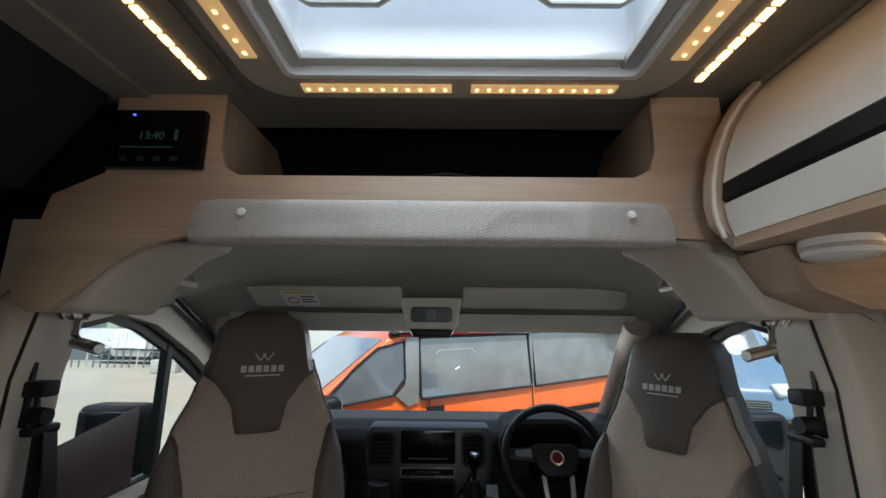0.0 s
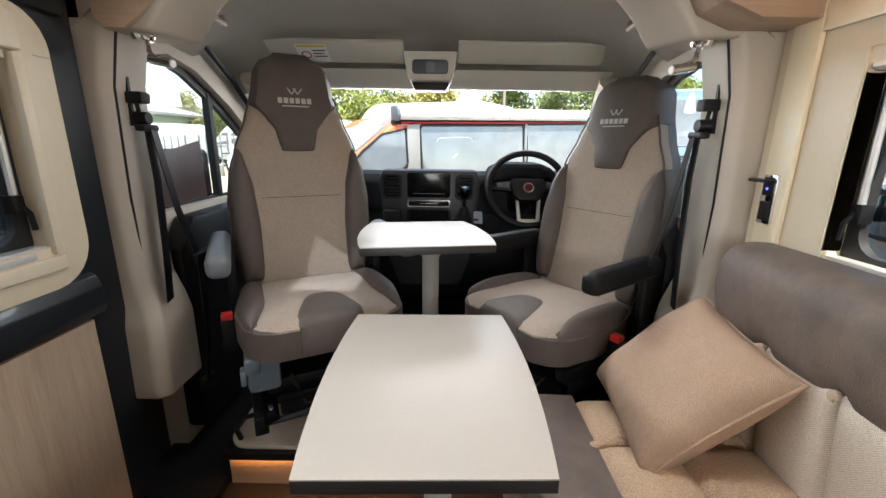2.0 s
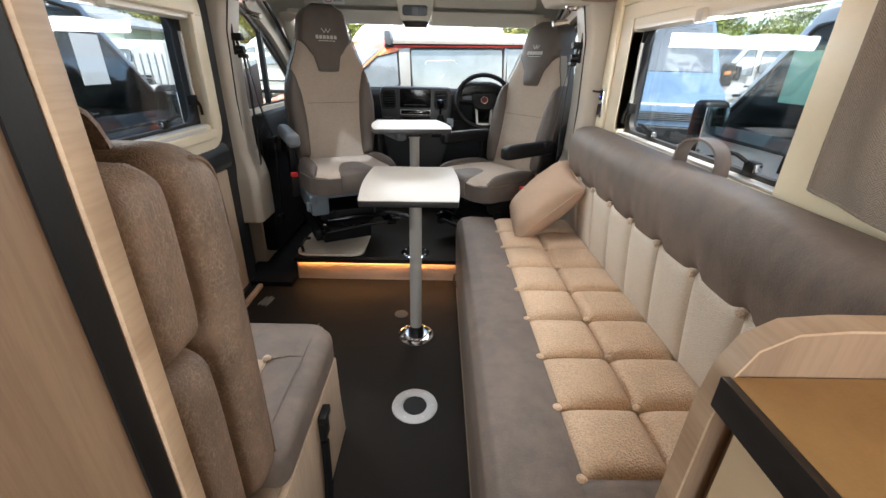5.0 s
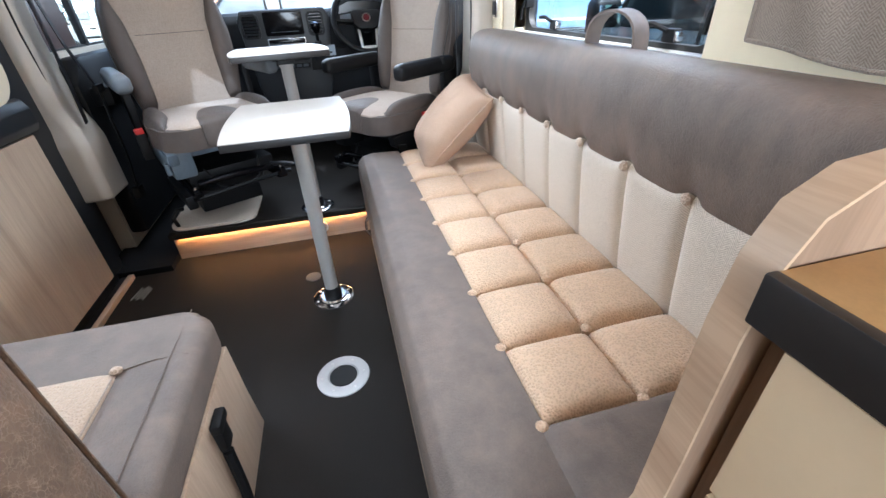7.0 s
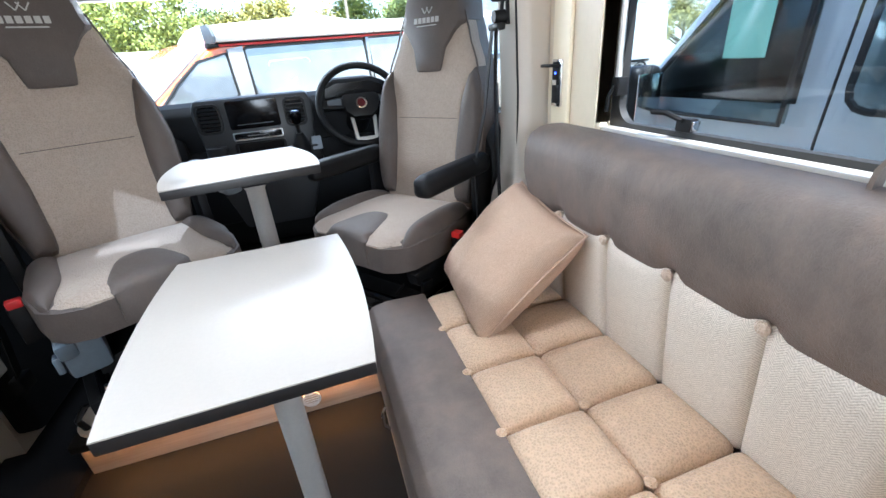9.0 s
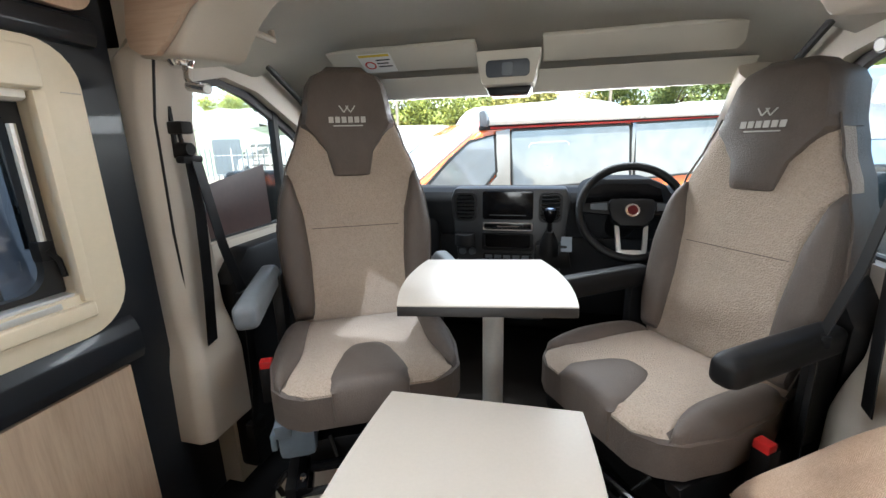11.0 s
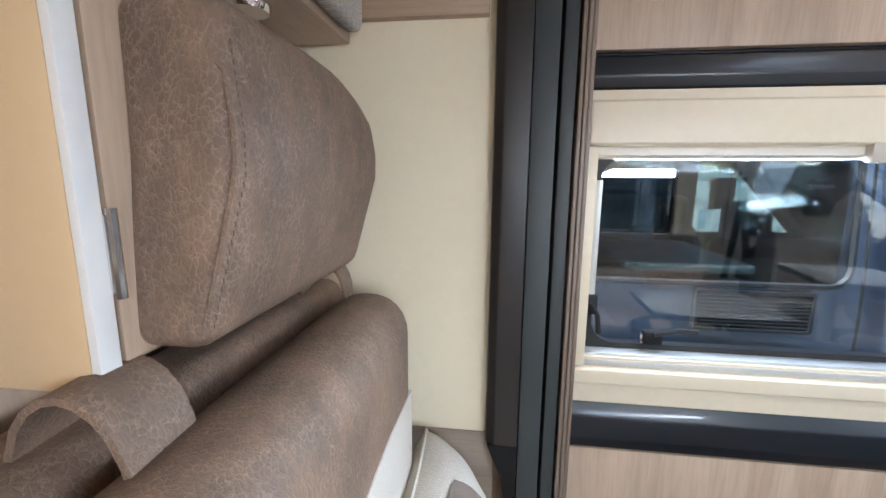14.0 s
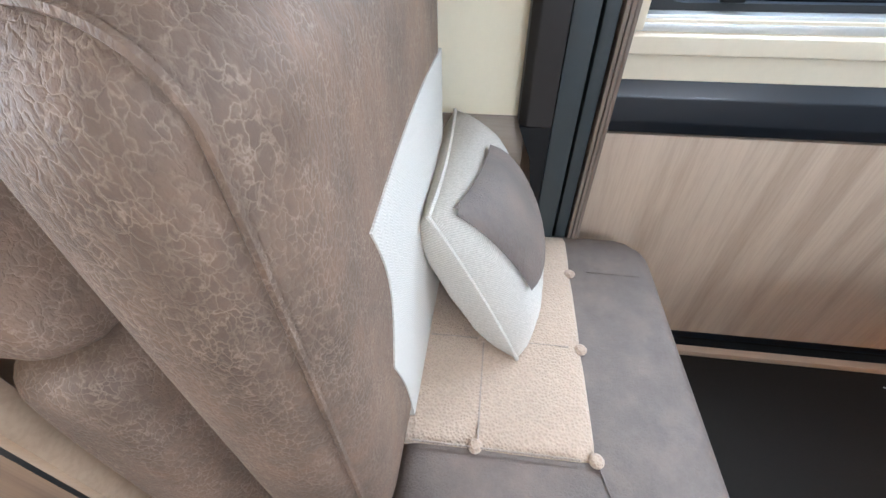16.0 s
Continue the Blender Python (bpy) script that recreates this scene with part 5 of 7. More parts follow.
# rooflight
rl = thing("rooflight", "white-framed roof window with warm lamps round it", "rooflight", kind="structure")
x0, x1, y0, y1 = SKY
part("surround", ring(rounded(x0 - 0.085, x1 + 0.085, y0 - 0.085, y1 + 0.075, 0.09, 8), rounded(x0 + 0.004, x1 - 0.004, y0 + 0.004, y1 - 0.004, 0.02, 8), "z", 1.905, 1.93), GREIGE, rl, "grey-beige moulded surround")
part("shaft", ring(rounded(x0, x1, y0, y1, 0.02), rounded(x0 + 0.012, x1 - 0.012, y0 + 0.012, y1 - 0.012, 0.015), "z", 1.9, 2.08), WHITE, rl, "white shaft")
part("rail", joined(box(x0 + 0.012, x0 + 0.04, y0, y1 - 0.012, 1.915, 1.935, 0.004), box(x1 - 0.04, x1 - 0.012, y0, y1 - 0.012, 1.915, 1.935, 0.004), box(x0 + 0.04, x1 - 0.04, y1 - 0.035, y1 - 0.012, 1.92, 1.94, 0.004)), ALU, rl, "grey blind rail")
part("dome", prism(rounded(x0 - 0.04, x1 + 0.04, y0 - 0.04, y1 + 0.04, 0.05), "z", 2.085, 2.09), ROOF_GLASS, rl, "tinted dome")
for sx in (-1, 1):
    xc = (x0 + x1) / 2 + sx * 0.17
    part("bail_handle", tube([(xc - 0.13, y1 - 0.16, 2.0), (xc - 0.125, y1 - 0.13, 1.975), (xc - 0.10, y1 - 0.115, 1.97), (xc + 0.02, y1 - 0.115, 1.97), (xc + 0.06, y1 - 0.14, 1.975), (xc + 0.13, y1 - 0.16, 2.0)] if sx < 0 else
                             [(xc + 0.13, y1 - 0.16, 2.0), (xc + 0.125, y1 - 0.13, 1.975), (xc + 0.10, y1 - 0.115, 1.97), (xc - 0.02, y1 - 0.115, 1.97), (xc - 0.06, y1 - 0.14, 1.975), (xc - 0.13, y1 - 0.16, 2.0)], 0.007, 8), ALU, rl, "grey bail handle")
for (a, b, c, d) in ((x0 + 0.02, x0 + 0.33, y1 + 0.022, y1 + 0.05), (x0 + 0.37, x1 - 0.03, y1 + 0.022, y1 + 0.05), (x0 - 0.062, x0 - 0.03, y0 + 0.05, y1 - 0.06), (x1 + 0.03, x1 + 0.062, y0 + 0.05, y1 - 0.06)):
    lc = part("lamp_cover", box(a, b, c, d, 1.900, 1.9045, 0.002), LED_SOFT, rl, "amber lamp cover")
    n = 12
    pts = []
    for k in range(n):
        u = (k + 0.5) / n
        px, py = (a + (b - a) * u, (c + d) / 2) if b - a > d - c else ((a + b) / 2, c + (d - c) * u)
        pts.append(box(px - 0.003, px + 0.003, py - 0.003, py + 0.003, 1.8975, 1.8995))
    part("lamp_points", joined(*pts), LED, lc, "warm light points")

# ---------------------------------------------------------------- cab seats


def slab(rows, depth, bulge, edge=0.018, nu=14, curve=0.0):
    """A cushion seen from the front (towards -y): rows of (z, left, right, y)."""
    bm = bmesh.new()
    front, back = [], []
    m = len(rows)
    for i, (z, xl, xr, y) in enumerate(rows):
        f, b = [], []
        tv = i / (m - 1)
        ev = max(0.0, 1 - abs(2 * tv - 1) ** 10) ** 0.5
        for k in range(nu + 1):
            u = k / nu
            e = max(0.0, 1 - abs(2 * u - 1) ** 8) ** 0.5
            x = xl + (xr - xl) * u
            f.append(bm.verts.new((x, y - curve * x * x - (edge * e * ev + bulge * (1 - (2 * u - 1) ** 2) * (1 - (2 * tv - 1) ** 4)), z)))
            b.append(bm.verts.new((x, y + depth - curve * x * x, z)))
        front.append(f), back.append(b)
    for g in (front, back):
        for a, b in zip(g, g[1:]):
            for k in range(nu):
                bm.faces.new((a[k], a[k + 1], b[k + 1], b[k]))
    loop_f = front[0] + [r[-1] for r in front[1:]] + front[-1][-2::-1] + [r[0] for r in front[-2:0:-1]]
    loop_b = back[0] + [r[-1] for r in back[1:]] + back[-1][-2::-1] + [r[0] for r in back[-2:0:-1]]
    for k in range(len(loop_f)):
        j = (k + 1) % len(loop_f)
        bm.faces.new((loop_f[k], loop_f[j], loop_b[j], loop_b[k]))
    return bm


def lerp_rows(table, z0, z1, n, left, right, yf):
    out = []
    for k in range(n + 1):
        z = z0 + (z1 - z0) * k / n
        out.append((z, left(z), right(z), yf(z)))
    return out


def table_at(tab, z):
    for (a, va), (b, vb) in zip(tab, tab[1:]):
        if z <= b:
            k = max(0.0, min(1.0, (z - a) / (b - a)))
            return va + (vb - va) * (k * k * (3 - 2 * k) * 0.5 + k * 0.5)
    return tab[-1][1]


OUTER = [(0.60, 0.205), (0.68, 0.222), (0.80, 0.245), (0.95, 0.250), (1.05, 0.236), (1.14, 0.208), (1.24, 0.168), (1.32, 0.142), (1.40, 0.128), (1.435, 0.105), (1.455, 0.055)]
CLOTHW = [(0.60, 0.165), (0.72, 0.150), (0.86, 0.148), (1.00, 0.158), (1.10, 0.182), (1.15, 0.205), (1.2, 0.2)]
HEADW = [(1.115, 0.055), (1.135, 0.066), (1.20, 0.078), (1.245, 0.112), (1.285, 0.150), (1.30, 0.15)]


def cab_seat(label, at, grey, lean, drop):
    """A swivel cab seat that looks towards -y, with its pedestal."""
    s = thing("cab_seat", label, "captain seat", at, "swivelled cab seats")

    def yf(z):
        return 0.16 + lean * (z - 0.62)

    outer, inner, head = (lambda z: table_at(OUTER, z)), (lambda z: table_at(CLOTHW, z)), (lambda z: table_at(HEADW, z))
    up = Matrix.Translation((0, 0, -drop))
    part("back_shell", moved(slab(lerp_rows(None, 0.60, 1.456, 30, lambda z: -outer(z) + 0.004, lambda z: outer(z) - 0.004, lambda z: yf(z) + 0.028), 0.085, 0.0, 0.012), up), GREY_PLASTIC if grey else HIDE_SEAT, s, "smooth seat back shell")
    part("backrest", moved(slab(lerp_rows(None, 0.61, 1.40, 30, lambda z: -outer(z) + 0.003, lambda z: outer(z) - 0.003, yf), 0.05, 0.004, 0.02), up), CLOTH_SEAT, s, "beige woven backrest")
    for sg in (-1, 1):
        lo_, hi_ = (lambda z: -outer(z) + 0.002), (lambda z: -min(inner(z), outer(z) - 0.006))
        rows = lerp_rows(None, 0.66, 1.135, 20, lo_, hi_, lambda z: yf(z) - 0.012)
        bm = slab(rows, 0.06, 0.022, 0.03, 10)
        if sg > 0:
            moved(bm, Matrix.Diagonal((-1, 1, 1, 1)))
        part("bolster", moved(bm, up), HIDE_SEAT, s, "grey-brown leather side bolster")
        part("piping", moved(tube([(sg * (outer(z) - 0.001), yf(z) - 0.012, z) for z in [0.66 + 0.033 * k for k in range(21)]], 0.0032, 6), up), HIDE_SEAT, s)
    headp = part("head_panel", moved(slab(lerp_rows(None, 1.117, 1.462, 24, lambda z: -min(head(z), outer(z) - 0.001), lambda z: min(head(z), outer(z) - 0.001), lambda z: yf(z) - 0.006), 0.09, 0.012, 0.03), up), HIDE_SEAT, s, "grey-brown leather head panel with pale emblem")
    # emblem: a plain chevron and bars
    mark = pose(0, yf(1.29) - 0.0495, 1.30 - drop, -math.degrees(math.atan(lean)), 0, 0)
    thread = bpy.data.materials.get("emblem_thread") or paint("emblem_thread", (0.50, 0.48, 0.45), 0.6)
    for k in range(6):
        part("emblem_bar", moved(box(-0.058 + 0.0195 * k, -0.0435 + 0.0195 * k, -0.001, 0.001, -0.009, 0.009), mark), thread, headp)
    for dx, a in ((-0.017, -35), (-0.003, 35), (0.003, -35), (0.017, 35)):
        part("emblem_stroke", moved(box(-0.0016, 0.0016, -0.001, 0.001, -0.012, 0.012), mark @ pose(dx, 0, 0.032, 0, a, 0)), thread, headp)
    part("emblem_line", moved(box(-0.045, 0.045, -0.001, 0.001, -0.02, -0.0165), mark), thread, headp)
    part("seam", moved(tube([(-0.14 + 0.028 * k, yf(0.965) - 0.0270, 0.965) for k in range(11)], 0.0012, 6), up), HIDE_SEAT, s)
    # seat pan
    hw = [(-0.285, 0.16), (-0.265, 0.205), (-0.22, 0.242), (-0.10, 0.262), (0.05, 0.252), (0.17, 0.215)]

    def pan(z0, z1, wl, wr, yr0, yr1, bulge, lift=0.0, n=20, nu=18, edge=0.02):
        rows = []
        for k in range(n + 1):
            y = yr0 + (yr1 - yr0) * k / n
            rows.append((y, wl(y), wr(y), -z1 + 0.018 * ((y + 0.05) / 0.25) ** 2 * (1 if y > 0 else 0.4)))
        bm = slab(rows, z1 - z0, bulge, edge, nu)
        return moved(bm, Matrix(((1, 0, 0, 0), (0, 0, 1, 0), (0, -1, 0, 0.045 - drop), (0, 0, 0, 1))))
    w = lambda y: table_at(hw, y)
    part("pan_side", pan(0.515, 0.60, lambda y: -w(y), w, -0.285, 0.17, 0.0), HIDE_SEAT, s, "seat cushion side")
    part("pan_cloth", pan(0.56, 0.607, lambda y: -min(0.215, w(y) - 0.012), lambda y: min(0.215, w(y) - 0.012), -0.284, 0.16, 0.008), CLOTH_SEAT, s, "beige woven seat centre")
    for sg in (-1, 1):
        bm = pan(0.56, 0.605, lambda y: -w(y) + 0.006, lambda y: -0.165 - 0.05 * max(0.0, -(y + 0.08) / 0.16) ** 2, -0.245, 0.15, 0.028, nu=10)
        if sg > 0:
            moved(bm, Matrix.Diagonal((-1, 1, 1, 1)))
        part("pan_bolster", bm, HIDE_SEAT, s, "leather seat bolster")
    tl = [(-0.291, 0.092), (-0.25, 0.108), (-0.20, 0.098), (-0.15, 0.082), (-0.11, 0.058), (-0.085, 0.020)]
    part("pan_front", pan(0.53, 0.612, lambda y: -table_at(tl, y), lambda y: table_at(tl, y), -0.291, -0.085, 0.010, nu=14), HIDE_SEAT, s, "leather front tongue")
    # swivel base
    part("skirt", moved(joined(box(-0.22, 0.22, -0.17, 0.2, 0.50, 0.566, 0.02), box(-0.245, -0.15, -0.22, -0.08, 0.43, 0.56, 0.02)), up), paint("steel_blue_plastic", (0.15, 0.19, 0.23), 0.45) if grey else BLACK, s, "plastic seat skirt")
    side = -1 if grey else 1
    part("side_trim", moved(prism([(-0.235, 0.545), (-0.225, 0.50), (-0.15, 0.455), (0.02, 0.44), (0.17, 0.47), (0.19, 0.555)], "x", *sorted((side * 0.205, side * 0.248)), 0.010), up), bpy.data.materials["steel_blue_plastic"] if grey else BLACK, s, "moulded side trim under the cushion")
    part("trim_knob", moved(prism([(-0.215, 0.46), (-0.16, 0.45), (-0.16, 0.50), (-0.215, 0.51)], "x", *sorted((side * 0.246, side * 0.262)), 0.006), up), bpy.data.materials["steel_blue_plastic"] if grey else BLACK, s)
    part("mechanism", moved(joined(box(-0.19, 0.19, -0.16, 0.18, 0.36, 0.43, 0.006), lathe([(0.17, 0.32), (0.17, 0.34), (0.15, 0.36), (0.15, 0.37)], 28), box(-0.24, -0.20, -0.24, 0.12, 0.30, 0.36, 0.006), tube([(-0.2, -0.24, 0.34), (0.05, -0.26, 0.36), (0.24, -0.22, 0.35)], 0.010, 8)), up), BLACK, s, "black seat mechanism")
    part("pedestal", joined(box(-0.15, 0.15, 0.03, 0.22, 0.155, 0.36 - drop, 0.012)), BLACK, s, "black seat pedestal")
    part("lever", moved(tube([(0.16, -0.20, 0.40), (0.25, -0.28, 0.39), (0.27, -0.31, 0.385)], 0.012, 8), up), BLACK, s)
    part("cross_tube", moved(tube([(-0.17, -0.215, 0.395), (0.0, -0.225, 0.40), (0.19, -0.20, 0.385)], 0.014, 10), up), BLACK_GLOSS, s, "glossy black cross tube")
    for sg in (-1, 1):
        part("slide_rail", moved(joined(box(sg * 0.19 - 0.022, sg * 0.19 + 0.022, -0.25, 0.18, 0.335, 0.362, 0.004), box(sg * 0.19 - 0.012, sg * 0.19 + 0.012, -0.27, 0.18, 0.362, 0.384, 0.004)), up), BLACK_GLOSS, s, "glossy black slide rail")
        part("bolt", moved(lathe([(0.0, 0.010), (0.007, 0.009), (0.009, 0.0)], 10), up @ pose(sg * 0.19, -0.235, 0.384)), CHROME, s)
        part("wire", moved(tube([(sg * 0.12, -0.16, 0.44), (sg * 0.09, -0.23, 0.37), (sg * 0.03, -0.2, 0.33), (-0.02 * sg, -0.1, 0.34)], 0.005, 6), up), RUBBER, s, "loose black cable")
    arm_x = 0.285 if grey else 0.262
    for sg in (-1, 1):
        bm = pad(sg * arm_x - 0.032, sg * arm_x + 0.032, -0.19, 0.20, 0.785, 0.855, 0.024, 10, 0.004)
        part("armrest", moved(bm, up), paint("pale_grey_armrest", (0.12, 0.132, 0.142), 0.45) if grey else BLACK, s, "moulded armrest")
        part("arm_bracket", moved(box(sg * 0.262 - 0.016, sg * 0.262 + 0.016, 0.12, 0.22, 0.55, 0.83, 0.01), up), BLACK, s)
    sx = -1 if grey else 1
    b = part("buckle", moved(box(sx * 0.285 - 0.02, sx * 0.285 + 0.02, -0.05, -0.01, 0.50, 0.615, 0.006), up), BLACK, s, "black belt buckle")
    part("release_button", moved(box(sx * 0.285 - 0.017, sx * 0.285 + 0.017, -0.052, -0.022, 0.610, 0.632, 0.004), up), RED, b, "red release button")
    return s


cab_seat("swivelled passenger seat in beige cloth and grey-brown leather, grey armrests", pose(-0.382, 1.29, 0, 0, 0, 27), True, 0.10, 0.0)
cab_seat("swivelled driver seat in beige cloth and grey-brown leather, black armrests", pose(0.485, 1.37, 0, 0, 0, -54), False, 0.22, 0.05)
fp = thing("foot_board", "beige rounded foot board under the passenger seat", "foot board")
part("board", prism(rounded(-0.66, -0.27, 1.088, 1.46, 0.07), "z", 0.1535, 0.168, 0.004), paint("beige_board", (0.55, 0.47, 0.38), 0.6), fp)
part("hook", tube([(-0.62, 1.12, 0.168), (-0.62, 1.10, 0.22), (-0.60, 1.12, 0.25), (-0.585, 1.15, 0.24)], 0.009, 8), BLACK, fp)

# ---------------------------------------------------------------- dashboard
da = thing("dashboard", "charcoal moulded dashboard with screen, vents and gear lever", "dashboard")
part("top", prism([(2.06, 0.90), (2.05, 0.97), (2.07, 1.005), (2.14, 1.02), (2.60, 0.985), (2.60, 0.80), (2.10, 0.80)], "x", -0.88, 0.88, 0.015), DASH, da)
part("lower", prism([(2.10, 0.80), (2.12, 0.60), (2.20, 0.40), (2.60, 0.30), (2.60, 0.80)], "x", -0.86, 0.86, 0.012), DASH, da)
part("glove_box", prism(rounded(-0.80, -0.34, 0.68, 0.88, 0.03), "y", 2.055, 2.12, 0.006), DASH, da, "glove box lid")
part("console", prism([(-0.25, 1.03), (0.23, 1.03), (0.25, 0.98), (0.21, 0.60), (0.15, 0.42), (-0.17, 0.42), (-0.23, 0.60), (-0.27, 0.98)], "y", 2.01, 2.12, 0.018), paint("grey_dash_trim", (0.030, 0.031, 0.033), 0.45, fine=300), da, "grey centre console")
scr = part("screen", prism(rounded(-0.122, 0.095, 0.895, 1.018, 0.012), "y", 1.994, 2.012, 0.004), BLACK_GLOSS, da, "black touch screen")
part("screen_line", box(-0.09, 0.065, 1.9925, 1.994, 0.913, 0.9155), GREY_PLASTIC, scr)
for x0_, x1_ in ((-0.25, -0.148), (0.118, 0.215)):
    v = part("air_vent", ring(rounded(x0_, x1_, 0.885, 1.012, 0.025), rounded(x0_ + 0.01, x1_ - 0.01, 0.895, 1.002, 0.02), "y", 1.992, 2.02), BLACK, da, "black air vent")
    part("vent_back", box(x0_ + 0.008, x1_ - 0.008, 2.0095, 2.0115, 0.895, 1.0), BLACK_GLOSS, v)
    for k in range(6):
        part("slat", moved(box(x0_ + 0.011, x1_ - 0.011, -0.008, 0.008, -0.0025, 0.0025, 0.001), pose(0, 2.0, 0.908 + 0.0165 * k, 25, 0, 0)), DASH, v)
part("control_frame", ring(rounded(-0.122, 0.095, 0.845, 0.882, 0.008), rounded(-0.116, 0.089, 0.851, 0.876, 0.006), "y", 1.998, 2.012), CHROME, da, "bright control frame")
part("control_bar", box(-0.115, 0.088, 2.003, 2.0115, 0.851, 0.876, 0.002), BLACK_GLOSS, da)
part("bar_light", box(-0.06, 0.035, 2.001, 2.003, 0.862, 0.8645), CHROME, da)
for k in range(8):
    part("key", box(-0.105 + 0.024 * k, -0.089 + 0.024 * k, 1.997, 2.012, 0.853, 0.859, 0.001), DASH, da)
part("cubby", ring(rounded(-0.125, 0.10, 0.755, 0.835, 0.015), rounded(-0.112, 0.087, 0.768, 0.828, 0.01), "y", 1.996, 2.012), BLACK, da, "black cubby frame")
part("cubby_back", box(-0.112, 0.087, 2.007, 2.0115, 0.768, 0.828), BLACK_GLOSS, da)
part("switch_row", prism(rounded(-0.12, 0.095, 0.715, 0.742, 0.006), "y", 1.99, 2.012, 0.002), BLACK, da, "row of switches")
for k in range(5):
    part("key", box(-0.108 + 0.04 * k, -0.078 + 0.04 * k, 1.986, 1.992, 0.721, 0.736, 0.001), GREY_PLASTIC, da)
part("cup_holder", moved(lathe([(0.036, 0.05), (0.044, 0.05), (0.045, 0.0), (0.0, 0.0)], 24), pose(-0.20, 1.985, 0.78)), DASH, da, "round cup holder")
for x in (-0.215, -0.17):
    part("knob", moved(lathe([(0.0, 0.018), (0.014, 0.017), (0.017, 0.0)], 18), pose(x, 2.008, 0.745, 90, 0, 0)), GREY_PLASTIC, da)
part("gear_gaiter", moved(lathe([(0.05, 0.0), (0.045, 0.03), (0.026, 0.075), (0.016, 0.10)], 14), pose(0.165, 1.965, 0.765, 18, 0, 0)), BLACK, da, "black gear gaiter")
part("gear_base", prism([(0.10, 0.70), (0.26, 0.70), (0.24, 0.80), (0.11, 0.80)], "y", 1.935, 2.02, 0.01), BLACK, da)
part("gear_lever", tube([(0.165, 1.94, 0.85), (0.165, 1.925, 0.91)], 0.009, 8), BLACK, da)
part("gear_knob", moved(lathe([(0.0, -0.026), (0.016, -0.025), (0.024, 0.0), (0.026, 0.018), (0.02, 0.03), (0.0, 0.033)], 20), pose(0.165, 1.922, 0.928, 15, 0, 0)), BLACK_GLOSS, da, "black gear knob")
part("knob_cap", moved(lathe([(0.012, 0.0325), (0.0, 0.0345)], 16), pose(0.165, 1.922, 0.928, 15, 0, 0)), CHROME, da)
part("gear_gate", moved(box(-0.022, 0.022, -0.035, 0.035, 0, 0.003), pose(0.235, 1.95, 0.803, 50, 0, 0)), GREY_PLASTIC, da, "grey gear pattern plate")
part("instrument_hood", prism([(0.27, 0.99), (0.30, 1.045), (0.36, 1.07), (0.54, 1.07), (0.60, 1.045), (0.64, 0.99), (0.64, 0.93), (0.27, 0.93)], "y", 1.99, 2.2, 0.015), DASH, da, "instrument hood")
part("instrument_face", prism([(0.30, 0.96), (0.32, 1.03), (0.37, 1.05), (0.53, 1.05), (0.58, 1.03), (0.60, 0.96)], "y", 1.986, 1.992), BLACK_GLOSS, da)
part("column", tube([(0.455, 2.1, 0.86), (0.455, 1.90, 0.935)], [0.06, 0.05], 16), BLACK, da, "black steering column")
for sg in (-1, 1):
    part("stalk", tube([(0.455 + sg * 0.04, 1.93, 0.945), (0.455 + sg * 0.17, 1.92, 0.955)], 0.008, 8), BLACK, da)
wm = pose(0.455, 1.855, 0.96, 65, 0, 0)
wh = thing("steering_wheel", "black steering wheel with bright lower spoke and round badge", "steering wheel", wm)
part("rim", tube([(0.183 * math.cos(math.tau * k / 48), 0.178 * math.sin(math.tau * k / 48), 0.0) for k in range(48)], 0.0155, 12, True), BLACK, wh, "leather rim")
part("hub", prism([(-0.085, 0.02), (-0.075, 0.045), (-0.034, 0.046), (0.034, 0.046), (0.075, 0.045), (0.085, 0.02), (0.07, -0.035), (0.04, -0.06), (-0.04, -0.06), (-0.07, -0.035)], "z", -0.03, 0.022, 0.012), BLACK, wh)
for sg in (-1, 1):
    part("spoke", prism([(sg * 0.07, 0.04), (sg * 0.175, 0.028), (sg * 0.175, -0.005), (sg * 0.07, -0.015)], "z", -0.015, 0.008, 0.005), BLACK, wh)
    part("button_pad", prism([(sg * 0.085, 0.03), (sg * 0.145, 0.024), (sg * 0.145, 0.004), (sg * 0.085, 0.0)], "z", 0.008, 0.014, 0.002), GREY_PLASTIC, wh, "spoke button pad")
    part("lower_spoke", prism([(sg * 0.042, -0.060), (sg * 0.058, -0.052), (sg * 0.052, -0.150), (sg * 0.034, -0.160)], "z", -0.012, 0.006, 0.004), ALU, wh, "satin silver lower spoke")
part("lower_bridge", prism([(-0.052, -0.146), (0.052, -0.146), (0.046, -0.166), (-0.046, -0.166)], "z", -0.014, 0.004, 0.003), ALU, wh)
part("badge", moved(lathe([(0.0, 0.028), (0.025, 0.027), (0.028, 0.02)], 24), pose(0, -0.002, 0)), CHROME, wh, "round badge rim")
part("badge_face", moved(lathe([(0.0, 0.0295), (0.018, 0.029), (0.0185, 0.026)], 24), pose(0, -0.002, 0)), paint("dark_red_badge", (0.10, 0.008, 0.012), 0.3), wh, "dark red badge face")
structure("bulkhead", box(-0.98, 0.98, 2.6, 2.64, -0.2, 0.97), BLACK, "black front bulkhead", "wall")
structure("sheet_front", box(-0.98, 1.0, 2.3, 2.64, -0.4, 0.0), BLACK, "black underside of the cab", "floor")

# ---------------------------------------------------------------- the yard outside
GROUND = -0.60
ASPHALT = paint("pale_worn_asphalt", (0.34, 0.295, 0.235), 0.9, vary=0.18, big=0.35, fine=25, bump=0.4)


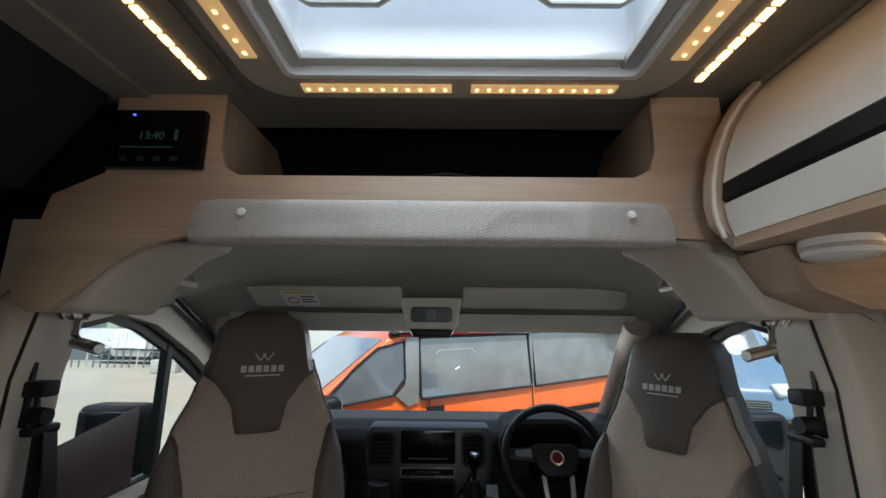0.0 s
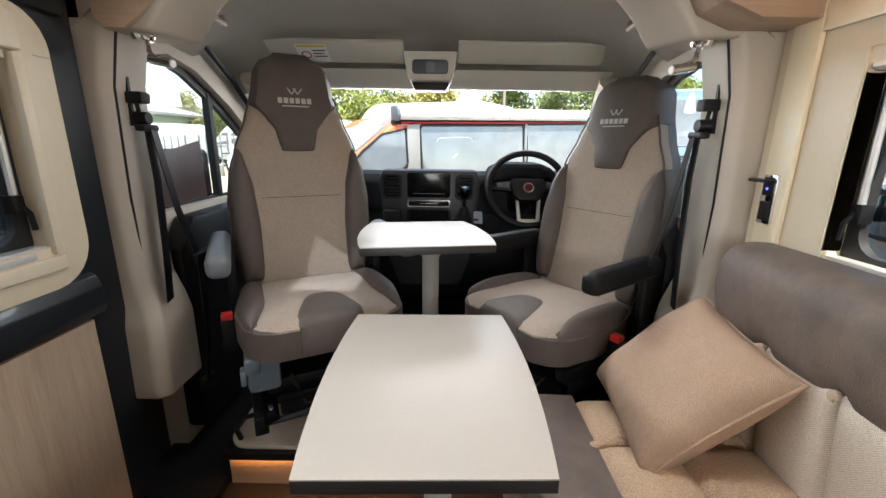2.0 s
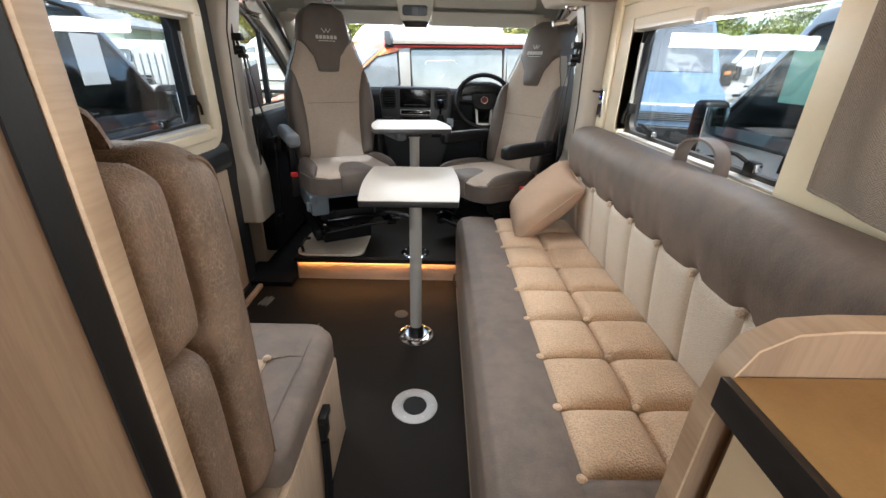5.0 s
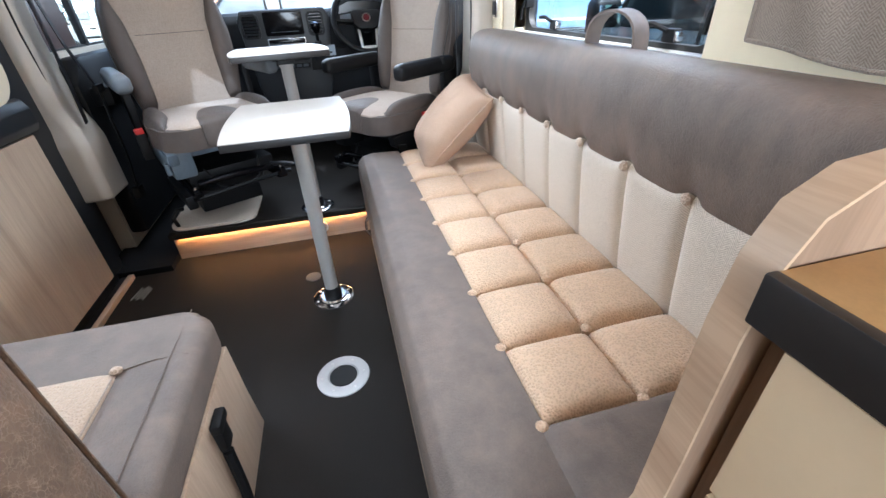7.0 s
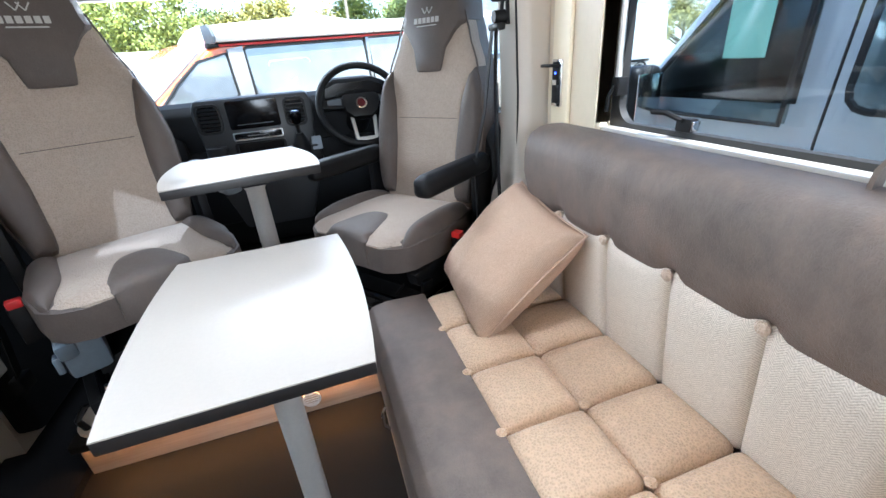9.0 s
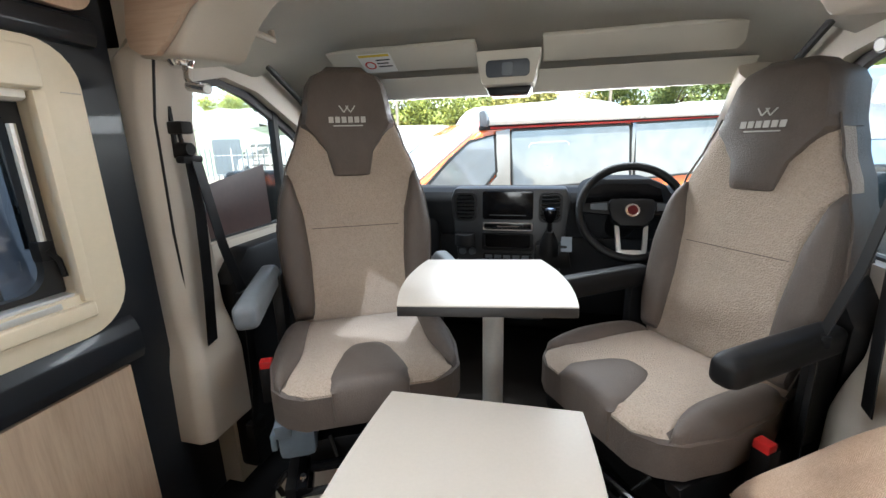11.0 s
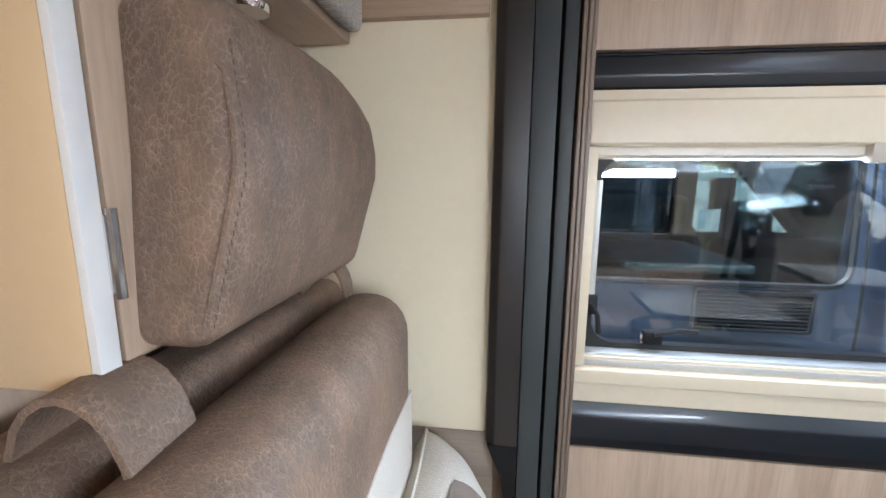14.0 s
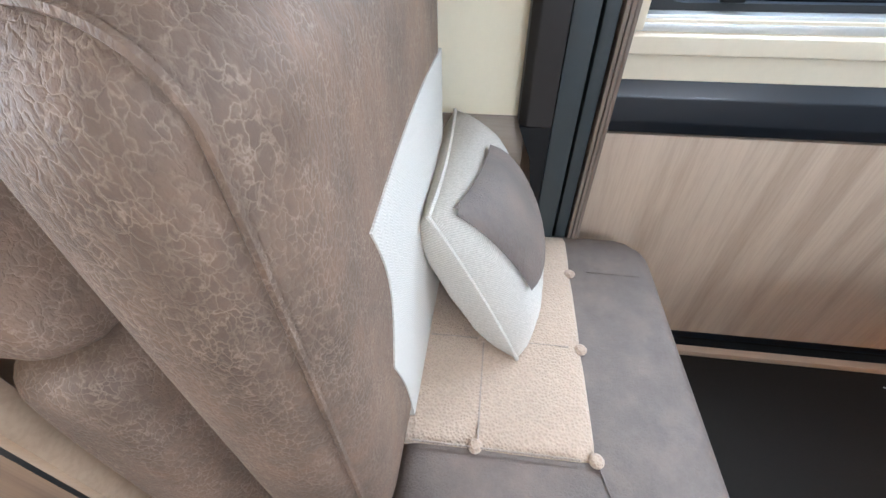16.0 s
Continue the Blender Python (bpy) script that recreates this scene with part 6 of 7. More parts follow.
def ground_z(x, y):
    """The yard is level round the camper and rises a little along the row in front of it."""
    along = 0.86 * (x + 1.86) + 0.51 * (y - 3.52)
    off = -0.51 * (x + 0.17) + 0.86 * (y - 4.52)
    k = max(0.0, min(1.0, (off + 1.6) / 1.3))
    return GROUND + k * k * (3 - 2 * k) * (0.132 + 0.0314 * max(-2.0, min(6.0, along)))


def spread(lo, mid0, mid1, hi, step):
    return [lo, lo * 0.5, lo * 0.2] + [mid0 + step * k for k in range(int((mid1 - mid0) / step) + 1)] + [hi * 0.2, hi * 0.5, hi]


bm = bmesh.new()
xs, ys = spread(-400, -14, 14, 400, 0.7), spread(-400, -10, 18, 400, 0.4)
sheet_rows = [[bm.verts.new((x, y, ground_z(x, y))) for y in ys] for x in xs]
for a, b in zip(sheet_rows, sheet_rows[1:]):
    for k in range(len(ys) - 1):
        bm.faces.new((a[k], b[k], b[k + 1], a[k + 1]))
structure("ground", bm, ASPHALT, "pale worn asphalt of the sales yard", "ground")
TYRE = paint("tyre_rubber", (0.015, 0.015, 0.015), 0.8, fine=80)
RIM = paint("wheel_rim", (0.35, 0.36, 0.37), 0.35, 0.8)
LAMP_GLASS = paint("headlight_glass", (0.55, 0.58, 0.60), 0.08, vary=0.15, big=20)
VAN_GLASS = paint("van_window_glass", (0.20, 0.21, 0.22), 0.03, 0.45, vary=0.3, big=1.2, fine=4, bump=0.0, coat=1.0, spec=0.9)
TINTED = glass("tinted_van_glass", (0.62, 0.68, 0.69))
AMBER = paint("amber_lens", (0.75, 0.25, 0.05), 0.2)
PAPER = paint("green_price_sheet", (0.35, 0.72, 0.55), 0.7)
WHITE_PAPER = paint("white_price_sheet", (0.75, 0.75, 0.72), 0.7)


def car_paint(name, colour):
    return paint(name, colour, 0.32, 0.0, vary=0.05, big=1.0, fine=400, bump=0.01, coat=0.9)


DUCATO = [(-5.35, 0.35), (-5.40, 1.0), (-5.36, 2.35), (-5.25, 2.47), (-2.2, 2.50), (-1.92, 2.43), (-1.70, 2.28), (-0.98, 1.42), (-0.80, 1.30), (-0.30, 1.10), (-0.08, 0.92), (0.0, 0.62), (-0.02, 0.35)]
CUSTOM = [(-5.34, 0.35), (-5.38, 0.9), (-5.27, 1.5), (-5.15, 1.85), (-5.0, 1.90), (-2.3, 1.92), (-1.9, 1.87), (-1.62, 1.74), (-0.88, 1.20), (-0.30, 1.03), (-0.08, 0.90), (0.0, 0.62), (-0.02, 0.32)]


def vehicle(label, at, colour, profile, half, windows, screen, category="van", axles=(-0.95, -4.1), awning=False, sheet=None, grille=None, wheels=0.34, cabin=False, strip_at=(-4.5, -1.45, 0.74, 0.82), handles=(-1.86, -2.25), mirror_at=(-1.21, 1.20, 0.40)):
    """A parked van, nose towards +y, its base at z = 0: body, glass, wheels, lights, mirrors and trims."""
    car = thing("parked_van", label, category, at, "vehicles parked in the yard")
    body = prism(profile, "x", -half, half, 0.0)
    for v in body.verts:
        if v.co.z > 1.25:
            v.co.x *= 1 - 0.075 * (v.co.z - 1.25)
        if v.co.y > -0.9 and v.co.z < 1.35:
            v.co.x *= 0.90 if v.co.y > -0.2 else 0.97
    soften(body, 0.05, 3)
    if cabin:
        for y, z in ((-3.40, 0), (-2.12, 0), (-4.95, 0), (-3.75, 0), (-1.90, 0), (0, 1.42), (0, 2.02)):
            bmesh.ops.bisect_plane(body, geom=body.verts[:] + body.edges[:] + body.faces[:], plane_co=(0, y, z), plane_no=(0, 1, 0) if y else (0, 0, 1))
        bmesh.ops.bisect_plane(body, geom=body.verts[:] + body.edges[:] + body.faces[:], plane_co=(0, -1.62, 2.02), plane_no=(0, 0.6, 0.57))
        gone = []
        for f in body.faces:
            c = f.calc_center_median()
            if abs(f.normal.x) > 0.9 and 1.42 < c.z < 2.02 and any(a < c.y < b for a, b in ((-3.40, -2.12), (-4.95, -3.75), (-1.90, -1.05))[0 if f.normal.x > 0 else 1:]) and (c.y + 1.62) * 0.6 + (c.z - 2.02) * 0.57 < 0:
                gone.append(f)
        bmesh.ops.delete(body, geom=gone, context="FACES")
        part("cabin_floor", box(-half + 0.1, half - 0.1, -5.2, -1.0, 0.50, 0.56), VINYL, car, "dark cabin floor")
        # bench and table are added, modelled on the camper's own interior mirrored in its pane
        part("cabin_sofa", joined(pad(-half + 0.12, 0.5, -3.55, -2.95, 0.56, 1.2, 0.06, 8), pad(-half + 0.12, 0.5, -3.65, -3.45, 1.0, 1.8, 0.06, 8), pad(-half + 0.12, -half + 0.3, -3.5, -2.2, 1.0, 1.75, 0.06, 8)), CLOTH_SOFA, car, "added tan cabin bench, after a reflection in the glass")
        part("cabin_table", prism(rounded(0.0, half - 0.12, -3.0, -2.4, 0.08), "z", 1.44, 1.47, 0.004), TABLE_TOP, car, "added pale cabin table, after a reflection in the glass")
        part("cabin_cupboard", box(-half + 0.1, -0.35, -3.0, -2.3, 0.56, 1.15, 0.02), WOOD_V, car, "pale wooden cabin cupboard")
        for x in (-0.45, 0.45):
            part("cab_seat", joined(pad(x - 0.25, x + 0.25, -2.2, -1.72, 0.85, 1.05, 0.06, 8), pad(x - 0.24, x + 0.24, -2.35, -2.17, 0.95, 1.55, 0.07, 8), pad(x - 0.14, x + 0.14, -2.34, -2.2, 1.53, 1.76, 0.06, 8)), BLACK, car, "dark cab seat")
        part("dashboard", pad(-half + 0.1, half - 0.1, -1.42, -0.85, 0.9, 1.40, 0.1, 10), DASH, car, "dark dashboard")
        part("steering_wheel", moved(tube([(0.19 * math.cos(math.tau * k / 24), 0.19 * math.sin(math.tau * k / 24), 0) for k in range(24)], 0.017, 8, True), pose(0.42, -1.55, 1.45, 55, 0, 0)), BLACK, car, "dark steering wheel")
    part("body", body, colour, car, angle=50)

    def on_side(sg, z):
        return sg * half * (1 - 0.075 * max(0, z - 1.25))
    for sg in (-1, 1):
        for pts in windows:
            bm = bmesh.new()
            cy, cz = sum(p[0] for p in pts) / len(pts), sum(p[1] for p in pts) / len(pts)
            lo = [bm.verts.new((on_side(sg, z) + sg * 0.012, y, z)) for y, z in pts]
            hi = [bm.verts.new((on_side(sg, z) - sg * 0.03, y, z)) for y, z in pts]
            bm.faces.new(lo), bm.faces.new(hi)
            for k in range(len(pts)):
                j = (k + 1) % len(pts)
                bm.faces.new((lo[k], lo[j], hi[j], hi[k]))
            w = part("side_window", bm, TINTED if cabin else VAN_GLASS, car, "dark side window")
            part("rubber", tube([(on_side(sg, z) + sg * 0.012, y, z) for y, z in pts], 0.014, 6, True), RUBBER, w)
            if sheet and pts is windows[-1]:
                part("price_sheet", box(*sorted((on_side(sg, cz) + sg * 0.014, on_side(sg, cz) + sg * 0.017)), cy - 0.24, cy - 0.03, cz - 0.02, cz + 0.26), sheet, w, "price sheet behind the glass")
        for y in axles:
            wl = part("wheel", moved(lathe([(0.20, -0.11), (wheels - 0.03, -0.11), (wheels, -0.08), (wheels, 0.08), (wheels - 0.03, 0.11), (0.20, 0.11)], 28), pose(sg * (half - 0.12), y, wheels, 0, 90, 0)), TYRE, car, "black tyre")
            part("rim", moved(lathe([(0.0, 0.07), (0.06, 0.085), (0.10, 0.06), (0.20, 0.112), (0.215, 0.112), (0.215, 0.05), (0.0, 0.05)], 20), pose(sg * (half - 0.12), y, wheels, 0, sg * 90, 0)), RIM, wl, "grey wheel rim")
            part("arch", tube([(sg * (half + 0.004), y + (wheels + 0.06) * math.cos(math.pi * k / 12), wheels + (wheels + 0.06) * math.sin(math.pi * k / 12)) for k in range(13)], 0.03, 6), BLACK, car, "dark wheel arch")
        part("sill", box(*sorted((sg * (half - 0.06), sg * (half + 0.015))), -4.9, -0.6, 0.28, 0.42, 0.02), BLACK, car, "dark sill")
        part("rub_strip", box(*sorted((sg * (half - 0.01), sg * (half + 0.018))), *strip_at, 0.01), BLACK, car, "black side strip")
        part("door_gap", tube([(on_side(sg, z) + sg * 0.002, y, z) for y, z in ((-1.02, 0.45), (-1.0, 1.2))], 0.006, 5), RUBBER, car)
        part("door_gap", tube([(on_side(sg, z) + sg * 0.002, y, z) for y, z in ((-2.06, 0.42), (-2.06, 1.3), (-2.06, profile[5][1] - 0.25))], 0.006, 5), RUBBER, car)
        part("door_gap", tube([(on_side(sg, z) + sg * 0.002, y, z) for y, z in ((-3.42, 0.42), (-3.42, 1.3), (-3.42, profile[5][1] - 0.25))], 0.006, 5), RUBBER, car)
        for y in handles:
            part("door_handle", box(*sorted((sg * (half - 0.002), sg * (half + 0.03))), y - 0.10, y + 0.10, 1.02, 1.075, 0.012), BLACK, car, "dark door handle")
        my, mz, mh = mirror_at
        mir = part("mirror", pad(*sorted((sg * (half + 0.06), sg * (half + 0.27))), my - 0.07, my + 0.07, mz, mz + mh, 0.05, 8), BLACK, car, "black wing mirror")
        part("mirror_glass", box(*sorted((sg * (half + 0.085), sg * (half + 0.245))), my - 0.082, my - 0.072, mz + 0.04, mz + mh - 0.04, 0.004), CHROME, mir)
        part("indicator", box(*sorted((sg * (half + 0.10), sg * (half + 0.2))), my + 0.072, my + 0.082, mz + mh * 0.5, mz + mh * 0.65, 0.004), AMBER, mir)
        part("mirror_arm", tube([(sg * (half - 0.02), my + 0.05, mz + 0.02), (sg * (half + 0.10), my + 0.01, mz + 0.05)], 0.03, 8), BLACK, car)
        part("headlight", moved(pad(-0.17, 0.17, -0.05, 0.05, -0.10, 0.10, 0.045, 8), pose(sg * (half - 0.28), -0.14, 0.93, 42, 0, -sg * 22)), LAMP_GLASS, car, "clear headlight")
    part("windscreen", prism(screen, "x", -half * 0.86, half * 0.86, 0.0), TINTED if cabin else VAN_GLASS, car, "dark sloping windscreen")
    part("bumper", pad(-half + 0.1, half - 0.1, -0.06, 0.05, 0.28, 0.58, 0.05, 10), BLACK, car, "black front bumper")
    part("grille", pad(-half * 0.5, half * 0.5, -0.10, 0.025, 0.66, 0.80, 0.03, 8), BLACK, car, "black grille")
    for k in range(4):
        part("grille_slat", box(-half * 0.48, half * 0.48, 0.02, 0.03, 0.68 + 0.03 * k, 0.69 + 0.03 * k), RIM, car)
    if awning:
        for sg in (-1,):
            part("awning", prism([(-x, z) for x, z in ((half - 0.12, 1.80), (half + 0.05, 1.80), (half + 0.075, 1.845), (half + 0.06, 1.90), (half + 0.01, 1.935), (half - 0.12, 1.935))], "y", -5.0, -1.70, 0.02), paint("silver_awning", (0.62, 0.62, 0.62), 0.3, 0.3), car, "silver roof awning")
            part("awning_cap", prism([(-x, z) for x, z in ((half - 0.12, 1.79), (half + 0.055, 1.79), (half + 0.08, 1.845), (half + 0.065, 1.905), (half + 0.01, 1.94), (half - 0.12, 1.94))], "y", -1.70, -1.67, 0.008), GREY_PLASTIC, car, "grey awning end cap")
            part("roof_rail", box(-half + 0.03, -half + 0.09, -5.1, -1.65, 1.76, 1.80, 0.01), BLACK, car)
    if grille:
        y0, y1, z0, z1 = grille
        for sg in (-1, 1):
            g = part("side_vent", ring(rounded(y0, y1, z0, z1, 0.02), rounded(y0 + 0.015, y1 - 0.015, z0 + 0.015, z1 - 0.015, 0.012), "x", *sorted((sg * (half - 0.02), sg * (half + 0.018)))), DASH, car, "slatted fridge vent")
            part("vent_back", box(*sorted((sg * (half + 0.001), sg * (half + 0.003))), y0 + 0.01, y1 - 0.01, z0 + 0.01, z1 - 0.01), BLACK, g)
            n = 9
            for k in range(n):
                z = z0 + 0.02 + (z1 - z0 - 0.04) * (k + 0.5) / n
                part("slat", box(*sorted((sg * half, sg * (half + 0.014))), y0 + 0.015, y1 - 0.015, z - 0.004, z + 0.004), DASH, g)
    return car


D_DOOR = [(-1.90, 1.34), (-1.12, 1.34), (-1.05, 1.42), (-1.62, 2.02), (-1.90, 2.06)]
D_SLIDE = rounded(-3.40, -2.12, 1.42, 2.02, 0.08, 3)
D_SCREEN = [(-1.64, 2.19), (-1.665, 2.255), (-0.97, 1.435), (-1.0, 1.40)]
C_DOOR = [(-1.66, 1.22), (-1.02, 1.17), (-0.98, 1.20), (-1.30, 1.50), (-1.52, 1.66), (-1.79, 1.71), (-1.79, 1.36)]
C_MID = rounded(-3.40, -1.96, 1.155, 1.745, 0.04, 3)
C_REAR = [(-4.93, 1.17), (-3.46, 1.15), (-3.46, 1.755), (-5.06, 1.765), (-5.16, 1.32)]
C_SCREEN = [(-1.585, 1.67), (-1.60, 1.745), (-0.88, 1.215), (-0.91, 1.17)]

orange = vehicle("bright orange camper van with dark windows and a roof awning", pose(-2.336, 4.328, -0.468, 0, 0, 120.7) @ pose(0, 0, 0, -1.8, 0, 0), car_paint("orange_metallic", (0.80, 0.135, 0.015)), CUSTOM, 0.97,
                 [C_MID, C_REAR, C_DOOR], C_SCREEN, axles=(-0.95, -4.25), awning=True, strip_at=(-5.1, -3.48, 0.80, 0.86), handles=(-1.73, -2.12), mirror_at=(-1.02, 1.06, 0.24))
part("hatch_window", tube([(-0.952, y, z) for y, z in rounded(-2.63, -2.16, 1.29, 1.61, 0.045, 4)], 0.006, 6, True), ALU, orange, "pale rim of an opening hatch window")
part("hatch_stay", tube([(-0.958, -2.30, 1.36), (-0.958, -2.36, 1.40), (-0.958, -2.42, 1.43)], 0.010, 6), CHROME, orange, "bright hatch stay")
part("pillar_panel", prism([(-1.945, 1.13), (-1.83, 1.10), (-1.69, 1.21), (-1.795, 1.30), (-1.80, 1.74), (-1.945, 1.76)], "x", -0.972, -0.935, 0.003), paint("silver_pillar_film", (0.30, 0.29, 0.275), 0.35, 0.4), orange, "silver-grey door pillar panel")
part("quarter_bar", tube([(-0.966, -1.33, 1.19), (-0.945, -1.36, 1.56)], 0.012, 6), GREIGE, orange, "pale bar in the cab door window")
part("rear_panel", prism([(-5.10, 1.78), (-5.28, 1.36), (-5.10, 1.08), (-4.94, 1.08), (-5.17, 1.34), (-5.03, 1.78)], "x", -0.975, -0.925, 0.003), bpy.data.materials["silver_pillar_film"], orange, "silver-grey rear corner graphic")
part("window_joint", prism([(-3.452, 1.15), (-3.408, 1.15), (-3.408, 1.76), (-3.452, 1.76)], "x", -0.972, -0.925, 0.003), VAN_GLASS, orange, "dark joint between the side windows")
part("joint_line", tube([(-0.968, -3.43, 1.16), (-0.938, -3.43, 1.75)], 0.007, 6), GREIGE, orange, "pale line between the side windows")
part("roof_gutter", tube([(-0.935, y, 1.775) for y in (-5.1, -3.4, -1.75)], 0.013, 6), RED, orange, "red-orange roof gutter")
vehicle("dark blue camper van with a fridge vent and tinted windows", pose(-2.97, 3.35, GROUND, 0, 0, 0), car_paint("dark_blue_metallic", (0.11, 0.135, 0.18)), DUCATO, 1.02, [D_SLIDE, rounded(-4.95, -3.75, 1.42, 2.02, 0.08, 3), D_DOOR], D_SCREEN,
        sheet=WHITE_PAPER, grille=(-2.745, -2.25, 1.203, 1.395), cabin=True)
vehicle("pale silver-blue camper van with green price sheets", pose(3.22, 3.12, GROUND, 0, 0, 0), car_paint("pale_silver_blue", (0.66, 0.73, 0.78)), DUCATO, 1.02, [D_SLIDE, rounded(-4.95, -3.75, 1.42, 2.02, 0.08, 3), D_DOOR], D_SCREEN, sheet=PAPER, cabin=True)
vehicle("steel-blue van facing the camper with clear headlights", pose(3.95, 6.20, ground_z(4.4, 7.6), 0, 0, 165), car_paint("silver_blue_grey", (0.13, 0.20, 0.29)), DUCATO, 1.02, [D_SLIDE, D_DOOR], D_SCREEN)
WHITE_PAINT = car_paint("white_coachwork", (0.50, 0.50, 0.485))
for k, (x, y, a) in enumerate(((-3.2, 13.5, 60), (1.8, 15.0, 80), (7.5, 13.0, 100), (-19.0, 24.0, 80), (-15.5, 27.0, 95), (12, 8, 120), (-9.5, 19.0, 90))):
    vehicle("white motorhome parked farther off in the yard", pose(x, y, ground_z(x, y), 0, 0, a), WHITE_PAINT, DUCATO, 1.04, [D_SLIDE, D_DOOR], D_SCREEN, "motorhome")

card = thing("window_card", "dark maroon card standing in the cab door window", "window card")
part("sheet", prism([(1.30, 0.928), (1.655, 0.928), (1.648, 1.160), (1.30, 1.098)], "x", -0.9425, -0.939, 0.001), paint("dark_maroon_card", (0.045, 0.022, 0.018), 0.5, vary=0.25, big=4), card)

# our own wing mirrors
for s in (-1, 1):
    wm_ = thing("wing_mirror", "large black wing mirror outside the cab window", "wing mirror", group="wing mirrors")
    part("housing", pad(*sorted((s * 1.09, s * 1.33)), 1.86, 1.98, 0.80, 1.12, 0.03, 10), BLACK, wm_)
    part("glass", box(*sorted((s * 1.11, s * 1.31)), 1.850, 1.859, 0.82, 1.10, 0.004), paint("mirror_silver", (0.4, 0.37, 0.36), 0.06, 1.0, vary=0.02, bump=0), wm_, "mirror glass")
    part("arm", tube([(s * 0.99, 1.95, 0.86), (s * 1.15, 1.93, 0.88)], 0.035, 8), BLACK, wm_)

# fence, shed and lamp posts
fence = thing("fence", "pale grey metal palisade fence along the yard", "fence")
for k in range(90):
    x = -34 + 0.34 * k
    part("pale", prism([(-0.035, 0), (0.035, 0), (0.035, 1.75), (0, 1.85), (-0.035, 1.75)], "y", -0.01, 0.01), GREY_PLASTIC if k % 7 else ALU, fence).matrix_basis = pose(x, 21.5 + 0.05 * x, ground_z(x, 21.5))
for z in (0.4, 1.5):
    part("rail", tube([(-34, 21.5 - 1.7 + 0.03, GROUND + z), (-3.4, 21.5 - 0.17 + 0.03, GROUND + z)], 0.025, 6), ALU, fence)
shed = thing("shed", "low green steel shed with a grey roof", "building")
part("wall", box(-24, -17, 24, 32, GROUND, 2.6), paint("pale_green_steel", (0.36, 0.42, 0.30), 0.6), shed)
part("roof", prism([(-24.3, 2.55), (-20.5, 3.7), (-16.7, 2.55), (-16.7, 2.7), (-20.5, 3.85), (-24.3, 2.7)], "y", 23.7, 32.3), paint("grey_roof_sheet", (0.3, 0.3, 0.31), 0.6), shed)
part("door", box(-21.6, -19.4, 23.95, 24.0, GROUND, 1.9, 0.02), GREY_PLASTIC, shed)
for x, y in ((-8.6, 24.5), (3.5, 26)):
    lp = thing("pole", "grey wooden pole beside the hedge", "pole", group="poles")
    part("post", tube([(x, y, GROUND), (x, y, 4.6)], [0.11, 0.08], 8), paint("weathered_pole", (0.25, 0.22, 0.18), 0.9), lp)
bar = thing("kerb_block", "row of pale concrete blocks before the hedge", "concrete block")
for k in range(12):
    part("block", box(-0.55, 0.55, -0.25, 0.25, 0, 0.55, 0.05), paint("concrete", (0.42, 0.40, 0.36), 0.9) if k == 0 else bpy.data.materials["concrete"], bar).matrix_basis = pose(-12 + 1.35 * k, 18.5 + 0.2 * (k % 3), ground_z(-12 + 1.35 * k, 18.5))

# trees and hedge
BARK = paint("bark", (0.10, 0.08, 0.06), 0.95, vary=0.3, fine=40, bump=0.6)


def leaf_mat(name, colour):
    m, t, b = nodes_of(name, 0.6)
    g = t.nodes.new("ShaderNodeNewGeometry")
    c = ramp(t, g.outputs["Random Per Island"], [(0.1, shade(colour, 0.55)), (0.5, colour), (0.9, (colour[0] * 1.6, colour[1] * 1.4, colour[2] * 1.1))])
    t.links.new(c, b.inputs["Base Color"])
    return m


LEAVES = [leaf_mat("spring_leaf", (0.22, 0.27, 0.06)), leaf_mat("olive_leaf", (0.22, 0.22, 0.06)), leaf_mat("dark_leaf", (0.12, 0.17, 0.05))]


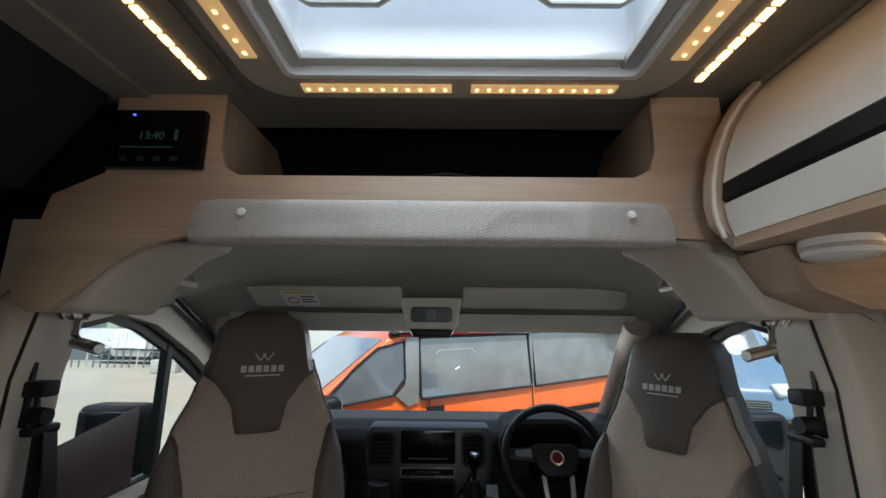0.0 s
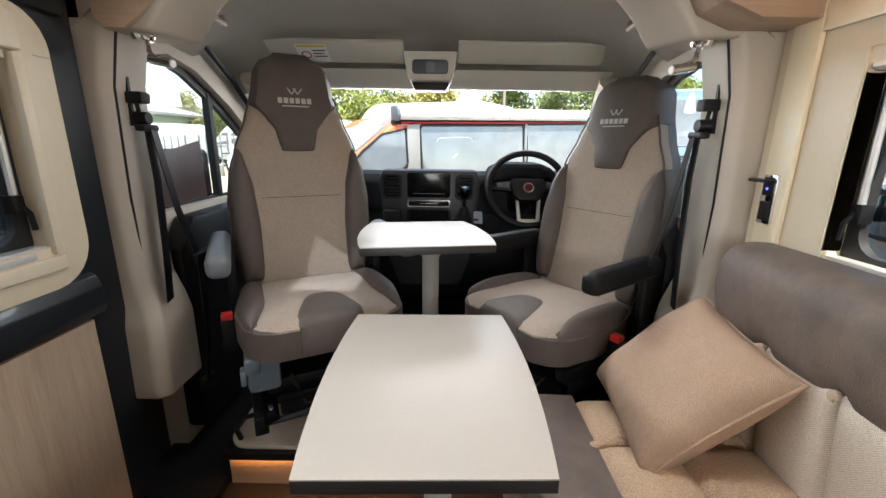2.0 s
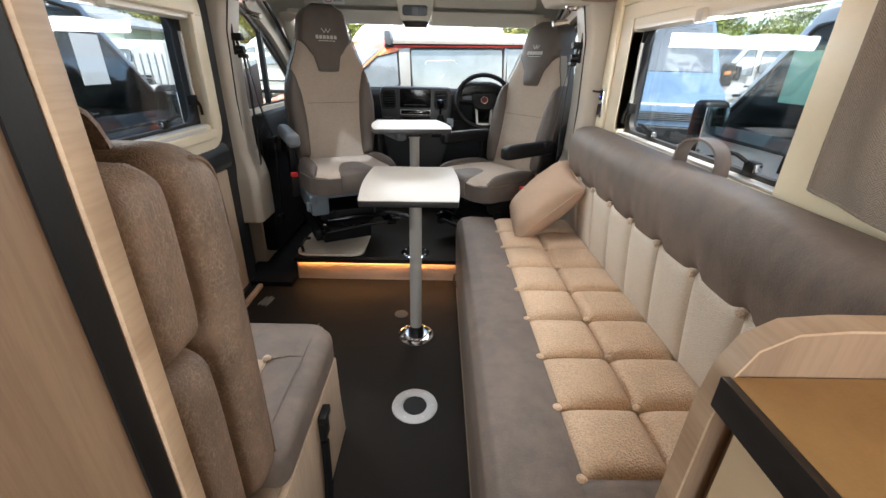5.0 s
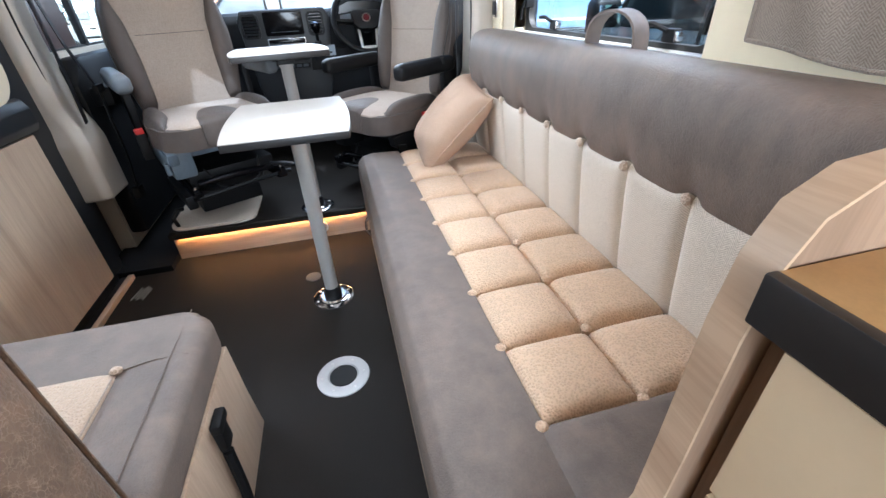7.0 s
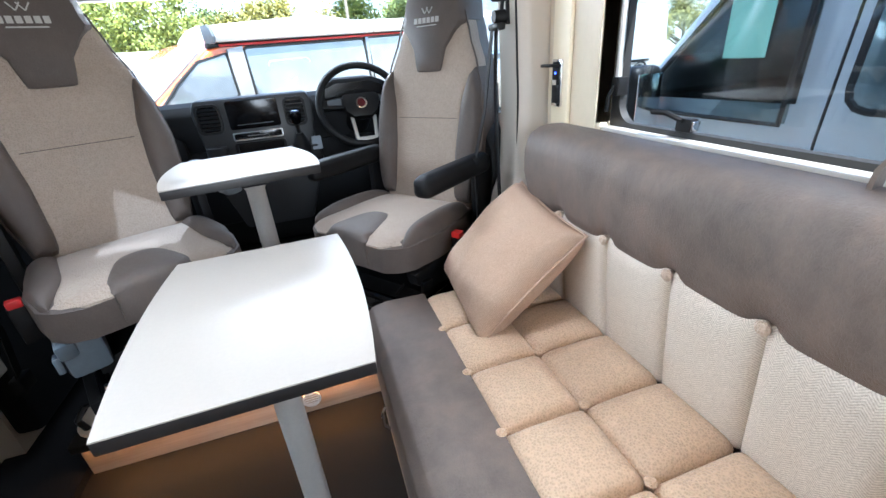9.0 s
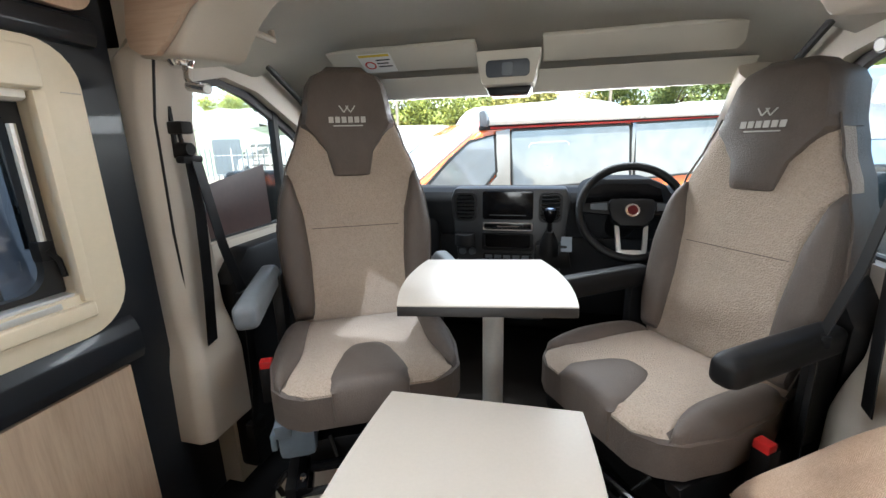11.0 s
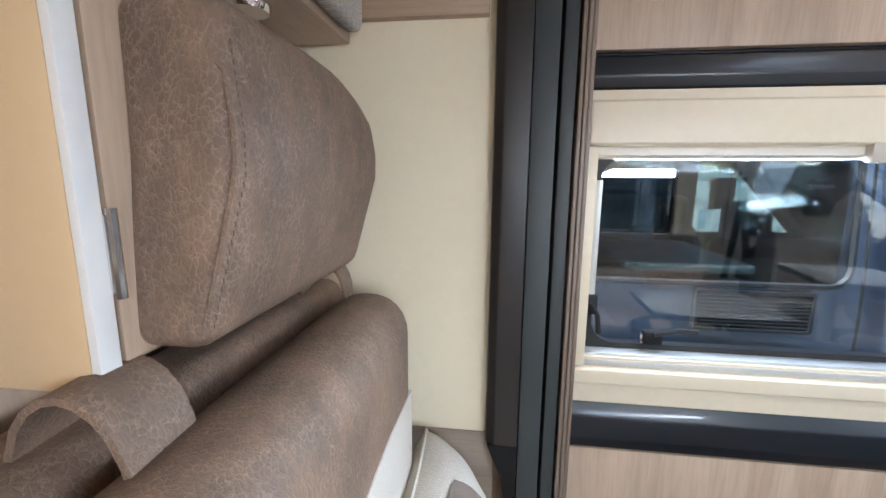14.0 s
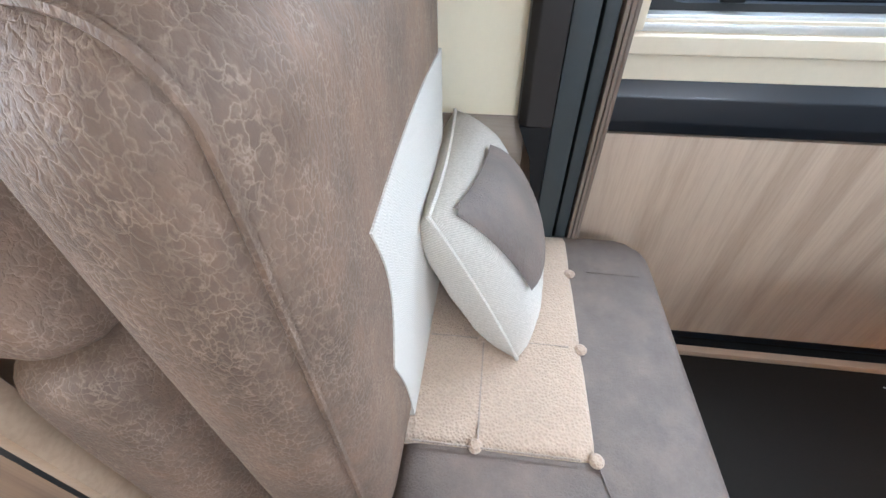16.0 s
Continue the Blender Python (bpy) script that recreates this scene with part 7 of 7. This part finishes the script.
def tree_shape(seed, high, spread, count):
    rng = random.Random(seed)
    limbs = [tube([(0, 0, -0.1), (0.05, 0.02, high * 0.3), (rng.uniform(-0.2, 0.2), rng.uniform(-0.2, 0.2), high * 0.75)], [0.16, 0.12, 0.04], 8)]
    tips = []
    for k in range(9):
        a, z = rng.uniform(0, math.tau), high * rng.uniform(0.2, 0.6)
        r = spread * rng.uniform(0.5, 0.95)
        tip = Vector((r * math.cos(a), r * math.sin(a), z + high * rng.uniform(0.1, 0.35)))
        limbs.append(tube([(0, 0, z), tuple(tip * 0.55 + Vector((0, 0, z * 0.45))), tuple(tip)], [0.06, 0.04, 0.015], 6))
        tips.append(tip)
    tips += [Vector((rng.gauss(0, spread * 0.35), rng.gauss(0, spread * 0.35), high * rng.uniform(0.45, 1.0))) for _ in range(14)]
    verts, faces = [], []
    for _ in range(count):
        c = rng.choice(tips) + Vector((rng.gauss(0, 0.32), rng.gauss(0, 0.32), rng.gauss(0, 0.28)))
        c.z = max(0.15, c.z)
        u = Vector((rng.gauss(0, 1), rng.gauss(0, 1), rng.gauss(0, 1))).normalized() * rng.uniform(0.07, 0.14)
        w = u.orthogonal().normalized() * rng.uniform(0.035, 0.07)
        n = len(verts)
        verts += [tuple(c - u), tuple(c + w), tuple(c + u), tuple(c - w)]
        faces.append((n, n + 1, n + 2, n + 3))
    me = bpy.data.meshes.new("crown")
    me.from_pydata(verts, [], faces)
    return joined(*limbs), me


protos = []
for k, (high, spread, count) in enumerate(((5.6, 1.9, 5200), (4.6, 2.2, 5200), (4.9, 1.5, 4200))):
    trunk, crown = tree_shape(k + 3, high, spread, count)
    t = thing("tree", ("light green leafy tree behind the yard", "olive bushy tree behind the yard", "dark green narrow tree behind the yard")[k], "tree", pose(-9 + 8 * k, 27.5, ground_z(-9 + 8 * k, 27.5)), "trees along the yard")
    part("trunk", trunk, BARK, t)
    crown.materials.append(LEAVES[k])
    ob = new("crown", crown)
    ob.parent = t
    protos.append(t)
rng = random.Random(11)
for k in range(26):
    x = -34 + 2.3 * k + rng.uniform(-0.7, 0.7)
    copy_thing(protos[rng.choice((0, 1, 1, 2))], pose(x, 28.5 + rng.uniform(-1.5, 4.0), ground_z(x, 28.5), 0, 0, rng.uniform(0, 360)))
for k in range(10):
    copy_thing(protos[k % 3], pose(-36 + rng.uniform(-2, 2), 2 + 2.6 * k, GROUND, 0, 0, rng.uniform(0, 360)))
for k in range(8):
    copy_thing(protos[k % 3], pose(27 + rng.uniform(-2, 2), 4 + 3 * k, GROUND, 0, 0, rng.uniform(0, 360)))
